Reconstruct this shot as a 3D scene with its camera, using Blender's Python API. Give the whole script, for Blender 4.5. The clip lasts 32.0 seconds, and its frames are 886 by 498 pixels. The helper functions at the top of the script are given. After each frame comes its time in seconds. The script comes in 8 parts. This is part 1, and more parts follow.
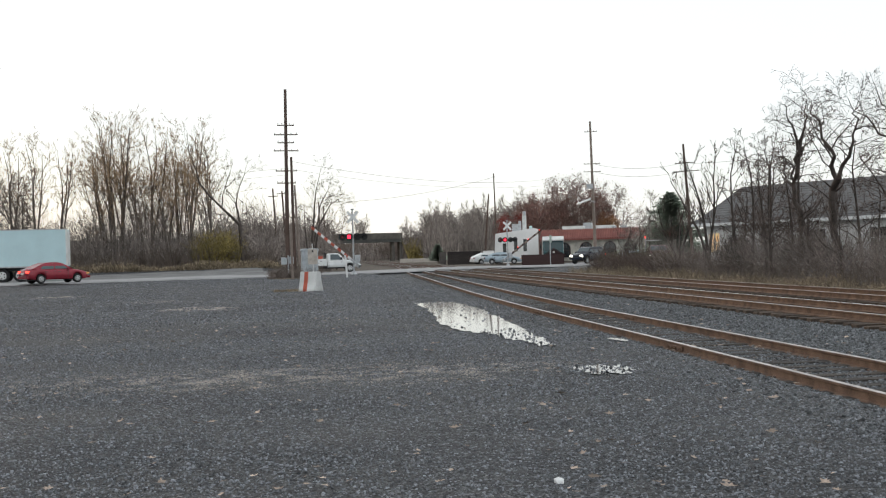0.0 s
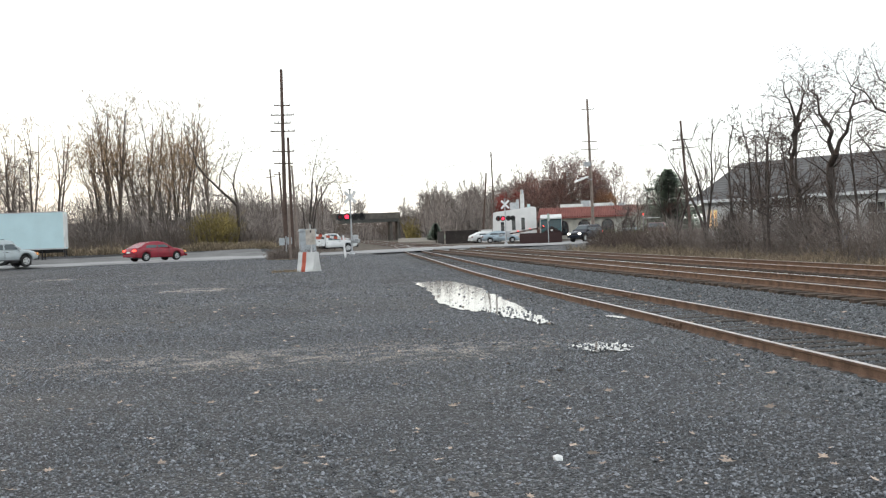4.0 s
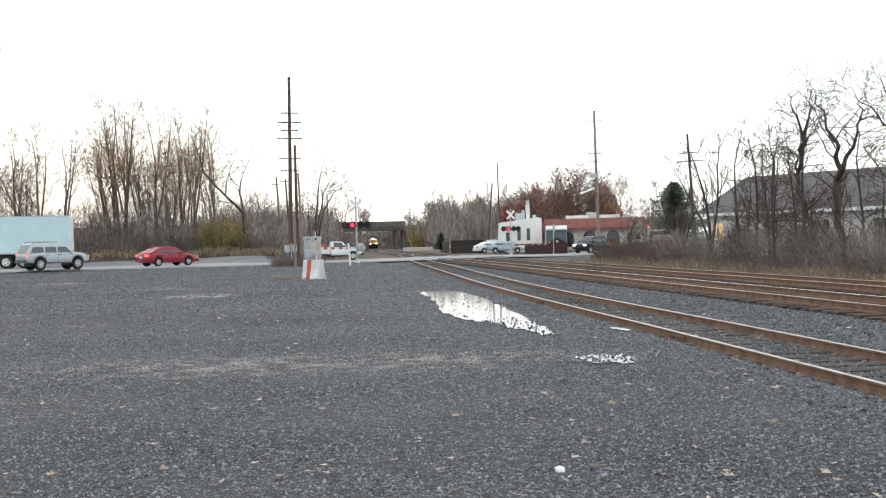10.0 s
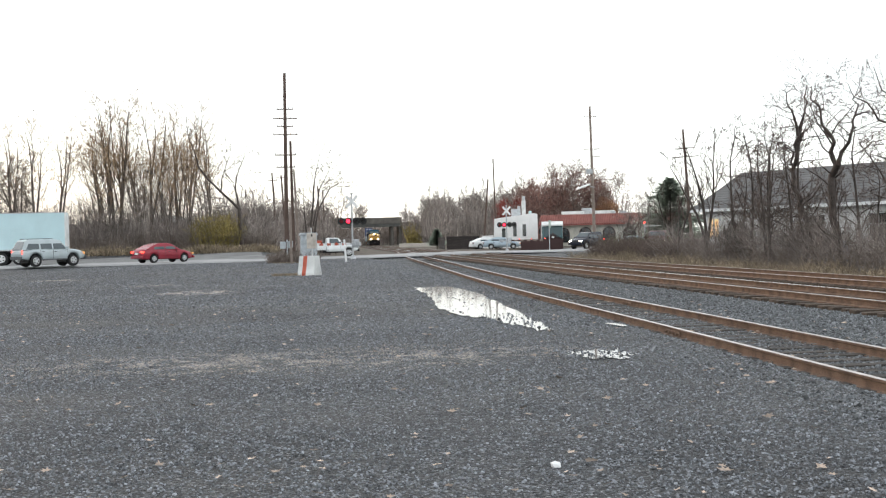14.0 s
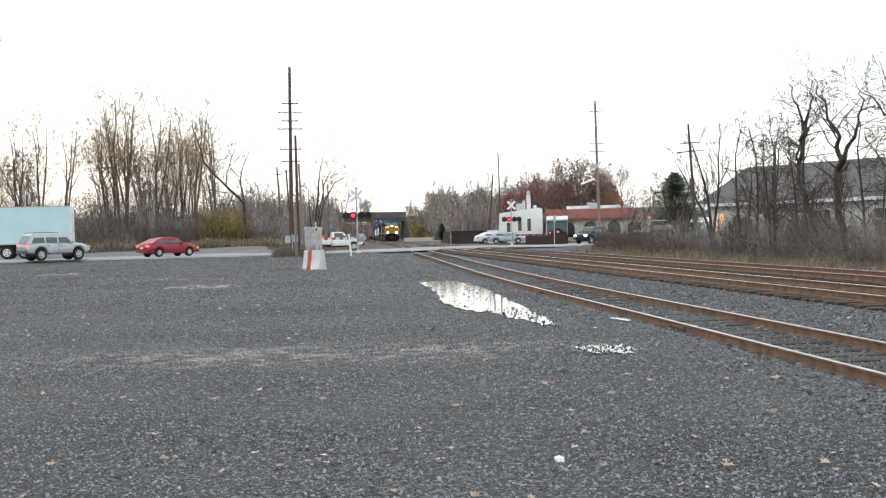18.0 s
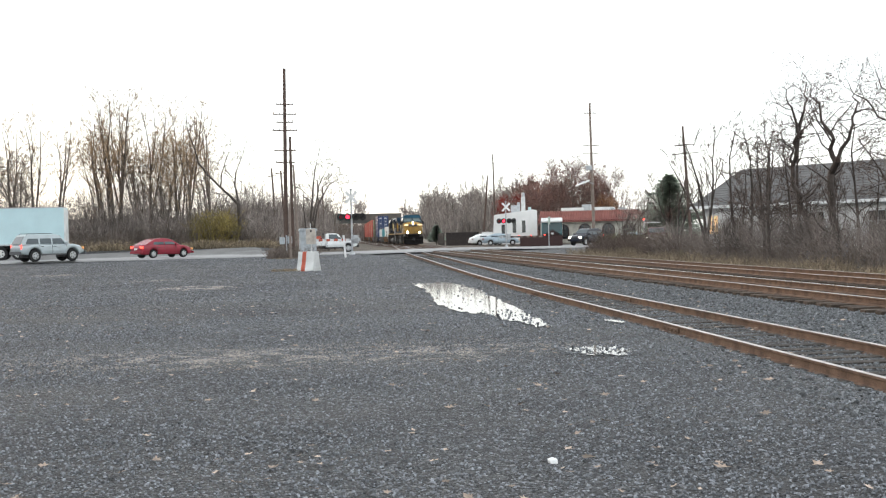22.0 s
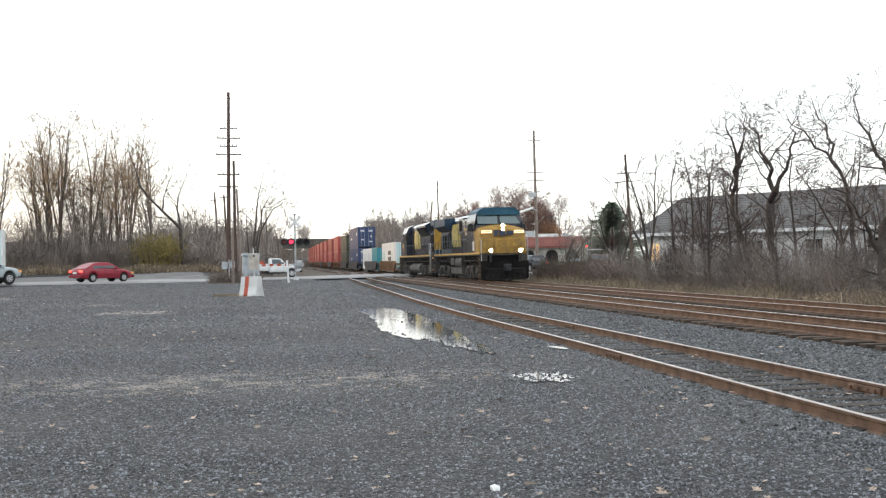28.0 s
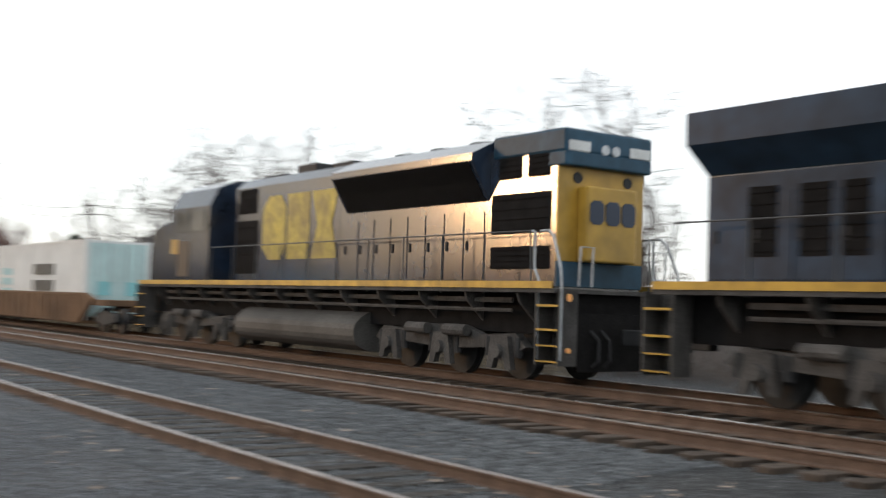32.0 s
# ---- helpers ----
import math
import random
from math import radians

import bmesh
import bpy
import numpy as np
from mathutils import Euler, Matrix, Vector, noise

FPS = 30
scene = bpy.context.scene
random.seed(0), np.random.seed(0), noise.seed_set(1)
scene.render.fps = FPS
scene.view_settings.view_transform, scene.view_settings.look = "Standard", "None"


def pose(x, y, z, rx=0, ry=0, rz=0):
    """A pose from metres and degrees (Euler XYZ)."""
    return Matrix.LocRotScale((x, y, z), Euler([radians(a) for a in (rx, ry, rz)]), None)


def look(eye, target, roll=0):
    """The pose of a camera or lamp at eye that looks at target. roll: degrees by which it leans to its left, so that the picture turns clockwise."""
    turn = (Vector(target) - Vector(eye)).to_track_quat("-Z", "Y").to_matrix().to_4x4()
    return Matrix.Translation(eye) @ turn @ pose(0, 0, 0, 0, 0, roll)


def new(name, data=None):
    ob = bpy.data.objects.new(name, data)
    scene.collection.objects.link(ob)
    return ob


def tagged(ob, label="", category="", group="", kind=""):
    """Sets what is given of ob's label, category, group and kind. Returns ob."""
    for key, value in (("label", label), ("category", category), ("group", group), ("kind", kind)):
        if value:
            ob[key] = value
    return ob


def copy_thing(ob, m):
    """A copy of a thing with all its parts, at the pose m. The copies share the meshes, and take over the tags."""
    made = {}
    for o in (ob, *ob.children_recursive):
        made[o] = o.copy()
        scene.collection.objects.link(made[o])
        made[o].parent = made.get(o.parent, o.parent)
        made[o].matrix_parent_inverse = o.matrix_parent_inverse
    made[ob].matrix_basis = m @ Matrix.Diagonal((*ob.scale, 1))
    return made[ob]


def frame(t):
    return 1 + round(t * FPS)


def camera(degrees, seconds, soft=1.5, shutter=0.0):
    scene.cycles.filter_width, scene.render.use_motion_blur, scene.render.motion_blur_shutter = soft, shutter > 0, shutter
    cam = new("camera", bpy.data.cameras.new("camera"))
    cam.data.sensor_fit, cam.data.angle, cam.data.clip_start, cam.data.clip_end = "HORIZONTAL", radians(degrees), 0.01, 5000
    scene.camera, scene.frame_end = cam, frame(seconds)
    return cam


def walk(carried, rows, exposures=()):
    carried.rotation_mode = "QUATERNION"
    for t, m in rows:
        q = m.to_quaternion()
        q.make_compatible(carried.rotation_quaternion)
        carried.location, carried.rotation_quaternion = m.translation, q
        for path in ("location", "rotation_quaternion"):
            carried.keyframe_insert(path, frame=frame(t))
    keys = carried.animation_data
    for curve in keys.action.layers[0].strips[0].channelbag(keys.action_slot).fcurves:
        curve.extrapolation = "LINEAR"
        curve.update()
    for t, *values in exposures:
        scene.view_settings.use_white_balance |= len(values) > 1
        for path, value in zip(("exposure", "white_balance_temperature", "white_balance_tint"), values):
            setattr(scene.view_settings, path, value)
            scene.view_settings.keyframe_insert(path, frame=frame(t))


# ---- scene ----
cam = camera(42.8, 32.0, soft=1.2, shutter=0.6)
# seconds, yaw, pitch, roll, and the sway of the hand-held eye in metres
EYE = 1.65
ROWS = [
    (0, -6.388, 0.283, 1.600, -0.015, -0.003, 0.000),
    (0.5, -6.498, 0.246, 1.688, -0.013, 0.003, -0.002),
    (1, -6.551, -0.026, 1.902, -0.014, 0.005, -0.001),
    (1.5, -6.603, -0.157, 1.814, -0.011, 0.002, 0.001),
    (2, -6.634, -0.252, 1.908, -0.014, 0.009, -0.001),
    (2.5, -6.685, -0.456, 2.058, -0.008, 0.002, -0.002),
    (3, -6.693, -0.633, 2.060, -0.006, 0.003, -0.002),
    (3.5, -6.614, -0.711, 2.095, -0.008, 0.002, -0.003),
    (5.5, -6.225, -0.978, 2.121, -0.004, 0.003, 0.002),
    (6, -6.418, -1.014, 2.063, -0.002, 0.004, -0.002),
    (6.5, -6.567, -0.804, 1.754, -0.003, 0.006, -0.001),
    (7, -6.520, -0.673, 1.711, -0.000, 0.001, -0.004),
    (7.5, -6.222, -0.883, 1.636, -0.004, 0.002, -0.006),
    (8, -6.402, -0.712, 1.708, -0.003, -0.001, -0.004),
    (8.5, -6.448, -0.567, 1.687, -0.004, -0.002, 0.001),
    (9, -6.390, -0.515, 1.550, 0.000, -0.000, 0.000),
    (9.5, -6.386, -0.219, 1.418, -0.003, -0.002, -0.004),
    (10, -6.224, -0.285, 1.298, -0.008, -0.006, -0.002),
    (10.5, -6.257, -0.174, 1.434, 0.001, -0.004, -0.005),
    (11, -6.081, -0.349, 1.472, -0.003, -0.005, -0.002),
    (11.5, -6.106, -0.386, 1.273, -0.000, -0.003, -0.004),
    (12, -6.194, -0.378, 1.394, -0.001, 0.000, -0.003),
    (12.5, -6.158, -0.611, 1.294, -0.005, 0.002, -0.002),
    (13, -6.140, -0.606, 1.281, -0.008, -0.004, -0.002),
    (13.5, -6.390, -0.477, 1.280, -0.002, -0.003, -0.006),
    (14, -6.429, -0.490, 1.394, -0.005, -0.002, -0.005),
    (14.5, -6.464, -0.485, 1.383, 0.003, 0.002, 0.002),
    (16.5, -6.095, -0.767, 1.540, -0.000, -0.004, -0.006),
    (17, -6.188, -0.746, 1.438, -0.001, -0.003, -0.007),
    (17.5, -6.047, -0.732, 1.404, -0.000, -0.005, -0.005),
    (18, -6.182, -0.766, 1.310, -0.000, -0.007, -0.005),
    (18.5, -5.943, -0.688, 1.289, -0.000, -0.007, -0.004),
    (19, -5.891, -0.650, 1.324, 0.008, -0.005, -0.006),
    (19.5, -5.980, -0.562, 1.298, 0.001, -0.001, -0.006),
    (20, -6.072, -0.503, 1.184, 0.005, -0.006, -0.008),
    (20.5, -6.190, -0.594, 1.189, -0.001, -0.007, -0.009),
    (21, -6.114, -0.637, 1.180, 0.006, -0.004, -0.005),
    (21.5, -6.293, -0.744, 1.173, 0.005, -0.005, -0.006),
    (22, -6.452, -0.691, 1.228, 0.008, -0.005, -0.005),
    (22.5, -6.549, -0.616, 1.269, 0.004, -0.000, -0.002),
    (23, -6.588, -0.485, 1.221, 0.003, -0.000, -0.007),
    (23.5, -6.739, -0.667, 1.214, 0.003, 0.002, -0.006),
    (24, -6.923, -0.674, 1.232, 0.003, 0.005, -0.004),
    (24.5, -7.066, -0.673, 1.194, 0.007, 0.003, -0.006),
    (25, -7.224, -0.779, 1.154, 0.008, 0.003, -0.003),
    (25.5, -7.677, -0.599, 1.070, 0.009, 0.002, -0.001),
    (27.5, -9.076, 0.458, 0.839, 0.008, -0.003, -0.000),
    (28, -9.281, 0.566, 0.868, 0.012, 0.001, -0.003),
    (28.5, -9.803, 0.519, 0.750, 0.016, 0.003, -0.005),
    (29, -9.997, 0.738, 0.886, 0.019, -0.015, -0.002),
    (29.5, -10.945, 0.794, 0.771, 0.029, 0.001, -0.012),
    (30, -10.985, 1.487, 1.147, 0.042, 0.005, -0.001),
    (30.5, -11.093, 2.037, 1.155, 0.096, 0.003, -0.025),
    (31, -15.523, 3.376, 0.678, 0.152, 0.107, 0.047),
    (31.5, -23.419, 2.957, -0.588, 0.235, 0.330, -0.029),
    (32, -35.697, 2.818, -1.867, 0.688, 0.209, -0.015),
]
EXPOSURES = [(0, -0.42), (1.5, -0.25), (3.5, -0.05), (6, 0.1), (9, 0.14), (25, 0.2), (29, 0.12), (30.5, 0.0), (31.2, -0.15), (32, -0.22)]
walk(cam, [(t, pose(x, y, EYE + z, 90 + pitch, roll, yaw)) for t, yaw, pitch, roll, x, y, z in ROWS], EXPOSURES)

# ---- light: thin bright overcast, low warm sun behind the western trees ----
SUN_AZ, SUN_EL = -40.0, 6.5          # degrees from the track's direction, towards the left; height
world = bpy.data.worlds.new("sky")
scene.world = world
world.use_nodes = True
wn, wl = world.node_tree.nodes, world.node_tree.links
wn.clear()
w_out = wn.new("ShaderNodeOutputWorld")
w_sky = wn.new("ShaderNodeTexSky")
w_sky.sky_type, w_sky.sun_disc = "NISHITA", False
w_sky.sun_elevation, w_sky.sun_rotation = radians(SUN_EL), radians(SUN_AZ)
w_sky.air_density, w_sky.dust_density = 1.0, 0.6
w_blue = wn.new("ShaderNodeBackground")
w_blue.inputs["Strength"].default_value = 0.05
wl.new(w_sky.outputs[0], w_blue.inputs["Color"])
w_cloud = wn.new("ShaderNodeBackground")
w_cloud.inputs["Color"].default_value = (0.945, 0.975, 1.0, 1)
w_cloud.inputs["Strength"].default_value = 1.30
w_add = wn.new("ShaderNodeAddShader")
wl.new(w_blue.outputs[0], w_add.inputs[0])
wl.new(w_cloud.outputs[0], w_add.inputs[1])
wl.new(w_add.outputs[0], w_out.inputs["Surface"])
sun = new("sun", bpy.data.lights.new("sun", "SUN"))
sun.data.energy, sun.data.angle, sun.data.color = 0.75, radians(5), (1.0, 0.58, 0.28)
az, el = radians(SUN_AZ), radians(SUN_EL)
SUN_FROM = Vector((math.sin(az) * math.cos(el), math.cos(az) * math.cos(el), math.sin(el)))
sun.matrix_basis = look(SUN_FROM * 100, (0, 0, 0))
scene.view_settings.exposure = 0.0

# ---- materials ----
def material(name, base, rough=0.6, metal=0.0, var=0.25, scale=6.0, fine=60.0, bump=0.2, stain=None, emit=None, power=0.0, spec=0.5, alpha_random=0.0):
    """A surface with variation at two scales: broad stains and fine grain, with the grain in relief."""
    m = bpy.data.materials.new(name)
    m.use_nodes = True
    n, l = m.node_tree.nodes, m.node_tree.links
    b = n["Principled BSDF"]
    b.inputs["Roughness"].default_value, b.inputs["Metallic"].default_value = rough, metal
    b.inputs["Specular IOR Level"].default_value = spec
    tc = n.new("ShaderNodeTexCoord")
    big, small = n.new("ShaderNodeTexNoise"), n.new("ShaderNodeTexNoise")
    big.inputs["Scale"].default_value, small.inputs["Scale"].default_value = scale, fine
    big.inputs["Detail"].default_value, small.inputs["Detail"].default_value = 4, 3
    l.new(tc.outputs["Object"], big.inputs["Vector"])
    l.new(tc.outputs["Object"], small.inputs["Vector"])
    ramp = n.new("ShaderNodeValToRGB")
    c = Vector(base)
    dark = Vector(stain) if stain else c * (1 - var)
    ramp.color_ramp.elements[0].position, ramp.color_ramp.elements[1].position = 0.3, 0.65
    ramp.color_ramp.elements[0].color = (*dark, 1)
    ramp.color_ramp.elements[1].color = (*[min(1, v * (1 + var * 0.35)) for v in c], 1)
    l.new(big.outputs["Fac"], ramp.inputs["Fac"])
    mix = n.new("ShaderNodeMix")
    mix.data_type, mix.blend_type = "RGBA", "OVERLAY"
    mix.inputs["Factor"].default_value = min(1.0, var * 1.6)
    l.new(ramp.outputs["Color"], mix.inputs["A"])
    l.new(small.outputs["Fac"], mix.inputs["B"])
    colour = mix.outputs["Result"]
    if alpha_random:
        info, hsv, mul = n.new("ShaderNodeObjectInfo"), n.new("ShaderNodeHueSaturation"), n.new("ShaderNodeMath")
        mul.operation = "MULTIPLY_ADD"
        mul.inputs[1].default_value, mul.inputs[2].default_value = alpha_random, 1 - alpha_random / 2
        l.new(info.outputs["Random"], mul.inputs[0])
        l.new(mul.outputs[0], hsv.inputs["Value"])
        l.new(colour, hsv.inputs["Color"])
        colour = hsv.outputs["Color"]
    l.new(colour, b.inputs["Base Color"])
    if bump:
        bp = n.new("ShaderNodeBump")
        bp.inputs["Strength"].default_value, bp.inputs["Distance"].default_value = bump, 0.02
        l.new(small.outputs["Fac"], bp.inputs["Height"])
        l.new(bp.outputs["Normal"], b.inputs["Normal"])
    if emit:
        b.inputs["Emission Color"].default_value, b.inputs["Emission Strength"].default_value = (*emit, 1), power
    return m


M = {}
M["rail_side"] = material("rusty_rail", (0.152, 0.096, 0.067), 0.85, 0.1, 0.45, 4, 70, 0.3)
M["rail_top"] = material("worn_rail_head", (0.46, 0.41, 0.385), 0.35, 0.7, 0.3, 3, 60, 0.05)
M["rail_shiny"] = material("polished_rail_head", (0.75, 0.72, 0.70), 0.22, 0.95, 0.15, 3, 60, 0.03)
M["tie"] = material("creosoted_wood", (0.045, 0.038, 0.032), 0.9, 0, 0.5, 5, 50, 0.5, alpha_random=0.6)
M["tie_brown"] = material("weathered_tie", (0.075, 0.055, 0.041), 0.9, 0, 0.5, 5, 50, 0.5, alpha_random=0.6)
M["bark"] = material("grey_bark", (0.145, 0.118, 0.100), 0.95, 0, 0.4, 3, 40, 0.6)
M["twig"] = material("bare_twigs", (0.185, 0.150, 0.128), 0.95, 0, 0.3, 0.5, 10, 0)
M["twig_tan"] = material("tan_twigs", (0.44, 0.315, 0.205), 0.95, 0, 0.35, 0.4, 10, 0)
M["twig_dark"] = material("dark_twigs", (0.13, 0.098, 0.082), 0.95, 0, 0.35, 0.5, 10, 0)
M["bark_dark"] = material("dark_bark", (0.085, 0.070, 0.062), 0.95, 0, 0.4, 3, 40, 0.6)
M["dirty_bed"] = material("oily_brown_ballast", (0.082, 0.067, 0.056), 0.9, 0, 0.5, 3, 40, 0.8)
M["twig_grey"] = material("grey_brush", (0.290, 0.252, 0.228), 0.95, 0, 0.45, 0.25, 8, 0)
M["leaf_rust"] = material("rusty_leaves", (0.215, 0.118, 0.098), 0.85, 0, 0.5, 0.3, 8, 0)
M["leaf_orange"] = material("orange_leaves", (0.36, 0.17, 0.07), 0.85, 0, 0.5, 0.3, 8, 0)
M["leaf_gold"] = material("yellow_leaves", (0.27, 0.215, 0.075), 0.85, 0, 0.5, 0.4, 8, 0)
M["leaf_tan"] = material("tan_leaves", (0.42, 0.28, 0.15), 0.85, 0, 0.4, 0.3, 8, 0)
M["leaf_green"] = material("green_needles", (0.36, 0.42, 0.34), 0.85, 0, 0.5, 0.5, 8, 0)
M["leaf_red"] = material("red_leaves", (0.22, 0.03, 0.02), 0.85, 0, 0.5, 0.5, 8, 0)
M["dead_grass"] = material("dead_grass", (0.30, 0.24, 0.165), 0.95, 0, 0.5, 0.8, 10, 0)
M["brush_green"] = material("green_brush", (0.13, 0.15, 0.045), 0.9, 0, 0.5, 0.6, 10, 0)
M["pole_wood"] = material("pole_wood", (0.115, 0.078, 0.064), 0.9, 0, 0.35, 2, 40, 0.4)
M["pole_light"] = material("weathered_pole", (0.26, 0.21, 0.18), 0.9, 0, 0.3, 2, 40, 0.3)
M["galv"] = material("galvanised_steel", (0.48, 0.50, 0.52), 0.5, 0.5, 0.25, 4, 60, 0.1)
M["grey_box"] = material("grey_painted_steel", (0.44, 0.48, 0.51), 0.6, 0, 0.25, 3, 50, 0.1)
M["dark_metal"] = material("dark_steel", (0.03, 0.031, 0.033), 0.65, 0.2, 0.4, 4, 60, 0.2)
M["black"] = material("black_paint", (0.012, 0.012, 0.013), 0.5, 0, 0.3, 4, 60, 0.1)
M["rubber"] = material("tyre_rubber", (0.018, 0.018, 0.019), 0.85, 0, 0.3, 6, 60, 0.2)
M["white_paint"] = material("white_paint", (0.78, 0.79, 0.79), 0.55, 0, 0.12, 2, 40, 0.08)
M["white_dirty"] = material("weathered_white_paint", (0.66, 0.67, 0.66), 0.6, 0, 0.25, 1.2, 30, 0.1)
M["red_paint"] = material("faded_red_paint", (0.50, 0.10, 0.055), 0.6, 0, 0.3, 6, 40, 0.1)
M["concrete"] = material("concrete", (0.50, 0.46, 0.41), 0.9, 0, 0.25, 5, 60, 0.3)
M["concrete_dark"] = material("stained_concrete", (0.12, 0.11, 0.098), 0.9, 0, 0.3, 0.6, 20, 0.3)
M["steel_girder"] = material("dull_girder_paint", (0.09, 0.092, 0.086), 0.8, 0, 0.3, 0.5, 10, 0.1)
# the pale sky reflected in the slanted panes is put into the base colour
M["windscreen"] = material("sky_toned_windscreen", (0.10, 0.155, 0.165), 0.08, 0, 0.1, 2, 20, 0, spec=0.8)
M["glass"] = material("dark_glass", (0.02, 0.025, 0.028), 0.06, 0, 0.1, 2, 20, 0, spec=0.8)
M["red_lens"] = material("lit_red_lens", (0.5, 0.02, 0.03), 0.3, 0, 0.1, 5, 50, 0, emit=(1, 0.02, 0.05), power=4)
M["red_dim"] = material("unlit_red_lens", (0.18, 0.012, 0.015), 0.2, 0, 0.1, 5, 50, 0)
M["lamp_white"] = material("lit_headlight", (1, 0.9, 0.7), 0.3, 0, 0.05, 5, 50, 0, emit=(1, 0.74, 0.36), power=90)
M["lamp_ditch"] = material("lit_ditch_light", (1, 0.9, 0.7), 0.3, 0, 0.05, 5, 50, 0, emit=(1, 0.72, 0.34), power=90)
M["lamp_board"] = material("lit_number_board", (1, 0.85, 0.6), 0.4, 0, 0.05, 5, 50, 0, emit=(1, 0.70, 0.38), power=1.6)
M["lamp_amber"] = material("amber_lamp", (0.8, 0.35, 0.1), 0.3, 0, 0.05, 5, 50, 0, emit=(1, 0.55, 0.25), power=0.2)
M["tail_red"] = material("lit_tail_light", (0.5, 0.02, 0.02), 0.3, 0, 0.1, 5, 50, 0, emit=(1, 0.05, 0.03), power=5)
M["window_glow"] = material("lit_window", (0.8, 0.6, 0.35), 0.5, 0, 0.3, 1.2, 5, 0, emit=(1, 0.62, 0.28), power=0.7)
M["loco_blue"] = material("dirty_dark_blue_paint", (0.008, 0.021, 0.052), 0.13, 0.0, 0.4, 0.8, 2.4, 0.05, stain=(0.009, 0.015, 0.028), spec=0.8)
# dimmed copy of the blue paint: a darker reflection put into the material
M["loco_dim"] = material("blue_paint_dimmed_reflection", (0.024, 0.050, 0.088), 0.42, 0.0, 0.4, 0.8, 2.4, 0.05, stain=(0.018, 0.030, 0.048), spec=0.2)
M["loco_cab_blue"] = material("blue_cab_paint", (0.022, 0.066, 0.108), 0.45, 0.0, 0.3, 0.8, 4, 0.04, spec=0.25)
M["loco_grey"] = material("sooty_grey_paint", (0.016, 0.030, 0.056), 0.14, 0.0, 0.4, 0.7, 2.2, 0.05, stain=(0.020, 0.020, 0.024), spec=0.8)
M["loco_yellow"] = material("dirty_yellow_paint", (0.44, 0.265, 0.040), 0.45, 0, 0.22, 1.2, 3, 0.03, stain=(0.33, 0.20, 0.04))
M["emblem_yellow"] = material("faded_emblem_yellow", (0.42, 0.33, 0.05), 0.5, 0, 0.4, 1.6, 5, 0.03, stain=(0.24, 0.19, 0.06))
M["roof_blue"] = material("teal_blue_cab_roof_paint", (0.030, 0.105, 0.165), 0.5, 0, 0.25, 0.9, 4, 0.03, spec=0.25)
M["nose_yellow"] = material("grimy_orange_yellow_paint", (0.31, 0.180, 0.026), 0.55, 0, 0.35, 1.4, 5, 0.04, stain=(0.20, 0.12, 0.03))
M["loco_stripe"] = material("yellow_sill_stripe", (0.50, 0.30, 0.035), 0.45, 0, 0.3, 1.5, 4, 0.02)
M["truck_grey"] = material("grimy_underframe", (0.080, 0.075, 0.071), 0.85, 0.1, 0.5, 2, 30, 0.3)
M["tank_grey"] = material("grimy_tank", (0.085, 0.081, 0.076), 0.7, 0.1, 0.4, 1, 20, 0.15)
M["dirt"] = material("dry_brown_earth", (0.13, 0.11, 0.09), 0.95, 0, 0.5, 0.3, 9, 0.5, spec=0.15)
M["grime_black"] = material("oily_black_grime", (0.012, 0.011, 0.011), 0.95, 0, 0.4, 3, 30, 0.3, spec=0.2)
M["fence_dark"] = material("dark_wooden_fence", (0.035, 0.028, 0.026), 0.9, 0, 0.3, 1, 20, 0.2)
M["fence_brown"] = material("red_brown_fence", (0.055, 0.028, 0.027), 0.85, 0, 0.3, 1, 20, 0.2)
M["asphalt"] = material("worn_asphalt", (0.305, 0.305, 0.305), 0.8, 0, 0.25, 0.6, 30, 0.25)
M["logo_dark"] = material("dark_logo_paint", (0.03, 0.045, 0.08), 0.5, 0, 0.2, 2, 30, 0)


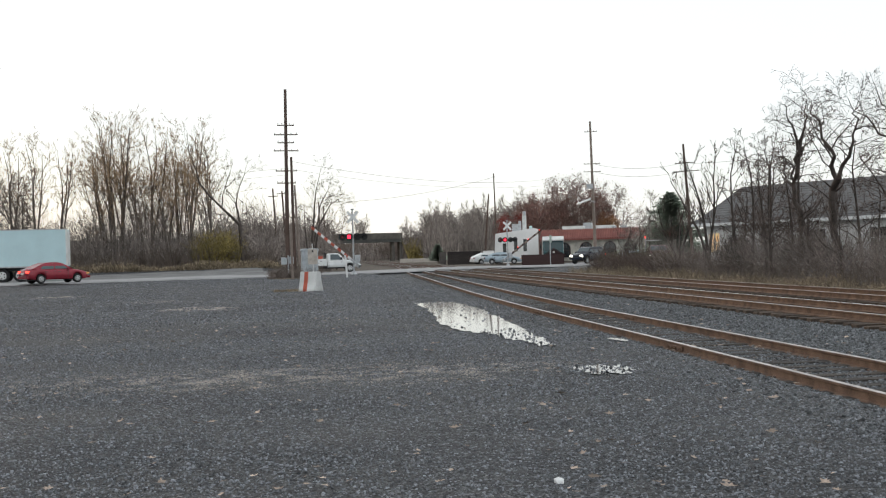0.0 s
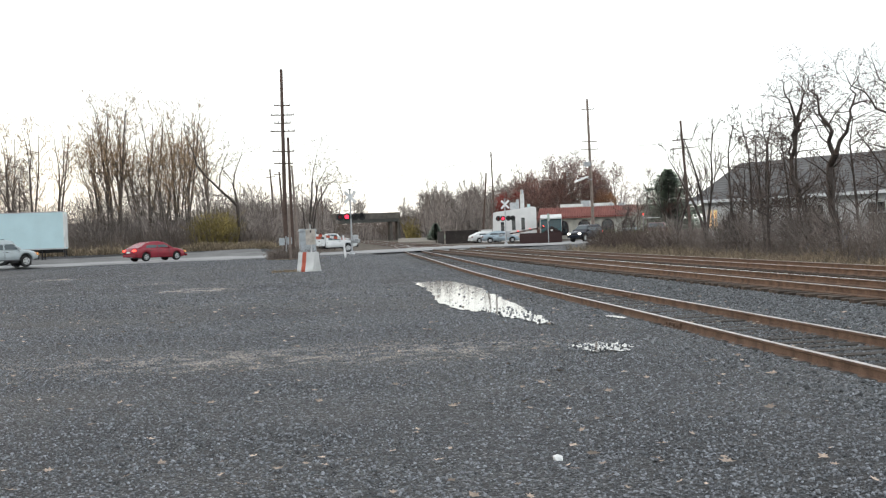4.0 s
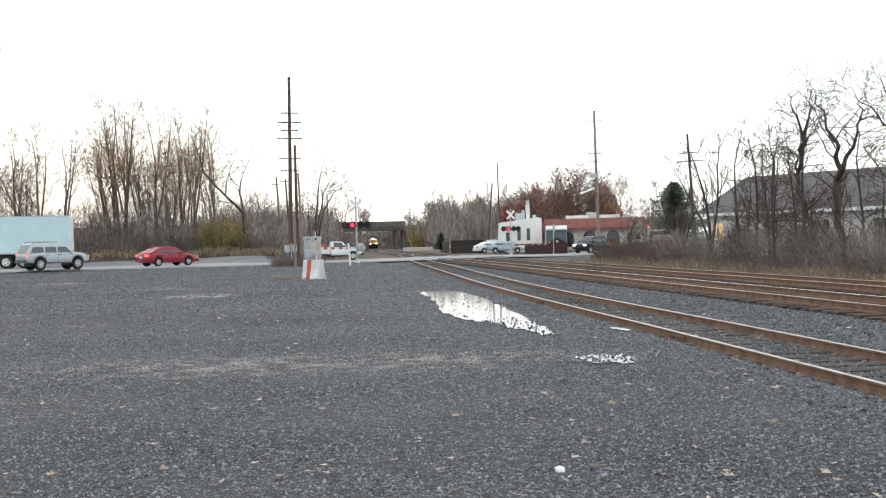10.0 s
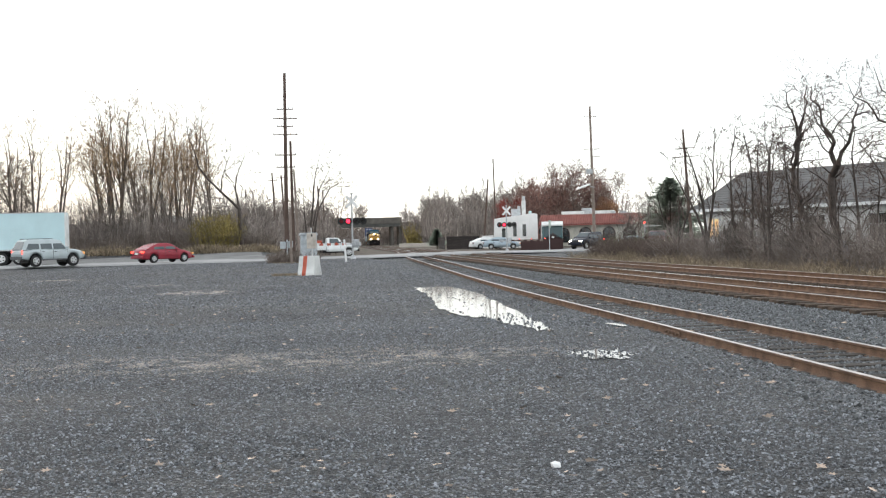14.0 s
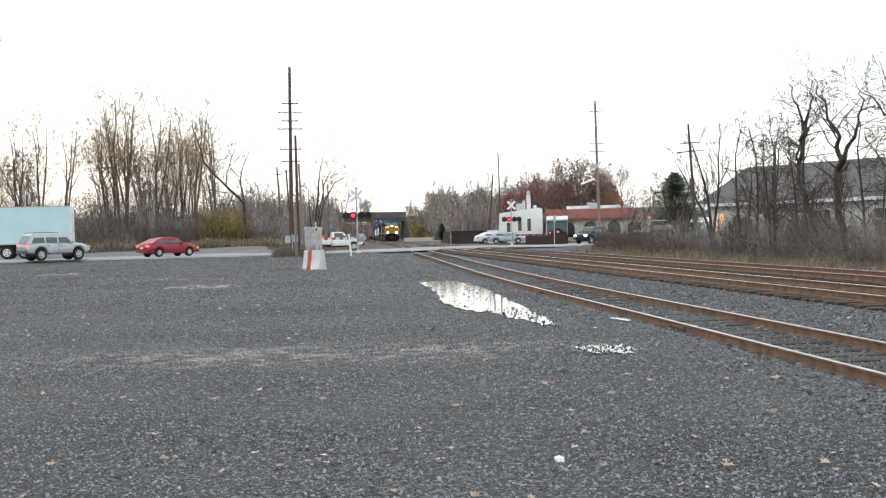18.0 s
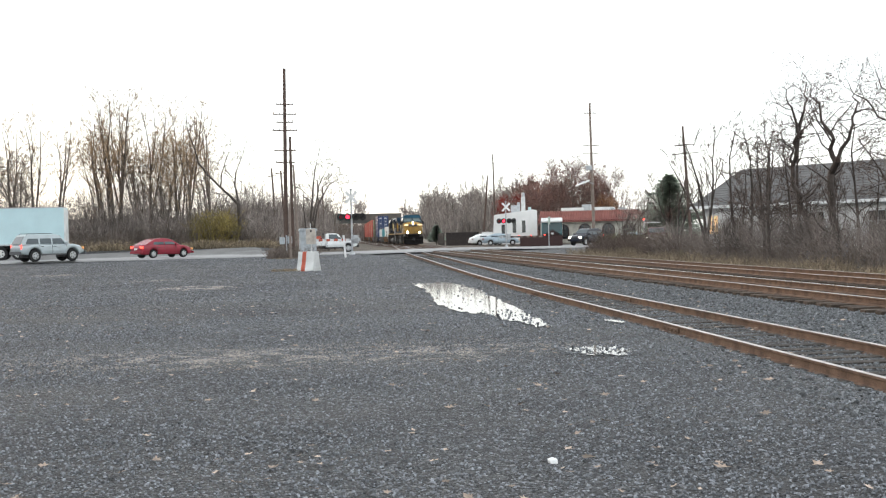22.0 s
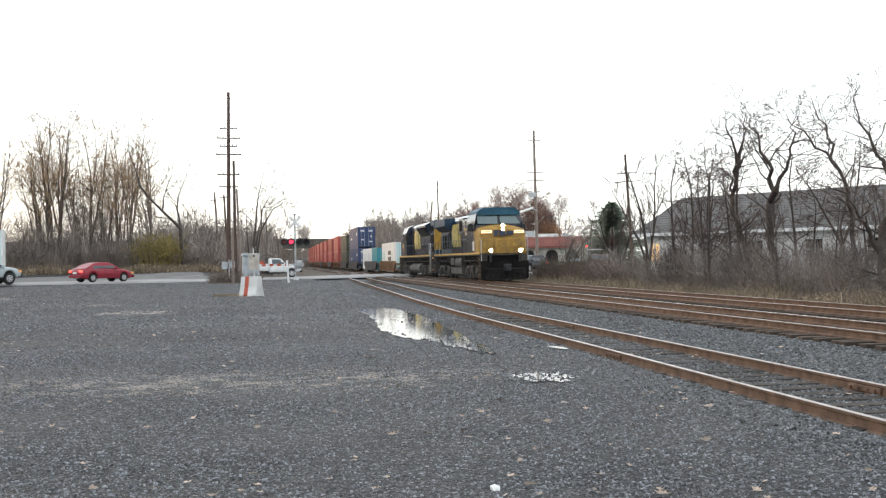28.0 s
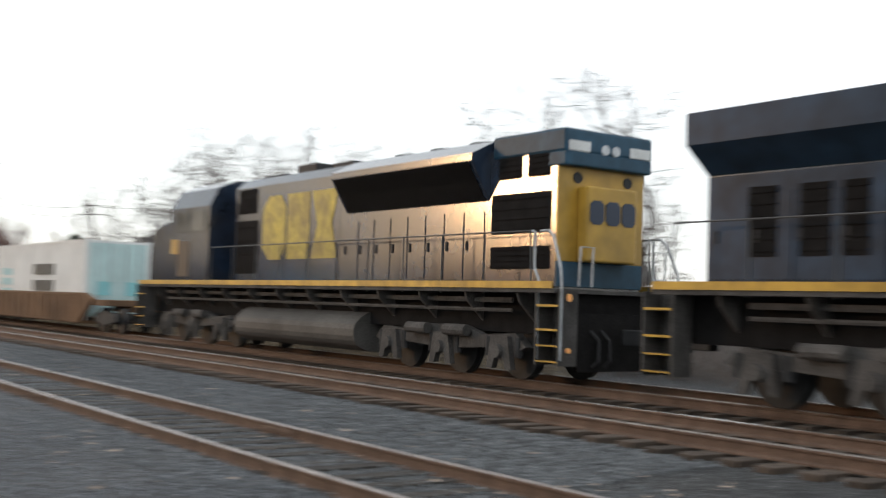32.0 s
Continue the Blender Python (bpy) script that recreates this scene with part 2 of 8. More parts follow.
def gravel_material():
    """Dark grey crushed stone: a cell pattern for the stones, damp patches and pale silty bands."""
    m = bpy.data.materials.new("crushed_stone_lot")
    m.use_nodes = True
    n, l = m.node_tree.nodes, m.node_tree.links
    b = n["Principled BSDF"]
    b.inputs["Roughness"].default_value = 0.62
    b.inputs["Specular IOR Level"].default_value = 0.24
    tc = n.new("ShaderNodeTexCoord")
    cell, cell2 = n.new("ShaderNodeTexVoronoi"), n.new("ShaderNodeTexVoronoi")
    cell.inputs["Scale"].default_value, cell2.inputs["Scale"].default_value = 46, 120
    damp, silt, warp = n.new("ShaderNodeTexNoise"), n.new("ShaderNodeTexNoise"), n.new("ShaderNodeTexNoise")
    damp.inputs["Scale"].default_value, damp.inputs["Detail"].default_value = 0.22, 6
    silt.inputs["Scale"].default_value, silt.inputs["Detail"].default_value = 2.2, 9
    for node in (cell, cell2, damp, silt):
        l.new(tc.outputs["Object"], node.inputs["Vector"])
    hue = n.new("ShaderNodeValToRGB")
    e = hue.color_ramp.elements
    e[0].position, e[0].color = 0.0, (0.012, 0.013, 0.014, 1)
    e[1].position, e[1].color = 1.0, (0.30, 0.305, 0.315, 1)
    mid = e.new(0.45)
    mid.color = (0.045, 0.048, 0.052, 1)
    high = e.new(0.80)
    high.color = (0.095, 0.101, 0.110, 1)
    top = e.new(0.93)
    top.color = (0.140, 0.148, 0.158, 1)
    sep = n.new("ShaderNodeSeparateColor")
    l.new(cell.outputs["Color"], sep.inputs[0])
    l.new(sep.outputs[0], hue.inputs["Fac"])
    wet = n.new("ShaderNodeValToRGB")
    wet.color_ramp.elements[0].position, wet.color_ramp.elements[0].color = 0.36, (0.60, 0.61, 0.64, 1)
    wet.color_ramp.elements[1].position, wet.color_ramp.elements[1].color = 0.62, (1.12, 1.1, 1.06, 1)
    l.new(damp.outputs["Fac"], wet.inputs["Fac"])
    mul = n.new("ShaderNodeMix")
    mul.data_type, mul.blend_type = "RGBA", "MULTIPLY"
    mul.inputs["Factor"].default_value = 1
    l.new(hue.outputs["Color"], mul.inputs["A"])
    l.new(wet.outputs["Color"], mul.inputs["B"])
    # finer chips between the larger ones, and clumps a hand wide
    chips = n.new("ShaderNodeMix")
    chips.data_type, chips.blend_type = "RGBA", "MULTIPLY"
    chips.inputs["Factor"].default_value = 1
    sep2, span = n.new("ShaderNodeSeparateColor"), n.new("ShaderNodeMapRange")
    span.inputs["To Min"].default_value, span.inputs["To Max"].default_value = 0.45, 1.55
    l.new(cell2.outputs["Color"], sep2.inputs[0])
    l.new(sep2.outputs[0], span.inputs["Value"])
    clump, cspan = n.new("ShaderNodeTexNoise"), n.new("ShaderNodeMapRange")
    clump.inputs["Scale"].default_value, clump.inputs["Detail"].default_value = 8.0, 6
    l.new(tc.outputs["Object"], clump.inputs["Vector"])
    cspan.inputs["From Min"].default_value, cspan.inputs["From Max"].default_value = 0.3, 0.7
    cspan.inputs["To Min"].default_value, cspan.inputs["To Max"].default_value = 0.55, 1.45
    l.new(clump.outputs["Fac"], cspan.inputs["Value"])
    lump = n.new("ShaderNodeMath")
    lump.operation = "MULTIPLY"
    l.new(span.outputs[0], lump.inputs[0])
    l.new(cspan.outputs[0], lump.inputs[1])
    l.new(mul.outputs["Result"], chips.inputs["A"])
    l.new(lump.outputs[0], chips.inputs["B"])
    # a pale silty band that the wheels left across the lot
    sepv = n.new("ShaderNodeSeparateXYZ")
    l.new(tc.outputs["Object"], sepv.inputs[0])
    band = None
    for y0, half, x0, x1, slope, amount in ((16.1, 1.9, -5.4, 4.6, 0.03, 0.95), (39.3, 1.7, -5.5, -2.4, 0.0, 2.0), (52.6, 1.4, -13.2, -10.4, 0.0, 2.0), (44.5, 1.2, -7.5, -5.0, 0.0, 0.9)):
        dy = n.new("ShaderNodeMath")
        dy.operation = "MULTIPLY_ADD"
        dy.inputs[1].default_value = -slope
        l.new(sepv.outputs["X"], dy.inputs[0])
        l.new(sepv.outputs["Y"], dy.inputs[2])
        off = n.new("ShaderNodeMath")
        off.operation = "SUBTRACT"
        off.inputs[1].default_value = y0
        l.new(dy.outputs[0], off.inputs[0])
        absn = n.new("ShaderNodeMath")
        absn.operation = "ABSOLUTE"
        l.new(off.outputs[0], absn.inputs[0])
        fall = n.new("ShaderNodeMapRange")
        fall.inputs["From Min"].default_value, fall.inputs["From Max"].default_value = half, 0.0
        fall.inputs["To Min"].default_value, fall.inputs["To Max"].default_value = 0.0, amount
        l.new(absn.outputs[0], fall.inputs["Value"])
        cx = n.new("ShaderNodeMath")
        cx.operation = "SUBTRACT"
        cx.inputs[1].default_value = (x0 + x1) / 2
        l.new(sepv.outputs["X"], cx.inputs[0])
        ax = n.new("ShaderNodeMath")
        ax.operation = "ABSOLUTE"
        l.new(cx.outputs[0], ax.inputs[0])
        fx = n.new("ShaderNodeMapRange")
        fx.inputs["From Min"].default_value, fx.inputs["From Max"].default_value = (x1 - x0) / 2, (x1 - x0) / 2 * 0.35
        l.new(ax.outputs[0], fx.inputs["Value"])
        both = n.new("ShaderNodeMath")
        both.operation = "MULTIPLY"
        l.new(fall.outputs[0], both.inputs[0])
        l.new(fx.outputs[0], both.inputs[1])
        if band is None:
            band = both.outputs[0]
        else:
            mx = n.new("ShaderNodeMath")
            mx.operation = "MAXIMUM"
            l.new(band, mx.inputs[0])
            l.new(both.outputs[0], mx.inputs[1])
            band = mx.outputs[0]
    patch = n.new("ShaderNodeMapRange")
    patch.inputs["From Min"].default_value, patch.inputs["From Max"].default_value = 0.42, 0.64
    l.new(silt.outputs["Fac"], patch.inputs["Value"])
    amt = n.new("ShaderNodeMath")
    amt.operation = "MULTIPLY"
    l.new(patch.outputs[0], amt.inputs[0])
    l.new(band, amt.inputs[1])
    pale = n.new("ShaderNodeMix")
    pale.data_type = "RGBA"
    pale.inputs["B"].default_value = (0.46, 0.405, 0.345, 1)
    # single pale stones, thicker towards the middle of the band
    pick = n.new("ShaderNodeMath")
    pick.operation = "LESS_THAN"
    l.new(sep.outputs[1], pick.inputs[0])
    l.new(amt.outputs[0], pick.inputs[1])
    soft_pick = n.new("ShaderNodeMath")
    soft_pick.operation = "MULTIPLY"
    soft_pick.inputs[1].default_value = 0.8
    l.new(pick.outputs[0], soft_pick.inputs[0])
    l.new(soft_pick.outputs[0], pale.inputs["Factor"])
    # trodden brown earth shows between the stones in wide patches
    soil, soil_amt, earth = n.new("ShaderNodeTexNoise"), n.new("ShaderNodeMapRange"), n.new("ShaderNodeMix")
    soil.inputs["Scale"].default_value, soil.inputs["Detail"].default_value = 0.45, 7
    l.new(tc.outputs["Object"], soil.inputs["Vector"])
    soil_amt.inputs["From Min"].default_value, soil_amt.inputs["From Max"].default_value = 0.44, 0.64
    soil_amt.inputs["To Max"].default_value = 0.32
    l.new(soil.outputs["Fac"], soil_amt.inputs["Value"])
    earth.data_type = "RGBA"
    earth.inputs["B"].default_value = (0.076, 0.071, 0.068, 1)
    l.new(soil_amt.outputs[0], earth.inputs["Factor"])
    l.new(chips.outputs["Result"], earth.inputs["A"])
    l.new(earth.outputs["Result"], pale.inputs["A"])
    l.new(pale.outputs["Result"], b.inputs["Base Color"])
    bp, bp2 = n.new("ShaderNodeBump"), n.new("ShaderNodeBump")
    bp.inputs["Strength"].default_value, bp.inputs["Distance"].default_value = 1.0, 0.03
    bp2.inputs["Strength"].default_value, bp2.inputs["Distance"].default_value = 0.6, 0.012
    bp.invert = bp2.invert = True
    l.new(cell.outputs["Distance"], bp.inputs["Height"])
    l.new(cell2.outputs["Distance"], bp2.inputs["Height"])
    l.new(bp2.outputs["Normal"], bp.inputs["Normal"])
    l.new(bp.outputs["Normal"], b.inputs["Normal"])
    return m


M["gravel"] = gravel_material()
M["stone"] = material("grey_stone_chips", (0.190, 0.203, 0.222), 0.75, 0, 0.4, 9, 60, 0.3)
M["ballast"] = material("track_ballast", (0.150, 0.160, 0.168), 0.85, 0, 0.5, 14, 60, 0.8)


def water_material():
    m = bpy.data.materials.new("still_water")
    m.use_nodes = True
    n, l = m.node_tree.nodes, m.node_tree.links
    b = n["Principled BSDF"]
    b.inputs["Base Color"].default_value = (0.03, 0.032, 0.032, 1)
    b.inputs["Roughness"].default_value, b.inputs["IOR"].default_value = 0.06, 1.33
    b.inputs["Specular IOR Level"].default_value = 1.0
    return m


M["water"] = water_material()


# ---- building helpers ----
def part(name, bm, mat, parent=None, label=""):
    """Links a bmesh, or a (verts, faces) pair, as one mesh object under a thing or a part."""
    me = bpy.data.meshes.new(name)
    if isinstance(bm, tuple):
        me.from_pydata(bm[0], [], bm[1])
    else:
        bm.normal_update()
        bm.to_mesh(me)
        bm.free()
    me.materials.append(M[mat] if isinstance(mat, str) else mat)
    ob = new(name, me)
    ob.parent = parent
    if label:
        ob["label"] = label
    return ob


def thing(name, label, category, m=None, group="", kind=""):
    ob = new(name)
    ob.empty_display_size = 0.2
    if m is not None:
        ob.matrix_basis = m
    return tagged(ob, label, category, group, kind)


def box(bm, x0, x1, y0, y1, z0, z1, bevel=0.0, taper=None):
    """A block; taper: (dx, dy) by which each side of its top draws in."""
    tx, ty = taper or (0, 0)
    vs = [bm.verts.new(p) for p in ((x0, y0, z0), (x1, y0, z0), (x1, y1, z0), (x0, y1, z0),
                                    (x0 + tx, y0 + ty, z1), (x1 - tx, y0 + ty, z1), (x1 - tx, y1 - ty, z1), (x0 + tx, y1 - ty, z1))]
    fs = [bm.faces.new([vs[i] for i in f]) for f in ((3, 2, 1, 0), (4, 5, 6, 7), (0, 1, 5, 4), (1, 2, 6, 5), (2, 3, 7, 6), (3, 0, 4, 7))]
    if bevel:
        es = list({e for f in fs for e in f.edges})
        bmesh.ops.bevel(bm, geom=es, offset=bevel, segments=2, affect="EDGES", profile=0.5)
    return bm


def cyl(bm, a, b, r0, r1=None, n=10, caps=True):
    """A tapered round bar from a to b."""
    a, b = Vector(a), Vector(b)
    r1 = r0 if r1 is None else r1
    q = (b - a).to_track_quat("Z", "Y").to_matrix()
    rings = []
    for p, r in ((a, r0), (b, r1)):
        rings.append([bm.verts.new(p + q @ Vector((r * math.cos(2 * math.pi * i / n), r * math.sin(2 * math.pi * i / n), 0))) for i in range(n)])
    for i in range(n):
        bm.faces.new((rings[0][i], rings[0][(i + 1) % n], rings[1][(i + 1) % n], rings[1][i]))
    if caps:
        bm.faces.new(rings[0][::-1])
        bm.faces.new(rings[1])
    return bm


def prism(bm, pts, axis, a, b, bevel=0.0):
    """A flat outline, given in the two other axes, drawn out along axis ('x', 'y' or 'z') from a to b."""
    def at(p, d):
        return {"x": (d, p[0], p[1]), "y": (p[0], d, p[1]), "z": (p[0], p[1], d)}[axis]
    va, vb = [bm.verts.new(at(p, a)) for p in pts], [bm.verts.new(at(p, b)) for p in pts]
    k = len(pts)
    fs = [bm.faces.new(va[::-1]), bm.faces.new(vb)]
    fs += [bm.faces.new((va[i], va[(i + 1) % k], vb[(i + 1) % k], vb[i])) for i in range(k)]
    bmesh.ops.recalc_face_normals(bm, faces=fs)
    if bevel:
        es = list({e for f in fs for e in f.edges})
        bmesh.ops.bevel(bm, geom=es, offset=bevel, segments=2, affect="EDGES", profile=0.5)
    return bm


def bar(bm, pts, r, n=6):
    """One continuous round bar along a path."""
    pts = [Vector(p) for p in pts]
    prev = None
    for i, p in enumerate(pts):
        d = (pts[min(i + 1, len(pts) - 1)] - pts[max(i - 1, 0)]).normalized()
        q = d.to_track_quat("Z", "Y").to_matrix()
        ring = [bm.verts.new(p + q @ Vector((r * math.cos(6.2832 * k / n), r * math.sin(6.2832 * k / n), 0))) for k in range(n)]
        if prev:
            # join each vertex to its nearest neighbour on the ring before
            s = min(range(n), key=lambda o: sum((ring[(k + o) % n].co - prev[k].co).length for k in range(n)))
            ring = ring[s:] + ring[:s]
            for k in range(n):
                bm.faces.new((prev[k], prev[(k + 1) % n], ring[(k + 1) % n], ring[k]))
        else:
            bm.faces.new(ring[::-1])
        prev = ring
    bm.faces.new(prev)
    return bm


def B():
    return bmesh.new()


def smooth(a, b, v):
    v = max(0.0, min(1.0, (v - a) / (b - a)))
    return v * v * (3 - 2 * v)


def shade_smooth(ob):
    ob.data.polygons.foreach_set("use_smooth", [True] * len(ob.data.polygons))
    return ob


# ---- the ground: one sheet from the camera's feet to the horizon ----
RAIL_Z = 0.30                      # top of the main rails
MAIN = (11.2, 15.0)                # centre lines of the two main tracks
ROAD = [(-420, 20), (-150, 66), (-60, 83), (-32, 85.5), (-20, 85.5), (-10, 89.5), (0, 97), (14, 110), (30, 125), (60, 150), (160, 230), (500, 480)]


def rise(y):
    return 0.20 * smooth(36, 50, y) + 0.10 * smooth(50, 66, y)


def bend(y):
    """The tracks swing gently to the east far beyond the crossing."""
    return 0.000062 * max(0.0, y - 150.0) ** 2 if y < 420 else 0.000062 * 270 ** 2 + 0.0335 * (y - 420) + 0.0004 * (y - 420) ** 2


def siding_x(y):
    """The near rail of the siding, which swings over to join the first main track."""
    for (y0, x0), (y1, x1) in zip(SIDING, SIDING[1:]):
        if y0 <= y <= y1:
            u = (y - y0) / (y1 - y0)
            return x0 + (x1 - x0) * u
    return SIDING[0][1] if y < SIDING[0][0] else SIDING[-1][1]


SIDING = [(-90, 5.72), (10, 5.78), (20, 5.90), (32, 5.95), (45, 6.12), (60, 6.45), (75, 6.85), (90, 7.35), (110, 8.3), (130, 9.4), (150, 10.45)]


def ground_z(x, y):
    x = x - bend(y)
    lot = rise(y)
    bed = 0.07
    side = 0.15 * smooth(30, 80, y) - 0.035
    k = smooth(3.6, 5.3, x) * smooth(34, 42, y)
    z = lot * (1 - k) + side * k
    sx = siding_x(y)
    z -= 0.058 * smooth(sx - 0.40, sx - 0.05, x) * (1 - smooth(sx + 1.55, sx + 1.9, x)) * (1 - smooth(32, 44, y))
    k = smooth(7.9, 9.4, x)
    z = z * (1 - k) + bed * k
    if x > 16.8:
        z = bed + (0.02 - bed) * smooth(16.8, 18.6, x) + 0.35 * smooth(22, 40, x) * smooth(60, 110, y)
    z += 0.62 * smooth(97, 110, y) * (1 - smooth(-5, -1.5, x)) * smooth(-90, -60, x)
    return z


def build_ground():
    xs = np.unique(np.round(np.concatenate([[-3000, -1500, -700, -350, -200], np.arange(-120, -24, 8), np.arange(-24, 24.1, 0.6), np.arange(5.2, 9.6, 0.15), np.arange(24, 60, 4), [80, 120, 200, 350, 700, 1500, 3000]]), 2))
    ys = np.unique(np.round(np.concatenate([[-800, -300, -100, -40, -20, -10], np.arange(-4, 70, 1.2), np.arange(70, 420, 10), [450, 600, 900, 1600, 3500]]), 2))
    vs = [(float(x), float(y), ground_z(x, y) + 0.012 * noise.noise((x * 0.5, y * 0.5, 0))) for y in ys for x in xs]
    w = len(xs)
    fs = [(j * w + i, j * w + i + 1, (j + 1) * w + i + 1, (j + 1) * w + i) for j in range(len(ys) - 1) for i in range(w - 1)]
    ob = part("ground", (vs, fs), "gravel")
    shade_smooth(ob)
    # brown earth and dead grass beyond the road
    ob.data.materials.append(M["dirt"])
    for p in ob.data.polygons:
        c = p.center
        if c.y > (118 + 0.93 * (c.x - 14) + 6 if c.x > -2 else 113) and c.y > 104:
            p.material_index = 1
    tagged(ob, "dark grey crushed-stone lot with damp patches and pale silt", "ground", kind="structure")


build_ground()


def road_level(x):
    """The road swells a little before the tracks and drops beyond them."""
    return 0.30 * smooth(-60, -25, x) + 0.10 * smooth(-34, -24, x) * (1 - smooth(-9, -3, x)) - 0.14 * smooth(16.5, 24, x)


def strip(name, path, half, lift, mat, label, category, z=None, step=3.0):
    """A paved band along a path on the ground."""
    pts = []
    for a, b in zip(path, path[1:]):
        a, b = Vector(a), Vector(b)
        k = max(1, int((b - a).length / step))
        pts += [a + (b - a) * i / k for i in range(k)]
    pts.append(Vector(path[-1]))
    vs, fs = [], []
    for i, p in enumerate(pts):
        d = (pts[min(i + 1, len(pts) - 1)] - pts[max(i - 1, 0)]).normalized()
        nrm = Vector((-d.y, d.x))
        wob = 0.25 * noise.noise((i * 0.6, 3.1, 0))
        for s in (-1, -0.97, 0, 0.97, 1):
            q = p + nrm * s * (half + wob * abs(s))
            zz = (z if z is not None else max(ground_z(q.x, q.y), road_level(q.x))) + lift
            if abs(s) == 1:
                zz -= 0.10
            vs.append((q.x, q.y, zz))
    for i in range(len(pts) - 1):
        for j in range(4):
            fs.append((i * 5 + j, i * 5 + j + 1, (i + 1) * 5 + j + 1, (i + 1) * 5 + j))
    ob = part(name, (vs, fs), mat)
    return tagged(ob, label, category, kind="structure")


M["old_asphalt"] = material("old_dark_asphalt", (0.17, 0.17, 0.168), 0.85, 0, 0.3, 0.5, 30, 0.25)
strip("road_apron", [(-420, 34), (-150, 80), (-60, 97), (-32, 98.5), (-20, 98.5), (-8, 101), (-2.5, 105)], 5.6, 0.02, "old_asphalt", "dark worn asphalt apron along the road", "road")
strip("road", ROAD, 5.2, 0.03, "asphalt", "worn pale grey asphalt road over the tracks", "road")


def puddle(outline, seed, label, rag=1.0, fine=9):
    """A still pool with a ragged edge, lying in the gravel."""
    rnd = random.Random(seed)
    k, pts = len(outline), []
    for i in range(k):
        p0, p1, p2, p3 = (Vector(outline[(i + j - 1) % k]) for j in range(4))
        for s in range(fine):
            u = s / fine
            q = 0.5 * ((2 * p1) + (p2 - p0) * u + (2 * p0 - 5 * p1 + 4 * p2 - p3) * u * u + (3 * p1 - p0 - 3 * p2 + p3) * u ** 3)
            jag = rag * (0.14 * noise.noise((q.x * 3.6, q.y * 1.6, seed)) + rnd.uniform(-0.07, 0.06))
            pts.append((q.x + jag, q.y + jag * 3.0))
    bm = B()
    f = bm.faces.new([bm.verts.new((x, y, 0.02)) for x, y in pts])
    bmesh.ops.triangulate(bm, faces=[f])
    ob = part("puddle", bm, "water")
    return tagged(ob, label, "puddle", kind="structure")


puddle([(3.40, 39.0), (4.05, 39.6), (4.62, 37.6), (4.74, 34.6), (4.66, 30.8), (4.46, 26.2), (4.20, 22.2), (4.06, 19.3), (3.74, 20.4), (3.46, 22.5), (2.95, 24.6), (2.88, 27.0), (3.20, 32.4)], 3, "long shallow puddle mirroring the white sky")

def broken_puddle(cx, cy, rx, ry, seed, label):
    """A thin film of water that shows only in the hollows between the stones."""
    dx, dy = 0.012, 0.028
    vs, fs, at = [], [], {}

    def vert(i, j):
        if (i, j) not in at:
            at[(i, j)] = len(vs)
            vs.append((cx + i * dx, cy + j * dy, 0.020))
        return at[(i, j)]

    for i in range(-int(rx / dx), int(rx / dx)):
        for j in range(-int(ry / dy), int(ry / dy)):
            x, y = cx + (i + 0.5) * dx, cy + (j + 0.5) * dy
            f = 1 - ((x - cx) / rx) ** 2 - ((y - cy) / ry) ** 2
            f += 0.75 * noise.noise((x * 7, y * 3.2, seed)) + 0.7 * noise.noise((x * 21, y * 10, seed))
            if f > 0.46:
                fs.append((vert(i, j), vert(i + 1, j), vert(i + 1, j + 1), vert(i, j + 1)))
    return tagged(part("puddle", (vs, fs), "water"), label, "puddle", kind="structure")


broken_puddle(3.86, 15.2, 0.50, 0.78, 5, "small broken puddle among wet stones")
puddle([(5.30, 20.5), (5.46, 20.4), (5.50, 19.8), (5.36, 19.7)], 7, "tiny puddle beside the siding rail", 0.3)


# ---- tracks ----
def siding_z(y):
    return 0.09 + 0.17 * smooth(30, 80, y)


def rail(name, xz, ys, parent, head_mat, label):
    """A flat-bottomed rail swept along the track; the worn running surface is a part of its own."""
    prof = ((-0.070, -0.165), (0.070, -0.165), (0.068, -0.145), (0.012, -0.125), (0.010, -0.045), (0.036, -0.032), (0.037, -0.004), (-0.037, -0.004), (-0.036, -0.032), (-0.010, -0.045), (-0.012, -0.125), (-0.068, -0.145))
    vs, fs, k = [], [], len(prof)
    for y in ys:
        x, z = xz(y)
        vs += [(x + a, y, z + b) for a, b in prof]
    for i in range(len(ys) - 1):
        fs += [(i * k + j, i * k + (j + 1) % k, (i + 1) * k + (j + 1) % k, (i + 1) * k + j) for j in range(k)]
    r = part(name, (vs, fs), "rail_side", parent, label)
    vs, fs = [], []
    for y in ys:
        x, z = xz(y)
        vs += [(x - 0.037, y, z - 0.004), (x - 0.030, y, z), (x + 0.030, y, z), (x + 0.037, y, z - 0.004)]
    for i in range(len(ys) - 1):
        fs += [(i * 4 + j, i * 4 + j + 1, (i + 1) * 4 + j + 1, (i + 1) * 4 + j) for j in range(3)]
    part("rail_head", (vs, fs), head_mat, r)
    return r


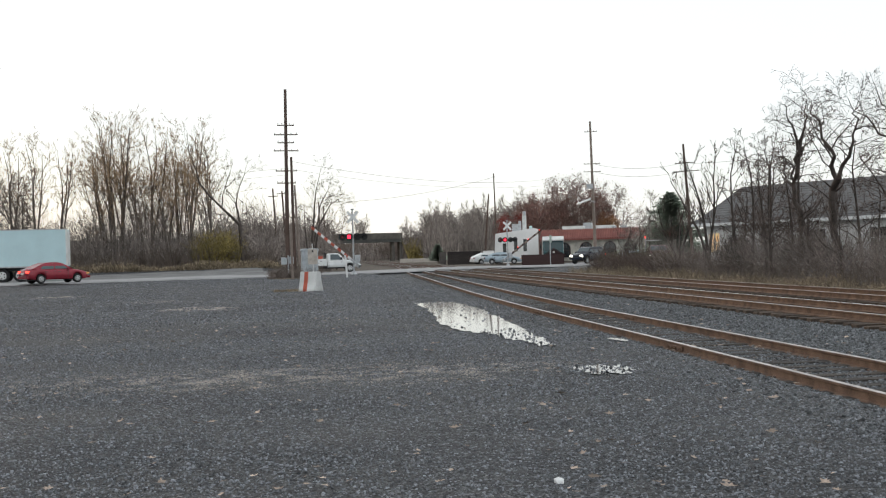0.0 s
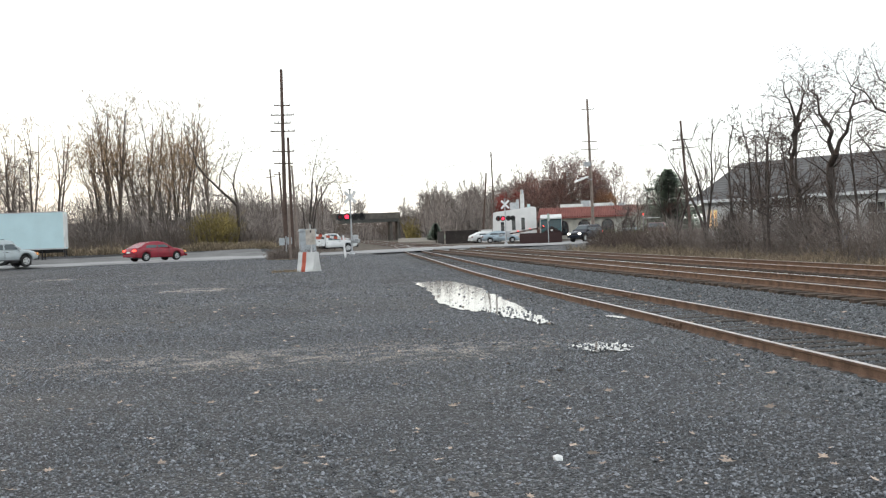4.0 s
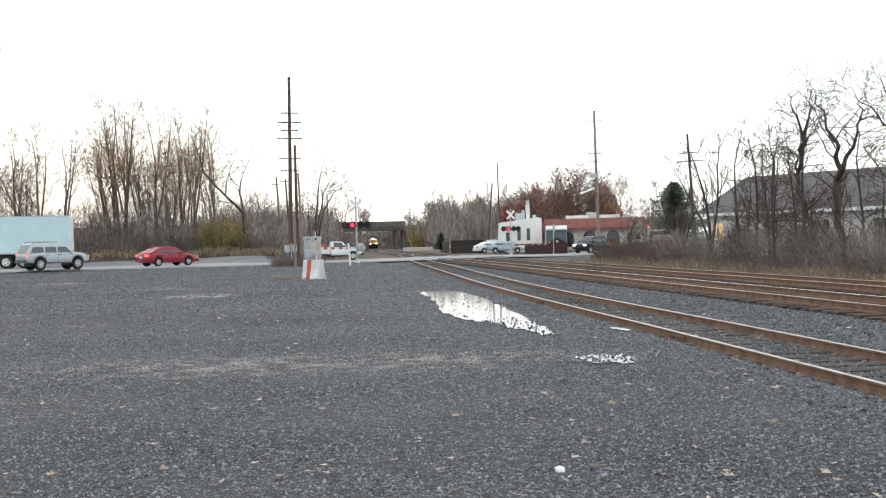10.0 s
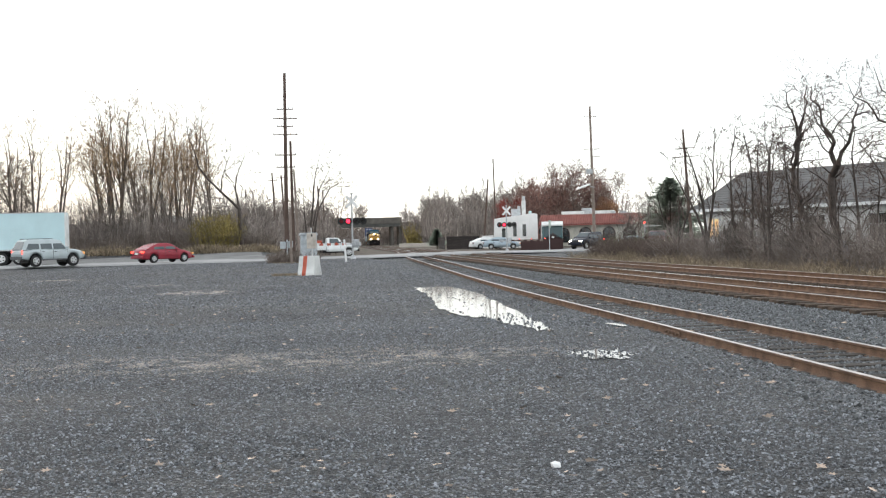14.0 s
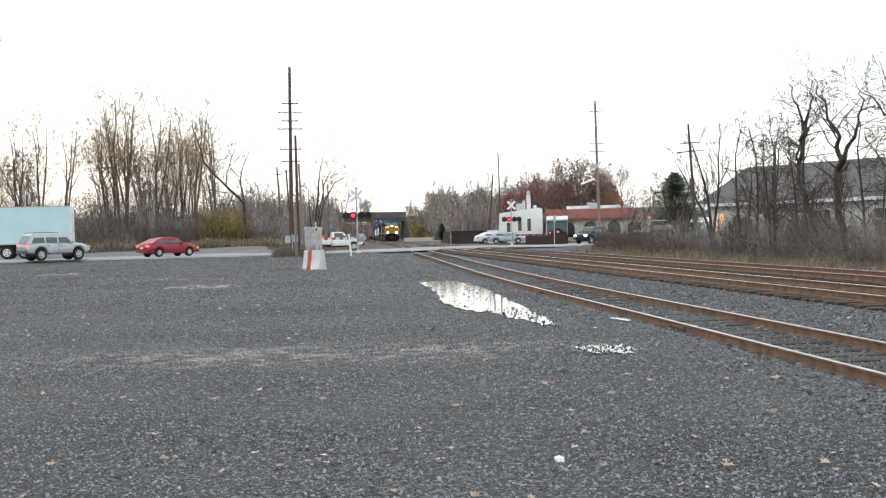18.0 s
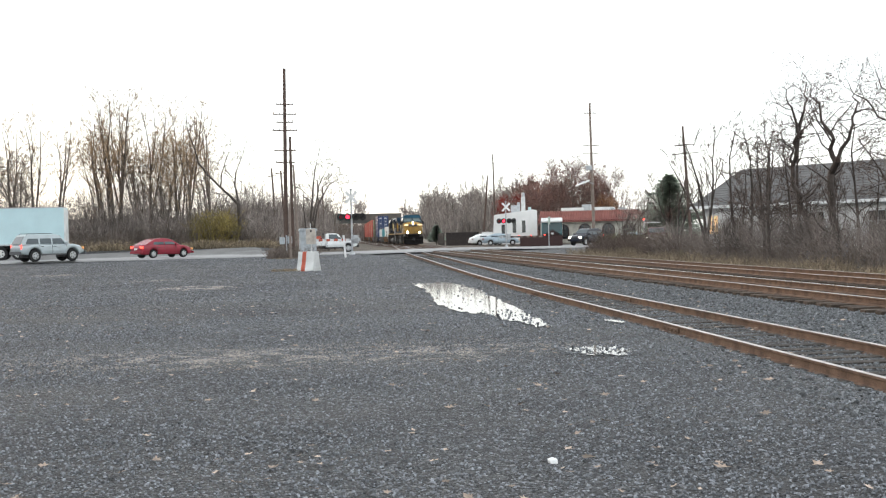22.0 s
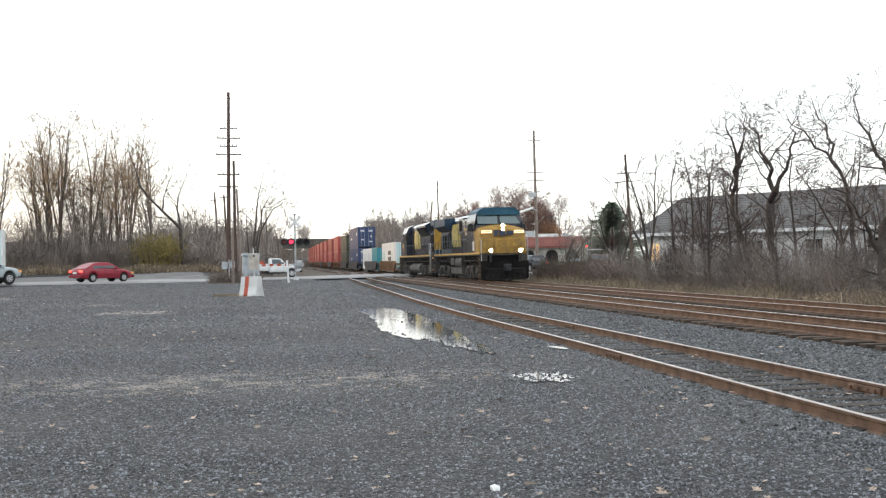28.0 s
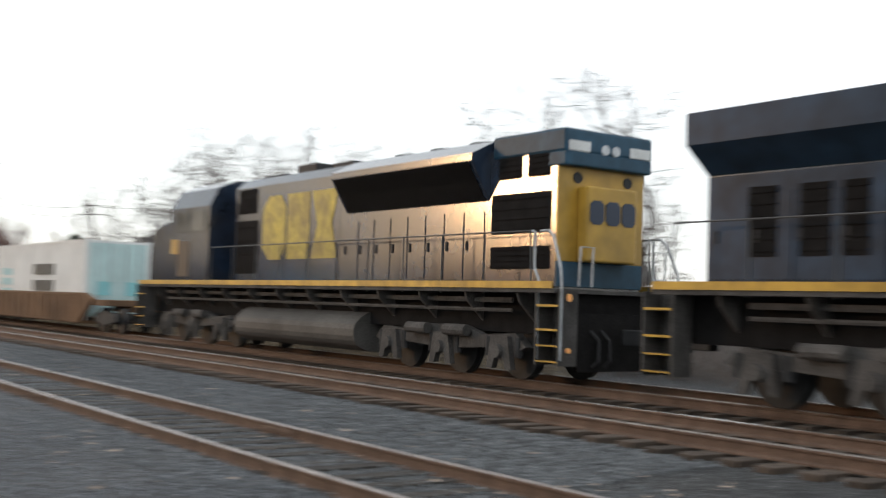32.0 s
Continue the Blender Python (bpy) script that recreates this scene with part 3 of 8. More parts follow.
YS_MAIN = [-90 + 6 * i for i in range(40)] + [150 + 15 * i for i in range(42)]
track_1 = thing("track_1", "main-line railway track with rusty rails on wooden ties", "railway track", kind="structure")
track_2 = thing("track_2", "far main-line railway track carrying the freight train", "railway track", kind="structure")
siding = thing("siding_track", "rusty siding track sunk in the gravel beside the lot", "railway track", kind="structure")
for tr, cx, heads in ((track_1, MAIN[0], ("rail_top", "rail_shiny")), (track_2, MAIN[1], ("rail_top", "rail_top"))):
    for s, h in zip((-1, 1), heads):
        rail("rail", lambda y, s=s, cx=cx: (cx + s * 0.7525 + bend(y), RAIL_Z), YS_MAIN, tr, h, "rust-brown rail with a worn head")
YS_SIDE = [-90 + 5 * i for i in range(49)]
for s in (0, 1.505):
    rail("rail", lambda y, s=s: (siding_x(y) + s, siding_z(y)), YS_SIDE, siding, "rail_top", "rust-brown rail with a dull head")


def build_ties():
    bm = B()
    box(bm, -1.30, 1.30, -0.115, 0.115, -0.17, 0.0, 0.012)
    tie = bpy.data.meshes.new("tie")
    bm.to_mesh(tie)
    bm.free()
    tie.materials.append(M["tie_brown"])
    side = tie.copy()
    for v in side.vertices:
        v.co.x *= 0.80
    side.materials.clear()
    side.materials.append(M["tie"])
    rnd = random.Random(4)
    for tr, cx, me, y0, count, pitch in ((track_1, MAIN[0], tie, 2.0, 220, 0.50), (siding, None, side, 3.0, 150, 0.55)):
        for i in range(count):
            y = y0 + i * pitch + rnd.uniform(-0.03, 0.03)
            ob = new("tie", me)
            ob.parent = tr
            x, z = (cx, RAIL_Z - 0.155) if cx else (siding_x(y) + 0.7525, siding_z(y) - 0.135)
            ob.matrix_basis = pose(x + rnd.uniform(-0.06, 0.06), y, z + rnd.uniform(-0.012, 0.008), rnd.uniform(-0.6, 0.6), 0, rnd.uniform(-1.2, 1.2))
    # the ties of the far track lie behind the near one and are seen only edge-on
    bm = B()
    for i in range(300):
        y = 0.0 + i * 0.55
        box(bm, MAIN[1] - 1.3, MAIN[1] + 1.3, y - 0.11, y + 0.11, RAIL_Z - 0.32, RAIL_Z - 0.155)
    tagged(part("tie_row", bm, "tie_brown", track_2), kind="stuff")
    # bolted joint bars on the siding
    for s, y in ((0, 18.2), (1.505, 12.8), (0, 30.2), (1.505, 26.5), (0, 42.0), (1.505, 38.6)):
        bm = B()
        x = siding_x(y) + s
        box(bm, x - 0.045, x - 0.012, y - 0.38, y + 0.38, siding_z(y) - 0.125, siding_z(y) - 0.045, 0.008)
        for k in range(4):
            cyl(bm, (x - 0.075, y - 0.28 + 0.19 * k, siding_z(y) - 0.085), (x - 0.03, y - 0.28 + 0.19 * k, siding_z(y) - 0.085), 0.02, n=6)
        part("joint_bar", bm, "rail_side", siding, "rusted bolted joint bar")


build_ties()


def build_crossing():
    """Planks and asphalt that carry the road between the rails."""
    cross = thing("road_crossing", "grey asphalt grade crossing laid between the rails", "grade crossing", kind="structure")
    for cx in MAIN:
        for a, b in ((-0.66, 0.66), (-2.0, -0.86), (0.86, 2.0)):
            bm = B()
            yc = 110 + (cx - 14) * 0.93
            box(bm, cx + a, cx + b, yc - 7.5, yc + 7.5, 0.1, RAIL_Z + 0.045, 0.02)
            part("panel", bm, "asphalt", cross)


build_crossing()


def dirty_strip(name, cx, half, y0, y1, z, parent):
    """The oil-darkened crown of the ballast under a main track."""
    vs, fs = [], []
    ys = [y0 + (y1 - y0) * i / 60 for i in range(61)]
    for y in ys:
        w = half + 0.12 * noise.noise((y * 0.8, cx, 0))
        vs += [(cx - w - 0.35 + bend(y), y, z - 0.10), (cx - w + bend(y), y, z), (cx + w + bend(y), y, z), (cx + w + 0.35 + bend(y), y, z - 0.10)]
    for i in range(60):
        fs += [(i * 4 + j, i * 4 + j + 1, i * 4 + j + 5, i * 4 + j + 4) for j in range(3)]
    return part(name, (vs, fs), "dirty_bed", parent, "oil-darkened brown ballast crown")


dirty_strip("ballast_crown", MAIN[0], 0.95, -60, 360, RAIL_Z - 0.20, track_1)
dirty_strip("ballast_crown", MAIN[1], 0.95, -60, 360, RAIL_Z - 0.20, track_2)


# ---- the freight train. Local y runs backwards from the front, z from the rail top ----
def wheelset(parent, y, r=0.50):
    for s in (-1, 1):
        bm = B()
        cyl(bm, (s * 0.69, y, r), (s * 0.82, y, r), r, r, 20)
        cyl(bm, (s * 0.67, y, r), (s * 0.70, y, r), r + 0.03, r + 0.03, 20)
        shade = part("wheel", bm, "dark_metal", parent)
    return shade


def loco_truck(parent, yc):
    """A three-axle truck: side frames, wheels, springs, axle boxes."""
    bm = B()
    box(bm, -1.08, 1.08, yc - 0.35, yc + 0.35, 0.55, 0.90)
    t = part("truck_bolster", bm, "truck_grey", parent, "grimy three-axle truck")
    for s in (-1, 1):
        bm = B()
        prism(bm, [(yc - 2.5, 0.62), (yc - 2.2, 0.86), (yc - 1.2, 0.80), (yc - 0.6, 0.95), (yc + 0.6, 0.95), (yc + 1.2, 0.80), (yc + 2.2, 0.86), (yc + 2.5, 0.62),
                   (yc + 2.1, 0.45), (yc + 1.5, 0.58), (yc + 0.5, 0.52), (yc - 0.5, 0.52), (yc - 1.5, 0.58), (yc - 2.1, 0.45)], "x", s * 1.08, s * 1.26)
        part("side_frame", bm, "truck_grey", t)
    for i in (-1, 0, 1):
        y = yc + i * 1.85
        wheelset(t, y, 0.52)
        for s in (-1, 1):
            bm = B()
            prism(bm, [(y - 0.36, 0.20), (y - 0.30, 0.50), (y - 0.24, 0.80), (y + 0.24, 0.80), (y + 0.30, 0.50), (y + 0.36, 0.20), (y + 0.20, 0.20), (y + 0.12, 0.42), (y - 0.12, 0.42), (y - 0.20, 0.20)], "x", s * 1.24, s * 1.36)
            cyl(bm, (s * 1.34, y, 0.52), (s * 1.44, y, 0.52), 0.14, 0.12, 12)
            part("axle_box", bm, "truck_grey", t)
            for d in (-0.42, 0.42):
                bm = B()
                cyl(bm, (s * 1.22, y + d, 0.42), (s * 1.22, y + d, 0.78), 0.09, n=8)
                part("spring", bm, "dark_metal", t)
    for s in (-1, 1):
        for d in (-0.9, 0.4):
            bm = B()
            cyl(bm, (s * 1.38, yc + d, 0.86), (s * 1.38, yc + d + 0.7, 0.86), 0.11, n=10)
            part("brake_cylinder", bm, "truck_grey", t)
    return t


def handrail(parent, x, y0, y1, mat="rail_paint", posts=8, z0=1.35, z1=2.45):
    bm = B()
    bar(bm, [(x, y0, z0), (x, y0 + 0.05, z1), (x, y1 - 0.05, z1), (x, y1, z0)], 0.017)
    for i in range(1, posts):
        y = y0 + (y1 - y0) * i / posts
        cyl(bm, (x, y, z0), (x, y, z1), 0.015, n=6)
    return part("handrail", bm, mat, parent, "thin steel handrail")


def steps(parent, x, y, mat="truck_grey"):
    """Side steps at a corner of a locomotive."""
    bm = B()
    s = 1 if x > 0 else -1
    box(bm, min(x - s * 0.40, x - s * 0.42), max(x - s * 0.40, x - s * 0.42), y - 0.30, y + 0.30, 0.35, 1.40)
    st = part("step_well", bm, mat, parent)
    for d in (-0.30, 0.30):
        bm = B()
        box(bm, min(x, x - s * 0.42), max(x, x - s * 0.42), y + d - 0.02, y + d + 0.02, 0.35, 1.40)
        part("side_plate", bm, mat, st)
    for k in range(4):
        bm = B()
        box(bm, min(x - s * 0.02, x - s * 0.40), max(x - s * 0.02, x - s * 0.40), y - 0.28, y + 0.28, 0.40 + 0.27 * k, 0.425 + 0.27 * k)
        step = part("step", bm, "truck_grey", st)
        bm = B()
        box(bm, min(x, x - s * 0.018), max(x, x - s * 0.018), y - 0.28, y + 0.28, 0.405 + 0.27 * k, 0.43 + 0.27 * k)
        part("step_edge", bm, "loco_stripe", st, "yellow painted step edge")
    return st


def logo(parent, x, yc, zc, w, h, mat="emblem_yellow"):
    """A faded yellow emblem of three plain blocks: an octagon, a bar and a bow-tie."""
    d = -0.012 if x < 0 else 0.012
    for o in (((-0.52, 0.30), (-0.42, 0.50), (-0.26, 0.50), (-0.18, 0.30), (-0.18, -0.30), (-0.26, -0.50), (-0.42, -0.50), (-0.52, -0.30)),
              ((-0.15, 0.50), (0.15, 0.50), (0.15, -0.50), (-0.15, -0.50)),
              ((0.18, 0.50), (0.52, 0.50), (0.44, 0.0), (0.52, -0.50), (0.18, -0.50), (0.26, 0.0))):
        bm = B()
        prism(bm, [(yc - a * w, zc + b * h) for a, b in o], "x", x, x + d)
        e = part("emblem_block", bm, mat, parent, "faded yellow emblem block")
    return e


def coupler(parent, y, back):
    bm = B()
    s = 1 if back else -1
    box(bm, -0.12, 0.12, min(y, y + s * 0.75), max(y, y + s * 0.75), 0.72, 0.98, 0.02)
    box(bm, -0.2, 0.2, min(y + s * 0.6, y + s * 0.95), max(y + s * 0.6, y + s * 0.95), 0.66, 1.02, 0.03)
    return part("coupler", bm, "dark_metal", parent)


def underframe(loco, length, tank0, tank1, round_tank=False):
    bm = B()
    box(bm, -1.50, 1.50, 0.55, length - 0.3, 1.37, 1.42, 0.005)
    deck = part("walkway", bm, "truck_grey", loco, "grimy steel walkway")
    bm = B()
    box(bm, -1.0, 1.0, 0.7, length - 0.6, 0.86, 1.37)
    part("frame", bm, "grime_black", loco, "oily black frame")
    for s in (-1, 1):
        for z, r in ((1.28, 0.035), (1.16, 0.025)):
            bm = B()
            cyl(bm, (s * 1.22, 2.0, z), (s * 1.22, length - 2.0, z), r, n=6)
            part("pipe", bm, "truck_grey", deck)
        for k in range(12):
            bm = B()
            y = 1.6 + (length - 3.2) * k / 11
            prism(bm, [(s * 1.0, 1.37), (s * 1.46, 1.37), (s * 1.40, 1.26), (s * 1.0, 1.02)], "y", y - 0.03, y + 0.03)
            part("bracket", bm, "truck_grey", deck)
    for s in (-1, 1):
        bm = B()
        box(bm, min(s * 1.50, s * 1.525), max(s * 1.50, s * 1.525), 0.6, length - 0.35, 1.42, 1.50)
        part("sill_stripe", bm, "loco_stripe", loco, "bright yellow sill stripe")
    bm = B()
    if round_tank:
        outline = [(1.44 * math.copysign(abs(math.cos(a)) ** 0.45, math.cos(a)), 0.66 + 0.44 * math.copysign(abs(math.sin(a)) ** 0.8, math.sin(a))) for a in (2 * math.pi * (k + 0.5) / 28 for k in range(28))]
    else:
        outline = [(-1.15, 0.22), (1.15, 0.22), (1.42, 0.40), (1.42, 0.82), (-1.42, 0.82), (-1.42, 0.40)]
    prism(bm, outline, "y", tank0, tank1, 0.0 if round_tank else 0.03)
    part("fuel_tank", bm, "tank_grey", loco, "grimy fuel tank")


def hood_doors(loco, y0, y1, n, xh, z0, z1, mat="loco_grey"):
    """A row of access doors on each side of the hood, slightly proud, with a latch."""
    w = (y1 - y0) / n
    for s in (-1, 1):
        for i in range(n):
            bm = B()
            a, b = y0 + i * w + 0.03, y0 + (i + 1) * w - 0.03
            box(bm, min(s * xh, s * (xh + 0.018)), max(s * xh, s * (xh + 0.018)), a, b, z0, z1)
            d = part("hood_door", bm, mat, loco)
            bm = B()
            box(bm, min(s * (xh + 0.018), s * (xh + 0.045)), max(s * (xh + 0.018), s * (xh + 0.045)), b - 0.10, b - 0.05, (z0 + z1) / 2 - 0.1, (z0 + z1) / 2 + 0.1)
            part("latch", bm, "dark_metal", d)


def grille(loco, x, y0, y1, z0, z1, n=6, name="intake_grille"):
    s = 1 if x > 0 else -1
    bm = B()
    box(bm, min(x, x + s * 0.012), max(x, x + s * 0.012), y0, y1, z0, z1)
    g = part(name, bm, "grime_black", loco, "dark intake grille")
    for i in range(n):
        z = z0 + (z1 - z0) * (i + 0.5) / n
        bm = B()
        box(bm, min(x + s * 0.012, x + s * 0.03), max(x + s * 0.012, x + s * 0.03), y0, y1, z - 0.012, z + 0.012)
        part("louvre", bm, "grime_black", g)
    return g


def raise_deck(loco):
    """Sets the walkway at its true height, 1.8 m over the rail, with the hood and cab above it."""
    for ob in loco.children_recursive:
        for v in ob.data.vertices:
            z = v.co.z
            v.co.z = z if z < 0.95 else 0.95 + (z - 0.95) * 1.545 if z < 1.5 else 1.8 + (z - 1.5) * 0.935


def build_lead_loco():
    L = 20.3
    loco = thing("lead_locomotive", "dirty blue and yellow diesel freight locomotive leading the train, headlights lit", "locomotive")
    underframe(loco, L, 7.4, 12.6)
    for s in (-1, 1):
        for k in range(2):
            bm = B()
            cyl(bm, (s * 1.16, 7.6 + 1.6 * k, 1.10), (s * 1.16, 9.05 + 1.6 * k, 1.10), 0.27, n=18)
            part("air_tank", bm, "tank_grey", loco, "grey air reservoir")
        bm = B()
        box(bm, min(s * 0.95, s * 1.46), max(s * 0.95, s * 1.46), 10.9, 12.5, 0.98, 1.30, 0.02)
        part("battery_box", bm, "tank_grey", loco)
    # pilot and plough
    bm = B()
    prism(bm, [(-1.50, 1.15), (-1.50, 0.22), (-1.25, 0.08), (1.25, 0.08), (1.50, 0.22), (1.50, 1.15)], "y", 0.25, 0.42)
    pilot = part("pilot", bm, "grime_black", loco, "oily black front plate")
    bm = B()
    prism(bm, [(0.30, 0.08), (-0.25, 0.10), (-0.05, 0.45), (0.05, 0.75), (0.30, 0.85)], "x", -1.35, 1.35)
    for v in bm.verts:
        v.co.x *= 1.0 if v.co.y > 0.1 else 0.8
    for k in range(7):
        box(bm, -1.05 + 0.35 * k - 0.03, -1.05 + 0.35 * k + 0.03, -0.20, 0.12, 0.16, 0.50)
    part("snow_plough", bm, "grime_black", pilot, "scraped black snow plough")
    for s in (-1, 1):
        steps(loco, s * 1.50, 0.75)
        steps(loco, s * 1.50, L - 0.45)
        bm = B()
        bar(bm, [(s * 1.46, 0.35, 1.1), (s * 1.46, 0.35, 2.3), (s * 1.46, 0.95, 2.45), (s * 1.46, 0.95, 1.5)], 0.022)
        part("grab_rail", bm, "galv", loco)
    # wide nose
    bm = B()
    side = [(0.62, 1.45), (0.62, 1.9), (0.78, 3.02), (1.05, 3.28), (2.5, 3.42), (2.5, 1.45)]
    rings = []
    for x, drop in ((-1.52, 0.42), (-1.40, 0.22), (-0.55, 0.0), (0.55, 0.0), (1.40, 0.22), (1.52, 0.42)):
        back = 0.28 if abs(x) > 1.5 else 0.05 if abs(x) > 1.3 else 0.0
        rings.append([bm.verts.new((x, y + (back if y < 2 else 0), z - (drop if z > 2.5 else 0))) for y, z in side])
    for a, b in zip(rings, rings[1:]):
        for i in range(len(side) - 1):
            bm.faces.new((a[i], b[i], b[i + 1], a[i + 1]))
        bm.faces.new((a[-1], b[-1], b[0], a[0]))
    bm.faces.new(rings[0])
    bm.faces.new(rings[-1][::-1])
    bmesh.ops.recalc_face_normals(bm, faces=bm.faces)
    nose = part("nose", bm, "nose_yellow", loco, "weathered yellow wide nose")
    bm = B()
    prism(bm, [(-0.62, 2.95), (-0.30, 2.95), (-0.30, 2.72), (-0.42, 2.66), (-0.30, 2.58), (-0.62, 2.58)], "y", 0.58, 0.66)
    box(bm, -0.24, 0.14, 0.58, 0.68, 2.58, 2.95)
    box(bm, 0.22, 0.62, 0.58, 0.68, 2.64, 2.90)
    part("nose_emblem", bm, "logo_dark", nose, "dark emblem in plain shapes")
    for dz in (0.0, 0.26):
        bm = B()
        cyl(bm, (-0.02, 0.70, 3.00 + dz), (-0.02, 0.86, 3.00 + dz), 0.11, n=16)
        hl = part("headlight_can", bm, "dark_metal", nose)
        bm = B()
        cyl(bm, (-0.02, 0.68, 3.00 + dz), (-0.02, 0.702, 3.00 + dz), 0.085, n=16)
        part("headlight", bm, "lamp_white", hl, "lit warm headlight")
    for s in (-1, 1):
        bm = B()
        cyl(bm, (s * 0.92, -0.05, 1.60), (s * 0.92, 0.10, 1.60), 0.13, n=16)
        box(bm, s * 0.92 - 0.05, s * 0.92 + 0.05, 0.02, 0.30, 1.10, 1.50)
        dl = part("ditch_light_can", bm, "dark_metal", nose)
        bm = B()
        cyl(bm, (s * 0.92, -0.08, 1.60), (s * 0.92, -0.05, 1.60), 0.115, n=16)
        part("ditch_light", bm, "lamp_ditch", dl, "lit warm ditch light")
        bm = B()
        box(bm, s * 1.02 - 0.30, s * 1.02 + 0.30, 0.70, 0.86, 2.76, 2.94, 0.015)
        nb = part("number_board", bm, "lamp_board", nose, "lit number board")
        for k in range(4):
            bm = B()
            box(bm, s * 1.02 - 0.22 + 0.12 * k, s * 1.02 - 0.15 + 0.12 * k, 0.692, 0.70, 2.80, 2.90)
            part("number_bar", bm, "black", nb)
        bm = B()
        box(bm, s * 0.55 - 0.04, s * 0.55 + 0.04, 0.58, 0.64, 1.55, 2.25, 0.01)
        part("nose_step", bm, "nose_yellow", nose)
    bm = B()
    bar(bm, [(-1.2, 0.48, 1.45), (-1.2, 0.48, 2.35), (1.2, 0.48, 2.35), (1.2, 0.48, 1.45)], 0.02)
    part("front_handrail", bm, "loco_stripe", loco)
    # cab
    bm = B()
    sec = [(-1.52, 1.45), (-1.52, 3.62), (-1.34, 4.22), (-0.95, 4.46), (0.95, 4.46), (1.34, 4.22), (1.52, 3.62), (1.52, 1.45)]
    prism(bm, sec, "y", 2.25, 4.9)
    for v in bm.verts:
        if v.co.y < 2.5:
            v.co.y -= 0.0 if v.co.z > 3.9 else 0.35
    cab = part("cab", bm, "loco_grey", loco, "grimy dark grey-blue cab")
    bm = B()
    prism(bm, [(-1.38, 4.12), (-1.36, 4.26), (-0.97, 4.52), (0.97, 4.52), (1.36, 4.26), (1.38, 4.12), (1.30, 4.18), (0.93, 4.44), (-0.93, 4.44), (-1.30, 4.18)], "y", 1.92, 5.0)
    part("cab_roof", bm, "roof_blue", cab, "teal-blue cab roof")
    bm = B()
    prism(bm, [(-1.40, 4.03), (-1.37, 4.20), (-0.96, 4.45), (0.96, 4.45), (1.37, 4.20), (1.40, 4.03)], "y", 1.98, 2.24)
    part("visor", bm, "roof_blue", cab, "teal-blue band over the windshields")
    for s in (-1, 1):
        bm = B()
        x0, x1 = sorted((s * 0.08, s * 1.36))
        vs = [bm.verts.new(p) for p in ((x0, 1.872, 3.42), (x1, 1.872, 3.42), (x1, 2.10, 4.0), (x0, 2.10, 4.0), (x0, 1.91, 3.42), (x1, 1.91, 3.42), (x1, 2.14, 4.0), (x0, 2.14, 4.0))]
        for f in ((0, 1, 2, 3), (7, 6, 5, 4), (0, 4, 5, 1), (3, 2, 6, 7), (0, 3, 7, 4), (1, 5, 6, 2)):
            bm.faces.new([vs[i] for i in f])
        bmesh.ops.recalc_face_normals(bm, faces=bm.faces)
        part("windshield", bm, "windscreen", cab, "slanted windshield")
        for y0, y1 in ((2.6, 3.35), (3.5, 4.45)):
            bm = B()
            box(bm, min(s * 1.515, s * 1.54), max(s * 1.515, s * 1.54), y0, y1, 2.95, 3.5, 0.01)
            part("side_window", bm, "glass", cab)
        bm = B()
        box(bm, min(s * 1.55, s * 1.85), max(s * 1.55, s * 1.85), 2.5, 2.55, 2.95, 3.45, 0.01)
        part("mirror", bm, "dark_metal", cab)
        bm = B()
        box(bm, min(s * 1.53, s * 1.545), max(s * 1.53, s * 1.545), 2.3, 2.75, 1.62, 2.25)
        part("placard", bm, "white_dirty", cab, "white data panel")
    # hood
    bm = B()
    prism(bm, [(-1.02, 1.42), (-1.02, 3.95), (-0.75, 4.28), (0.75, 4.28), (1.02, 3.95), (1.02, 1.42)], "y", 4.9, 19.3)
    hood = part("long_hood", bm, "loco_grey", loco, "sooty grey engine hood")
    bm = B()
    box(bm, -1.36, 1.36, 4.9, 7.3, 1.42, 3.9, 0.05)
    box(bm, -1.30, 1.30, 7.3, 9.2, 2.9, 4.05, 0.05)
    part("equipment_cabinet", bm, "loco_grey", loco, "wide grey equipment cabinet")
    for s in (-1, 1):
        # the third panel is added to dim the sky reflected in the rear hood
        for y0, y1, z0, z1, m in ((7.32, 14.6, 1.46, 2.45, "loco_blue"), (10.6, 14.6, 2.45, 3.95, "loco_blue"), (14.62, 19.29, 1.46, 3.21, "loco_dim")):
            bm = B()
            box(bm, min(s * 1.02, s * 1.028), max(s * 1.02, s * 1.028), y0, y1, z0, z1)
            part("blue_panel", bm, m, hood, "dark blue painted panel")
        logo(loco, s * 1.05, 12.1, 2.86, 4.2, 1.75)
        bm = B()
        for k in range(2):
            for j in range(3 - k):
                box(bm, min(s * 1.361, s * 1.37), max(s * 1.361, s * 1.37), 5.2 + 0.5 * j, 5.55 + 0.5 * j, 3.05 - 0.3 * k, 3.28 - 0.3 * k)
        part("lettering_bar", bm, "loco_yellow", hood, "faded yellow lettering in bars")
    hood_doors(loco, 9.4, 14.4, 6, 1.03, 1.55, 2.35)
    hood_doors(loco, 14.7, 19.2, 6, 1.027, 1.55, 2.9, "loco_dim")
    for s in (-1, 1):
        for y0, y1, z0, z1 in ((5.2, 6.0, 3.3, 3.75), (7.5, 8.9, 3.1, 3.85), (14.9, 15.5, 1.9, 3.2), (15.8, 16.2, 1.9, 3.1), (16.5, 16.9, 1.9, 3.0), (17.1, 17.6, 1.9, 3.0), (18.0, 18.5, 1.9, 3.0)):
            xx = 1.36 if y1 < 7.3 else 1.30 if y1 < 9.2 else 1.046
            grille(loco, s * xx, y0, y1, z0, z1)
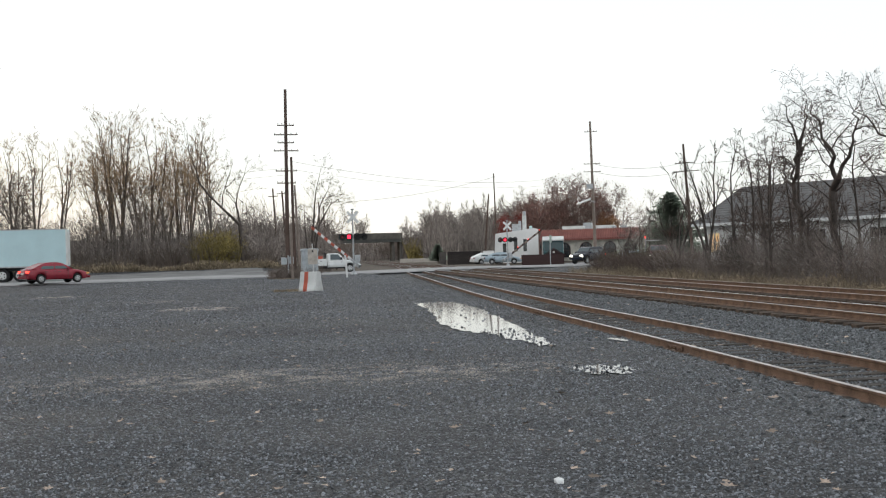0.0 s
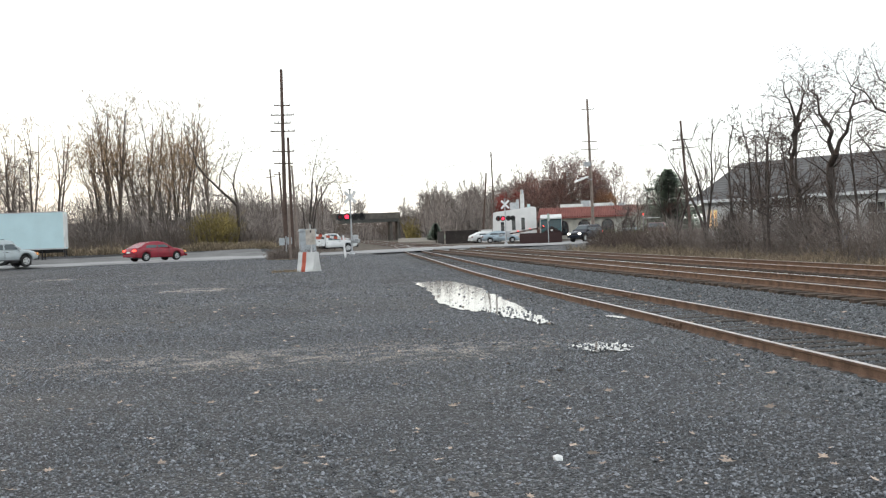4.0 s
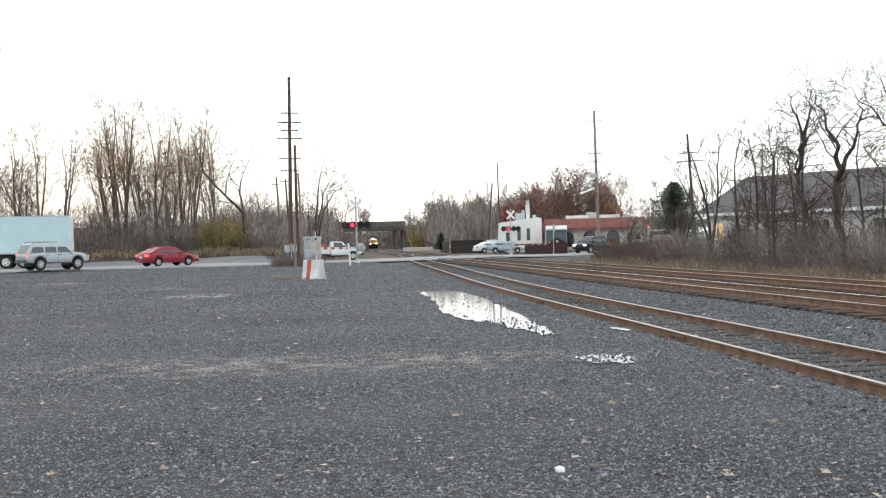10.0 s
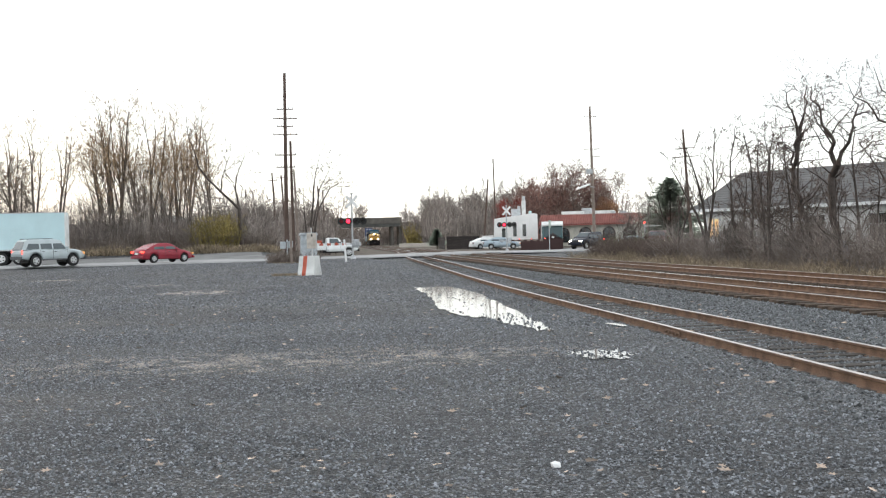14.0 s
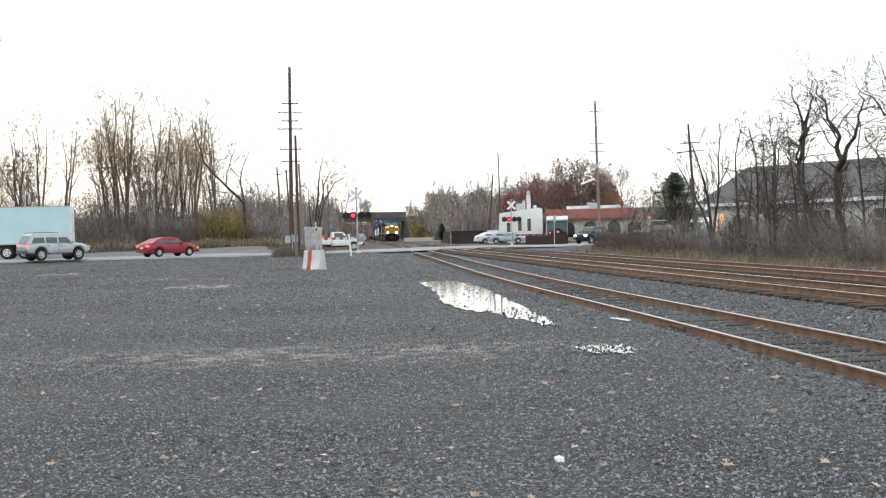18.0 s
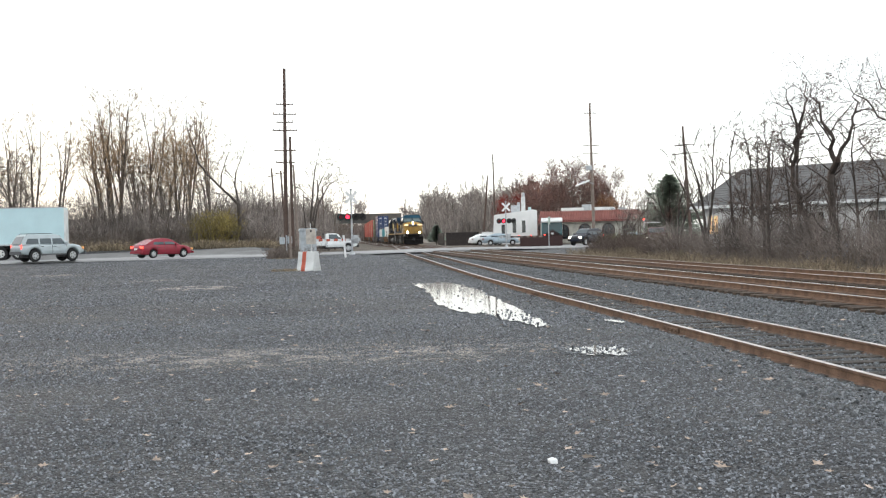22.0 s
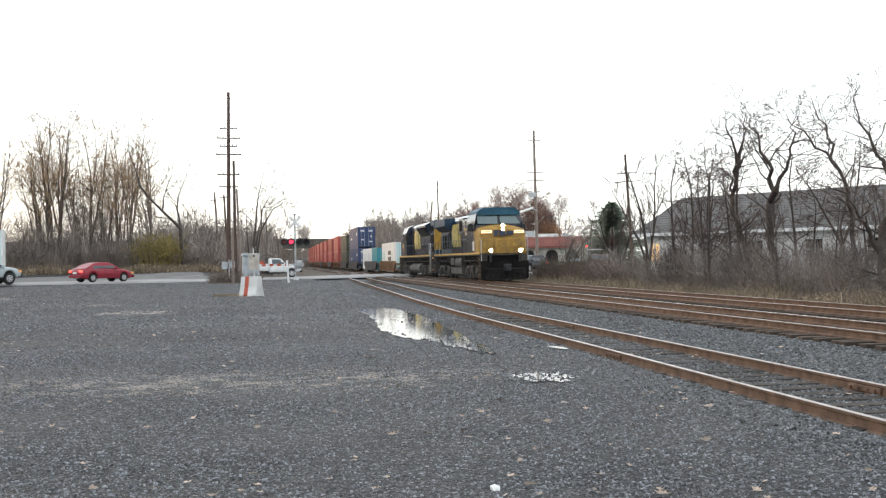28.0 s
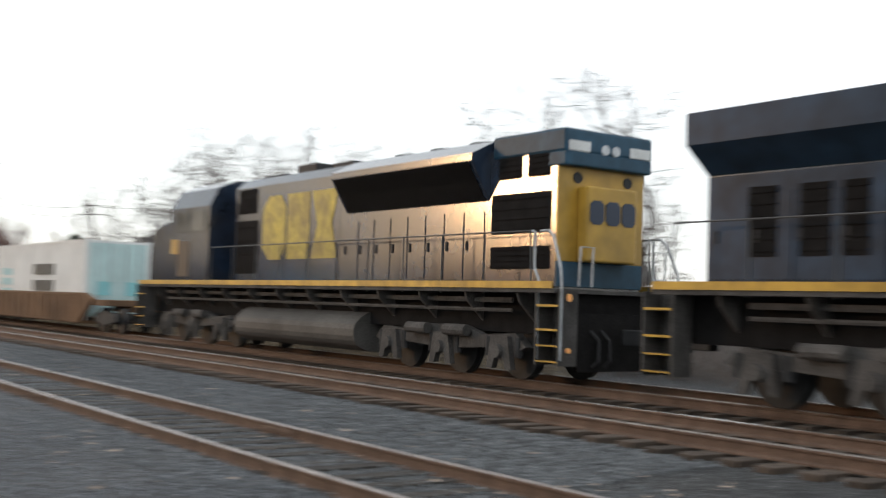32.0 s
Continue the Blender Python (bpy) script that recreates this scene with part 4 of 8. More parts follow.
    # radiator wings that overhang the rear
    for s in (-1, 1):
        bm = B()
        prism(bm, [(s * 1.0, 3.22), (s * 1.54, 3.68), (s * 1.54, 4.20), (s * 0.4, 4.32), (s * 0.4, 3.22)], "y", 14.6, 19.3)
        part("radiator_wing", bm, "loco_dim", loco, "overhanging radiator wing")
        bm = B()
        box(bm, min(s * 1.54, s * 1.552), max(s * 1.54, s * 1.552), 14.62, 15.5, 3.70, 4.18)
        part("wing_end", bm, "loco_dim", loco)
    for y, w, h in ((6.2, 0.9, 0.18), (9.8, 0.6, 0.22), (11.5, 0.5, 0.28), (13.4, 0.8, 0.16)):
        bm = B()
        box(bm, -w / 2, w / 2, y - 0.4, y + 0.4, 4.27, 4.28 + h, 0.03)
        part("roof_hatch", bm, "dark_metal", loco)
    for s in (-1, 1):
        handrail(loco, s * 1.47, 5.0, 19.6, posts=10)
    loco_truck(loco, 4.05)
    loco_truck(loco, 16.2)
    coupler(loco, 0.3, False)
    coupler(loco, L - 0.3, True)
    # the engine room is shorter than drawn above: draw everything behind it forward
    for ob in loco.children_recursive:
        for v in ob.data.vertices:
            y = v.co.y
            v.co.y = y if y < 8 else 8 + (y - 8) * 0.8 if y < 13.5 else y - 1.1
    raise_deck(loco)
    return loco


def build_rear_loco():
    """The second unit runs backwards: its long hood faces the leader."""
    L = 20.3
    loco = thing("trailing_locomotive", "dark blue and grey diesel locomotive running backwards, coupled behind the leader", "locomotive")
    underframe(loco, L, 7.2, 13.2, True)
    for s in (-1, 1):
        steps(loco, s * 1.50, 0.72)
        steps(loco, s * 1.50, L - 0.45)
        bm = B()
        bar(bm, [(s * 1.46, 0.40, 0.45), (s * 1.46, 0.40, 1.45), (s * 1.44, 0.46, 1.75), (s * 1.40, 0.72, 2.35), (s * 1.38, 0.85, 2.45), (s * 1.36, 1.1, 2.45)], 0.026)
        bar(bm, [(s * 1.46, 1.02, 0.45), (s * 1.46, 1.02, 1.55), (s * 1.47, 1.12, 1.75), (s * 1.47, 1.12, 2.42), (s * 1.47, 1.2, 2.45)], 0.026)
        bar(bm, [(s * 0.75, 0.42, 1.45), (s * 0.75, 0.40, 2.15), (s * 1.05, 0.40, 2.15), (s * 1.05, 0.42, 1.45)], 0.022)
        part("grab_rail", bm, "galv", loco)
    for x, y, z in ((-1.30, 0.40, 1.32), (-1.30, 0.40, 0.62)):
        bm = B()
        cyl(bm, (x, y, z), (x, y - 0.05, z), 0.045, n=10)
        part("step_lamp", bm, "lamp_amber", loco, "small lit step lamp")
    bm = B()
    prism(bm, [(-1.05, 1.15), (-1.05, 0.25), (1.05, 0.25), (1.05, 1.15)], "y", 0.42, 0.50)
    pilot = part("pilot", bm, "grime_black", loco, "oily black end plate")
    for x in (-0.75, -0.5, 0.5, 0.75):
        bm = B()
        bar(bm, [(x, 0.42, 0.95), (x, 0.20, 0.80), (x * 1.1, 0.12, 0.45), (x * 1.15, 0.25, 0.35)], 0.03)
        part("air_hose", bm, "rubber", pilot, "black rubber air hose")
    bm = B()
    prism(bm, [(-1.05, 1.42), (-1.05, 4.15), (-0.78, 4.42), (0.78, 4.42), (1.05, 4.15), (1.05, 1.42)], "y", 1.05, 14.2)
    hood = part("long_hood", bm, "loco_grey", loco, "sooty grey engine hood")
    bm = B()
    box(bm, -1.052, 1.052, 1.00, 1.06, 1.9, 3.72, 0.01)
    end = part("hood_end", bm, "loco_yellow", loco, "yellow end of the long hood")
    bm = B()
    box(bm, -0.62, 0.62, 0.72, 1.0, 1.9, 3.35, 0.04)
    part("end_box", bm, "loco_yellow", end, "yellow projecting end panel")
    bm = B()
    box(bm, -1.053, 1.053, 0.995, 1.061, 1.45, 1.9, 0.01)
    part("end_band", bm, "loco_cab_blue", end)
    bm = B()
    for a, c in ((-0.56, -0.22), (-0.18, 0.18), (0.22, 0.56)):
        prism(bm, [(a, 2.70), (a + 0.08, 2.62), (c - 0.08, 2.62), (c, 2.70), (c, 3.0), (c - 0.08, 3.08), (a + 0.08, 3.08), (a, 3.0)], "y", 0.705, 0.722)
    part("end_emblem", bm, "logo_dark", end, "dark emblem in plain shapes")
    bm = B()
    box(bm, -1.08, 1.08, 0.82, 2.9, 3.98, 4.44, 0.05)
    box(bm, -1.07, 1.07, 0.82, 1.30, 3.72, 4.0, 0.03)
    cap = part("end_cap", bm, "loco_cab_blue", loco, "dark blue cap with headlights")
    for s in (-1, 1):
        bm = B()
        cyl(bm, (s * 0.13, 0.80, 4.08), (s * 0.13, 0.83, 4.08), 0.10, n=14)
        part("headlight", bm, "galv", cap, "unlit headlight")
        bm = B()
        box(bm, s * 0.75 - 0.26, s * 0.75 + 0.26, 0.805, 0.83, 4.0, 4.2, 0.01)
        part("number_board", bm, "white_dirty", cap)
        bm = B()
        cyl(bm, (s * 0.62, 0.98, 3.52), (s * 0.62, 1.005, 3.52), 0.11, n=14)
        part("fan_port", bm, "dark_metal", end)
        # flared radiators
        bm = B()
        prism(bm, [(s * 1.05, 3.15), (s * 1.50, 3.95), (s * 1.50, 4.10), (s * 0.9, 4.42), (s * 0.6, 4.42), (s * 0.6, 3.15)], "y", 3.0, 8.3)
        rad = part("flared_radiator", bm, "loco_grey", loco, "flared radiator housing")
        bm = B()
        vs = [bm.verts.new(p) for p in ((s * 1.07, 3.1, 3.17), (s * 1.515, 3.1, 3.93), (s * 1.515, 8.2, 3.93), (s * 1.07, 8.2, 3.17))]
        bm.faces.new(vs if s > 0 else vs[::-1])
        bmesh.ops.solidify(bm, geom=list(bm.faces), thickness=0.015)
        part("radiator_grille", bm, "black", rad, "black radiator mesh")
        for y0, y1, z0, z1 in ((1.25, 1.85, 3.55, 4.0), (2.05, 2.7, 3.55, 4.0), (1.2, 2.9, 2.45, 3.25), (1.2, 2.9, 1.75, 2.2), (12.9, 14.0, 3.4, 4.1), (12.8, 14.1, 1.7, 3.2)):
            grille(loco, s * 1.05, y0, y1, z0, z1, 4)
        bm = B()
        box(bm, min(s * 1.05, s * 1.056), max(s * 1.05, s * 1.056), 8.6, 12.7, 1.46, 3.9)
        part("blue_panel", bm, "loco_blue", hood, "dark blue painted panel")
        logo(loco, s * 1.058, 10.6, 2.95, 3.7, 1.75)
        handrail(loco, s * 1.47, 1.2, 14.8, posts=10)
    hood_doors(loco, 3.1, 8.4, 8, 1.05, 1.55, 2.95)
    for y in (4.2, 5.6, 7.0):
        bm = B()
        cyl(bm, (0, y, 4.41), (0, y, 4.55), 0.6, 0.55, 18)
        part("roof_fan", bm, "dark_metal", loco)
    for y, h in ((9.6, 0.2), (11.4, 0.3), (13.2, 0.15)):
        bm = B()
        box(bm, -0.45, 0.45, y - 0.5, y + 0.5, 4.41, 4.42 + h, 0.03)
        part("roof_hatch", bm, "dark_metal", loco)
    bm = B()
    prism(bm, [(-1.50, 1.45), (-1.50, 3.70), (-1.25, 4.25), (-0.7, 4.5), (0.7, 4.5), (1.25, 4.25), (1.50, 3.70), (1.50, 1.45)], "y", 14.9, 17.6)
    cab = part("cab", bm, "loco_grey", loco, "grey wide cab")
    for s in (-1, 1):
        for y0, y1 in ((15.2, 16.1), (16.3, 17.1)):
            bm = B()
            box(bm, min(s * 1.498, s * 1.52), max(s * 1.498, s * 1.52), y0, y1, 2.95, 3.6, 0.01)
            part("side_window", bm, "glass", cab)
        bm = B()
        box(bm, min(s * 1.50, s * 1.515), max(s * 1.50, s * 1.515), 16.2, 17.0, 1.6, 2.7, 0.01)
        part("cab_door", bm, "black", cab)
        bm = B()
        box(bm, min(s * 1.50, s * 1.512), max(s * 1.50, s * 1.512), 17.05, 17.5, 2.3, 2.75, 0.0)
        part("cab_emblem", bm, "loco_yellow", cab)
    bm = B()
    prism(bm, [(17.6, 1.45), (19.3, 1.45), (19.3, 2.6), (18.9, 3.2), (17.6, 3.4)], "x", -1.45, 1.45, 0.05)
    part("nose", bm, "loco_grey", loco)
    loco_truck(loco, 4.05)
    loco_truck(loco, 16.2)
    coupler(loco, 0.3, False)
    coupler(loco, L - 0.3, True)
    raise_deck(loco)
    return loco


def container(color, length, label, group="containers on the train", ends=None, height=2.59):
    """A corrugated steel box with corner posts, doors at one end and corner castings. Its base is its origin, y from 0 to length."""
    c = thing("shipping_container", label, "container", group=group)
    w = 1.22
    bm = B()
    box(bm, -w + 0.04, w - 0.04, 0.05, length - 0.05, 0.10, height - 0.03)
    part("body", bm, color, c)
    # ribs of the corrugated sides and the far end
    n = int(length / 0.55)
    for s in (-1, 1):
        bm = B()
        zig = []
        for i in range(n):
            y, step = 0.16 + (length - 0.32) * i / n, (length - 0.32) / n
            zig += [(y, w - 0.036), (y + step * 0.3, w - 0.036), (y + step * 0.45, w - 0.004), (y + step * 0.85, w - 0.004)]
        zig.append((length - 0.16, w - 0.036))
        lo, hi = ([bm.verts.new((s * x, y, z)) for y, x in zig] for z in (0.15, height - 0.1))
        for i in range(len(zig) - 1):
            bm.faces.new((lo[i], lo[i + 1], hi[i + 1], hi[i]) if s > 0 else (hi[i], hi[i + 1], lo[i + 1], lo[i]))
        part("side_panel", bm, color, c)
    for x in (-1, 1):
        for y in (0.0, length - 0.16):
            bm = B()
            box(bm, min(x * w, x * (w - 0.16)), max(x * w, x * (w - 0.16)), y, y + 0.16, 0, height)
            part("corner_post", bm, color, c)
    for x in (-1, 1):
        bm = B()
        box(bm, min(x * w, x * (w - 0.1)), max(x * w, x * (w - 0.1)), 0.16, length - 0.16, 0.0, 0.15)
        box(bm, min(x * w, x * (w - 0.08)), max(x * w, x * (w - 0.08)), 0.16, length - 0.16, height - 0.1, height)
        part("rail", bm, color, c)
    for s in (-1, 1):
        bm = B()
        box(bm, min(s * 0.02, s * 1.04), max(s * 0.02, s * 1.04), 0.02, 0.05, 0.14, height - 0.12)
        d = part("end_door", bm, ends or color, c)
        for k in (0.3, 0.75):
            bm = B()
            cyl(bm, (s * k, 0.0, 0.12), (s * k, 0.0, height - 0.1), 0.018, n=6)
            part("lock_rod", bm, "galv", d)
    return c


def marks(c, x, y0, z0, cols, rows, w, h, mat):
    """Unreadable markings as plain bars on a container's side or end."""
    bm = B()
    for i in range(cols):
        for j in range(rows):
            box(bm, x - 0.012, x, y0 + i * w * 1.25, y0 + i * w * 1.25 + w, z0 + j * h * 1.5, z0 + j * h * 1.5 + h)
    part("marking_bar", bm, mat, c, "marking in plain bars")


def end_marks(c, z0, spots, mat):
    bm = B()
    for x0, x1, za, zb in spots:
        box(bm, x0, x1, -0.012, 0.016, z0 + za, z0 + zb)
    part("marking_bar", bm, mat, c, "marking in plain bars")


def well_car(length, mat, ribs=True):
    """A low well car: two side sills with ribs, end platforms and trucks."""
    car = thing("well_car", "low rust-brown well car carrying containers" if mat == "car_brown" else "low dark well car carrying containers", "rail car", group="well cars of the train")
    a, b = 2.6, length - 2.6
    for s in (-1, 1):
        bm = B()
        prism(bm, [(a - 1.0, 1.15), (a - 0.2, 1.35), (b + 0.2, 1.35), (b + 1.0, 1.15), (b + 0.3, 0.75), (b - 0.3, 0.30), (a + 0.3, 0.30), (a - 0.3, 0.75)], "x", s * 1.26, s * 1.40)
        sill = part("side_sill", bm, mat, car)
        if ribs:
            n = 14
            for i in range(n):
                bm = B()
                y = a + (b - a) * (i + 0.5) / n
                box(bm, min(s * 1.40, s * 1.47), max(s * 1.40, s * 1.47), y - 0.06, y + 0.06, 0.36, 1.28)
                part("rib", bm, mat, sill)
    bm = B()
    box(bm, -1.25, 1.25, a, b, 0.26, 0.36)
    part("well_floor", bm, mat, car)
    for y0, y1 in ((0.4, a), (b, length - 0.4)):
        bm = B()
        box(bm, -1.3, 1.3, y0, y1, 0.92, 1.12, 0.02)
        box(bm, -0.35, 0.35, y0, y1, 0.72, 0.92)
        part("end_platform", bm, mat, car)
    for yc in (1.2, length - 1.2):
        bm = B()
        box(bm, -0.95, 0.95, yc - 0.2, yc + 0.2, 0.45, 0.66)
        tr = part("truck_bolster", bm, "truck_grey", car)
        for s in (-1, 1):
            bm = B()
            prism(bm, [(yc - 1.0, 0.40), (yc - 0.9, 0.62), (yc - 0.3, 0.74), (yc + 0.3, 0.74), (yc + 0.9, 0.62), (yc + 1.0, 0.40), (yc + 0.3, 0.28), (yc - 0.3, 0.28)], "x", s * 0.95, s * 1.10)
            part("side_frame", bm, "truck_grey", tr)
        for d in (-0.88, 0.88):
            wheelset(tr, yc + d, 0.42)
    return car


M["rail_paint"] = material("grey_handrail_paint", (0.085, 0.085, 0.085), 0.5, 0.2, 0.2, 3, 40, 0)
M["car_brown"] = material("brown_car_paint", (0.17, 0.095, 0.05), 0.8, 0, 0.4, 0.8, 20, 0.15)
M["car_dark"] = material("dark_car_paint", (0.055, 0.045, 0.042), 0.8, 0, 0.4, 0.8, 20, 0.15)
M["box_white"] = material("white_container_paint", (0.72, 0.74, 0.73), 0.55, 0, 0.15, 1, 20, 0.05)
M["box_aqua"] = material("pale_aqua_door_paint", (0.50, 0.68, 0.68), 0.55, 0, 0.15, 1, 20, 0.05)
M["box_teal"] = material("teal_container_paint", (0.05, 0.28, 0.33), 0.55, 0, 0.2, 1, 20, 0.05)
M["box_blue"] = material("blue_container_paint", (0.030, 0.055, 0.14), 0.55, 0, 0.25, 1, 20, 0.05)
M["box_red"] = material("orange_red_container_paint", (0.36, 0.072, 0.060), 0.6, 0, 0.25, 0.6, 20, 0.05, alpha_random=0.35)
M["box_green"] = material("dark_olive_container_paint", (0.06, 0.065, 0.045), 0.6, 0, 0.3, 1, 20, 0.05)
M["box_grey"] = material("grey_container_paint", (0.30, 0.30, 0.30), 0.6, 0, 0.3, 1, 20, 0.05)
M["mark_pale"] = material("pale_marking", (0.55, 0.58, 0.62), 0.6, 0, 0.15, 1, 20, 0)
M["mark_black"] = material("dark_marking", (0.05, 0.06, 0.06), 0.6, 0, 0.15, 1, 20, 0)
M["mark_aqua"] = material("aqua_marking", (0.25, 0.58, 0.62), 0.6, 0, 0.15, 1, 20, 0)

TRAIN = []                         # each vehicle or box of the train: thing, distance behind the front, height


def ride(ob, s, z=0.0):
    TRAIN.append((ob, s, z))
    return ob


ride(build_lead_loco(), 0.0)
ride(build_rear_loco(), 20.6)


def build_cars():
    car_a, car_b = well_car(18.4, "car_brown"), well_car(18.4, "car_dark", False)
    white = container("box_white", 12.19, "white shipping container with pale aqua end doors", ends="box_aqua", height=2.9)
    marks(white, -1.226, 3.6, 1.0, 4, 2, 0.55, 0.42, "mark_black")
    marks(white, -1.226, 9.6, 0.8, 1, 3, 1.0, 0.28, "mark_aqua")
    end_marks(white, 0.9, ((-0.75, -0.25, 0.0, 0.5), (0.3, 0.8, 0.0, 0.5)), "mark_aqua")
    teal = container("box_teal", 6.06, "teal short shipping container")
    white_s = container("box_white", 6.06, "short white shipping container")
    marks(white_s, -1.226, 3.6, 1.2, 2, 2, 0.5, 0.3, "mark_pale")
    blue = container("box_blue", 14.63, "dark blue shipping container in a double stack", height=2.9)
    marks(blue, -1.226, 1.0, 1.7, 1, 1, 1.2, 0.4, "mark_pale")
    marks(blue, -1.226, 10.0, 1.2, 3, 1, 0.45, 0.3, "mark_pale")
    end_marks(blue, 0.0, ((-0.85, -0.3, 2.2, 2.45), (0.3, 0.85, 2.2, 2.45), (-0.8, -0.4, 1.0, 1.2), (0.55, 0.72, 1.4, 1.7), (0.3, 0.85, 0.75, 0.92)), "mark_pale")
    green = container("box_green", 12.19, "dark olive shipping container in a double stack")
    red = container("box_red", 12.19, "orange-red shipping container in a double stack", height=2.75)
    end_marks(red, 0.0, ((0.2, 0.8, 1.9, 2.2),), "mark_pale")
    grey = container("box_grey", 12.19, "grey shipping container on a well car")
    WELL = 0.37
    ride(car_a, 43.6)
    ride(white, 46.7, WELL)
    ride(car_b, 62.2 - 0.2)
    ride(teal, 64.4, WELL)
    ride(white_s, 70.6, WELL)
    ride(copy_thing(white_s, Matrix()), 76.7, WELL)
    s = 87.4
    spots = [("car_b", [(blue, True)]), ("car_b", [(green, True)])] + [("ab"[i % 2], [(red, True)]) for i in range(11)] + [("b", [(grey, False)]) for i in range(5)]
    used = set()
    for kind, boxes in spots:
        ln = 20.4
        ride(copy_thing(car_a if kind == "a" else car_b, Matrix()), s + 0.6)
        for ob, double in boxes:
            top = 2.9 if ob is blue else 2.75 if ob is red else 2.59
            length = 14.63 if ob is blue else 12.19
            for lvl in range(2 if double else 1):
                o = ob if ob not in used else copy_thing(ob, Matrix())
                used.add(ob)
                ride(o, s + 0.6 + 9.2 - length / 2, WELL + lvl * (top + 0.02))
        s += ln
    # the blue stack is longer than the well under it and rests on its neighbour's top
    return


build_cars()


# ---- road vehicles. Local x runs forward, y to the left, z up from the road ----
M["car_red"] = material("dark_red_car_paint", (0.27, 0.028, 0.045), 0.25, 0.2, 0.1, 2, 40, 0)
M["car_silver"] = material("silver_green_car_paint", (0.44, 0.50, 0.52), 0.35, 0.1, 0.12, 2, 40, 0)
M["car_grey_clad"] = material("grey_cladding", (0.11, 0.115, 0.12), 0.6, 0, 0.2, 2, 40, 0)
M["car_white"] = material("white_car_paint", (0.70, 0.72, 0.72), 0.3, 0, 0.1, 2, 40, 0)
M["car_navy"] = material("dark_navy_car_paint", (0.018, 0.022, 0.035), 0.25, 0.2, 0.1, 2, 40, 0)
M["car_pale"] = material("pale_blue_car_paint", (0.36, 0.44, 0.50), 0.3, 0.3, 0.1, 2, 40, 0)
M["car_maroon"] = material("maroon_car_paint", (0.10, 0.012, 0.02), 0.3, 0.2, 0.1, 2, 40, 0)
M["truck_teal"] = material("dark_teal_truck_paint", (0.03, 0.10, 0.11), 0.35, 0.1, 0.15, 2, 40, 0)
M["sign_green"] = material("faded_green_sign", (0.34, 0.42, 0.37), 0.5, 0, 0.15, 2, 30, 0)
M["bin_blue"] = material("faded_blue_paint", (0.05, 0.14, 0.27), 0.6, 0, 0.3, 2, 30, 0.05)
M["teal_glass"] = material("teal_tinted_glass", (0.022, 0.055, 0.06), 0.12, 0, 0.1, 2, 20, 0, spec=0.6)
M["hub"] = material("wheel_cover", (0.55, 0.56, 0.57), 0.35, 0.7, 0.15, 9, 60, 0)
M["car_glass"] = material("tinted_car_glass", (0.065, 0.085, 0.095), 0.06, 0, 0.1, 2, 20, 0, spec=0.6)
M["trailer_side"] = material("pale_blue_white_trailer_skin", (0.50, 0.68, 0.72), 0.5, 0, 0.08, 0.7, 20, 0.02)
M["lamp_car"] = material("lit_car_headlight", (1, 1, 1), 0.3, 0, 0.05, 5, 50, 0, emit=(1, 0.93, 0.8), power=6)


def road_wheel(parent, x, y, r, w=0.21, hub="hub"):
    s = 1 if y > 0 else -1
    bm = B()
    cyl(bm, (x, y - s * w / 2, r), (x, y + s * w / 2, r), r, r * 0.97, 22)
    t = part("wheel", bm, "rubber", parent)
    bm = B()
    cyl(bm, (x, y + s * w / 2, r), (x, y + s * (w / 2 + 0.012), r), r * 0.60, r * 0.54, 18)
    h = part("wheel_cover", bm, hub, t)
    for k in range(5):
        a = 2 * math.pi * k / 5
        bm = B()
        c = (x + math.cos(a) * r * 0.38, r + math.sin(a) * r * 0.38)
        cyl(bm, (c[0], y + s * (w / 2 + 0.008), c[1]), (c[0], y + s * (w / 2 + 0.016), c[1]), r * 0.11, n=8)
        part("hub_hole", bm, "dark_metal", t)
    return t


def along(pts, x):
    """The height or width at x on a bent line."""
    for (xa, a), (xb, b) in zip(pts, pts[1:]):
        if xa <= x <= xb:
            return a + (b - a) * (x - xa) / (xb - xa)
    return pts[0][1] if x < pts[0][0] else pts[-1][1]


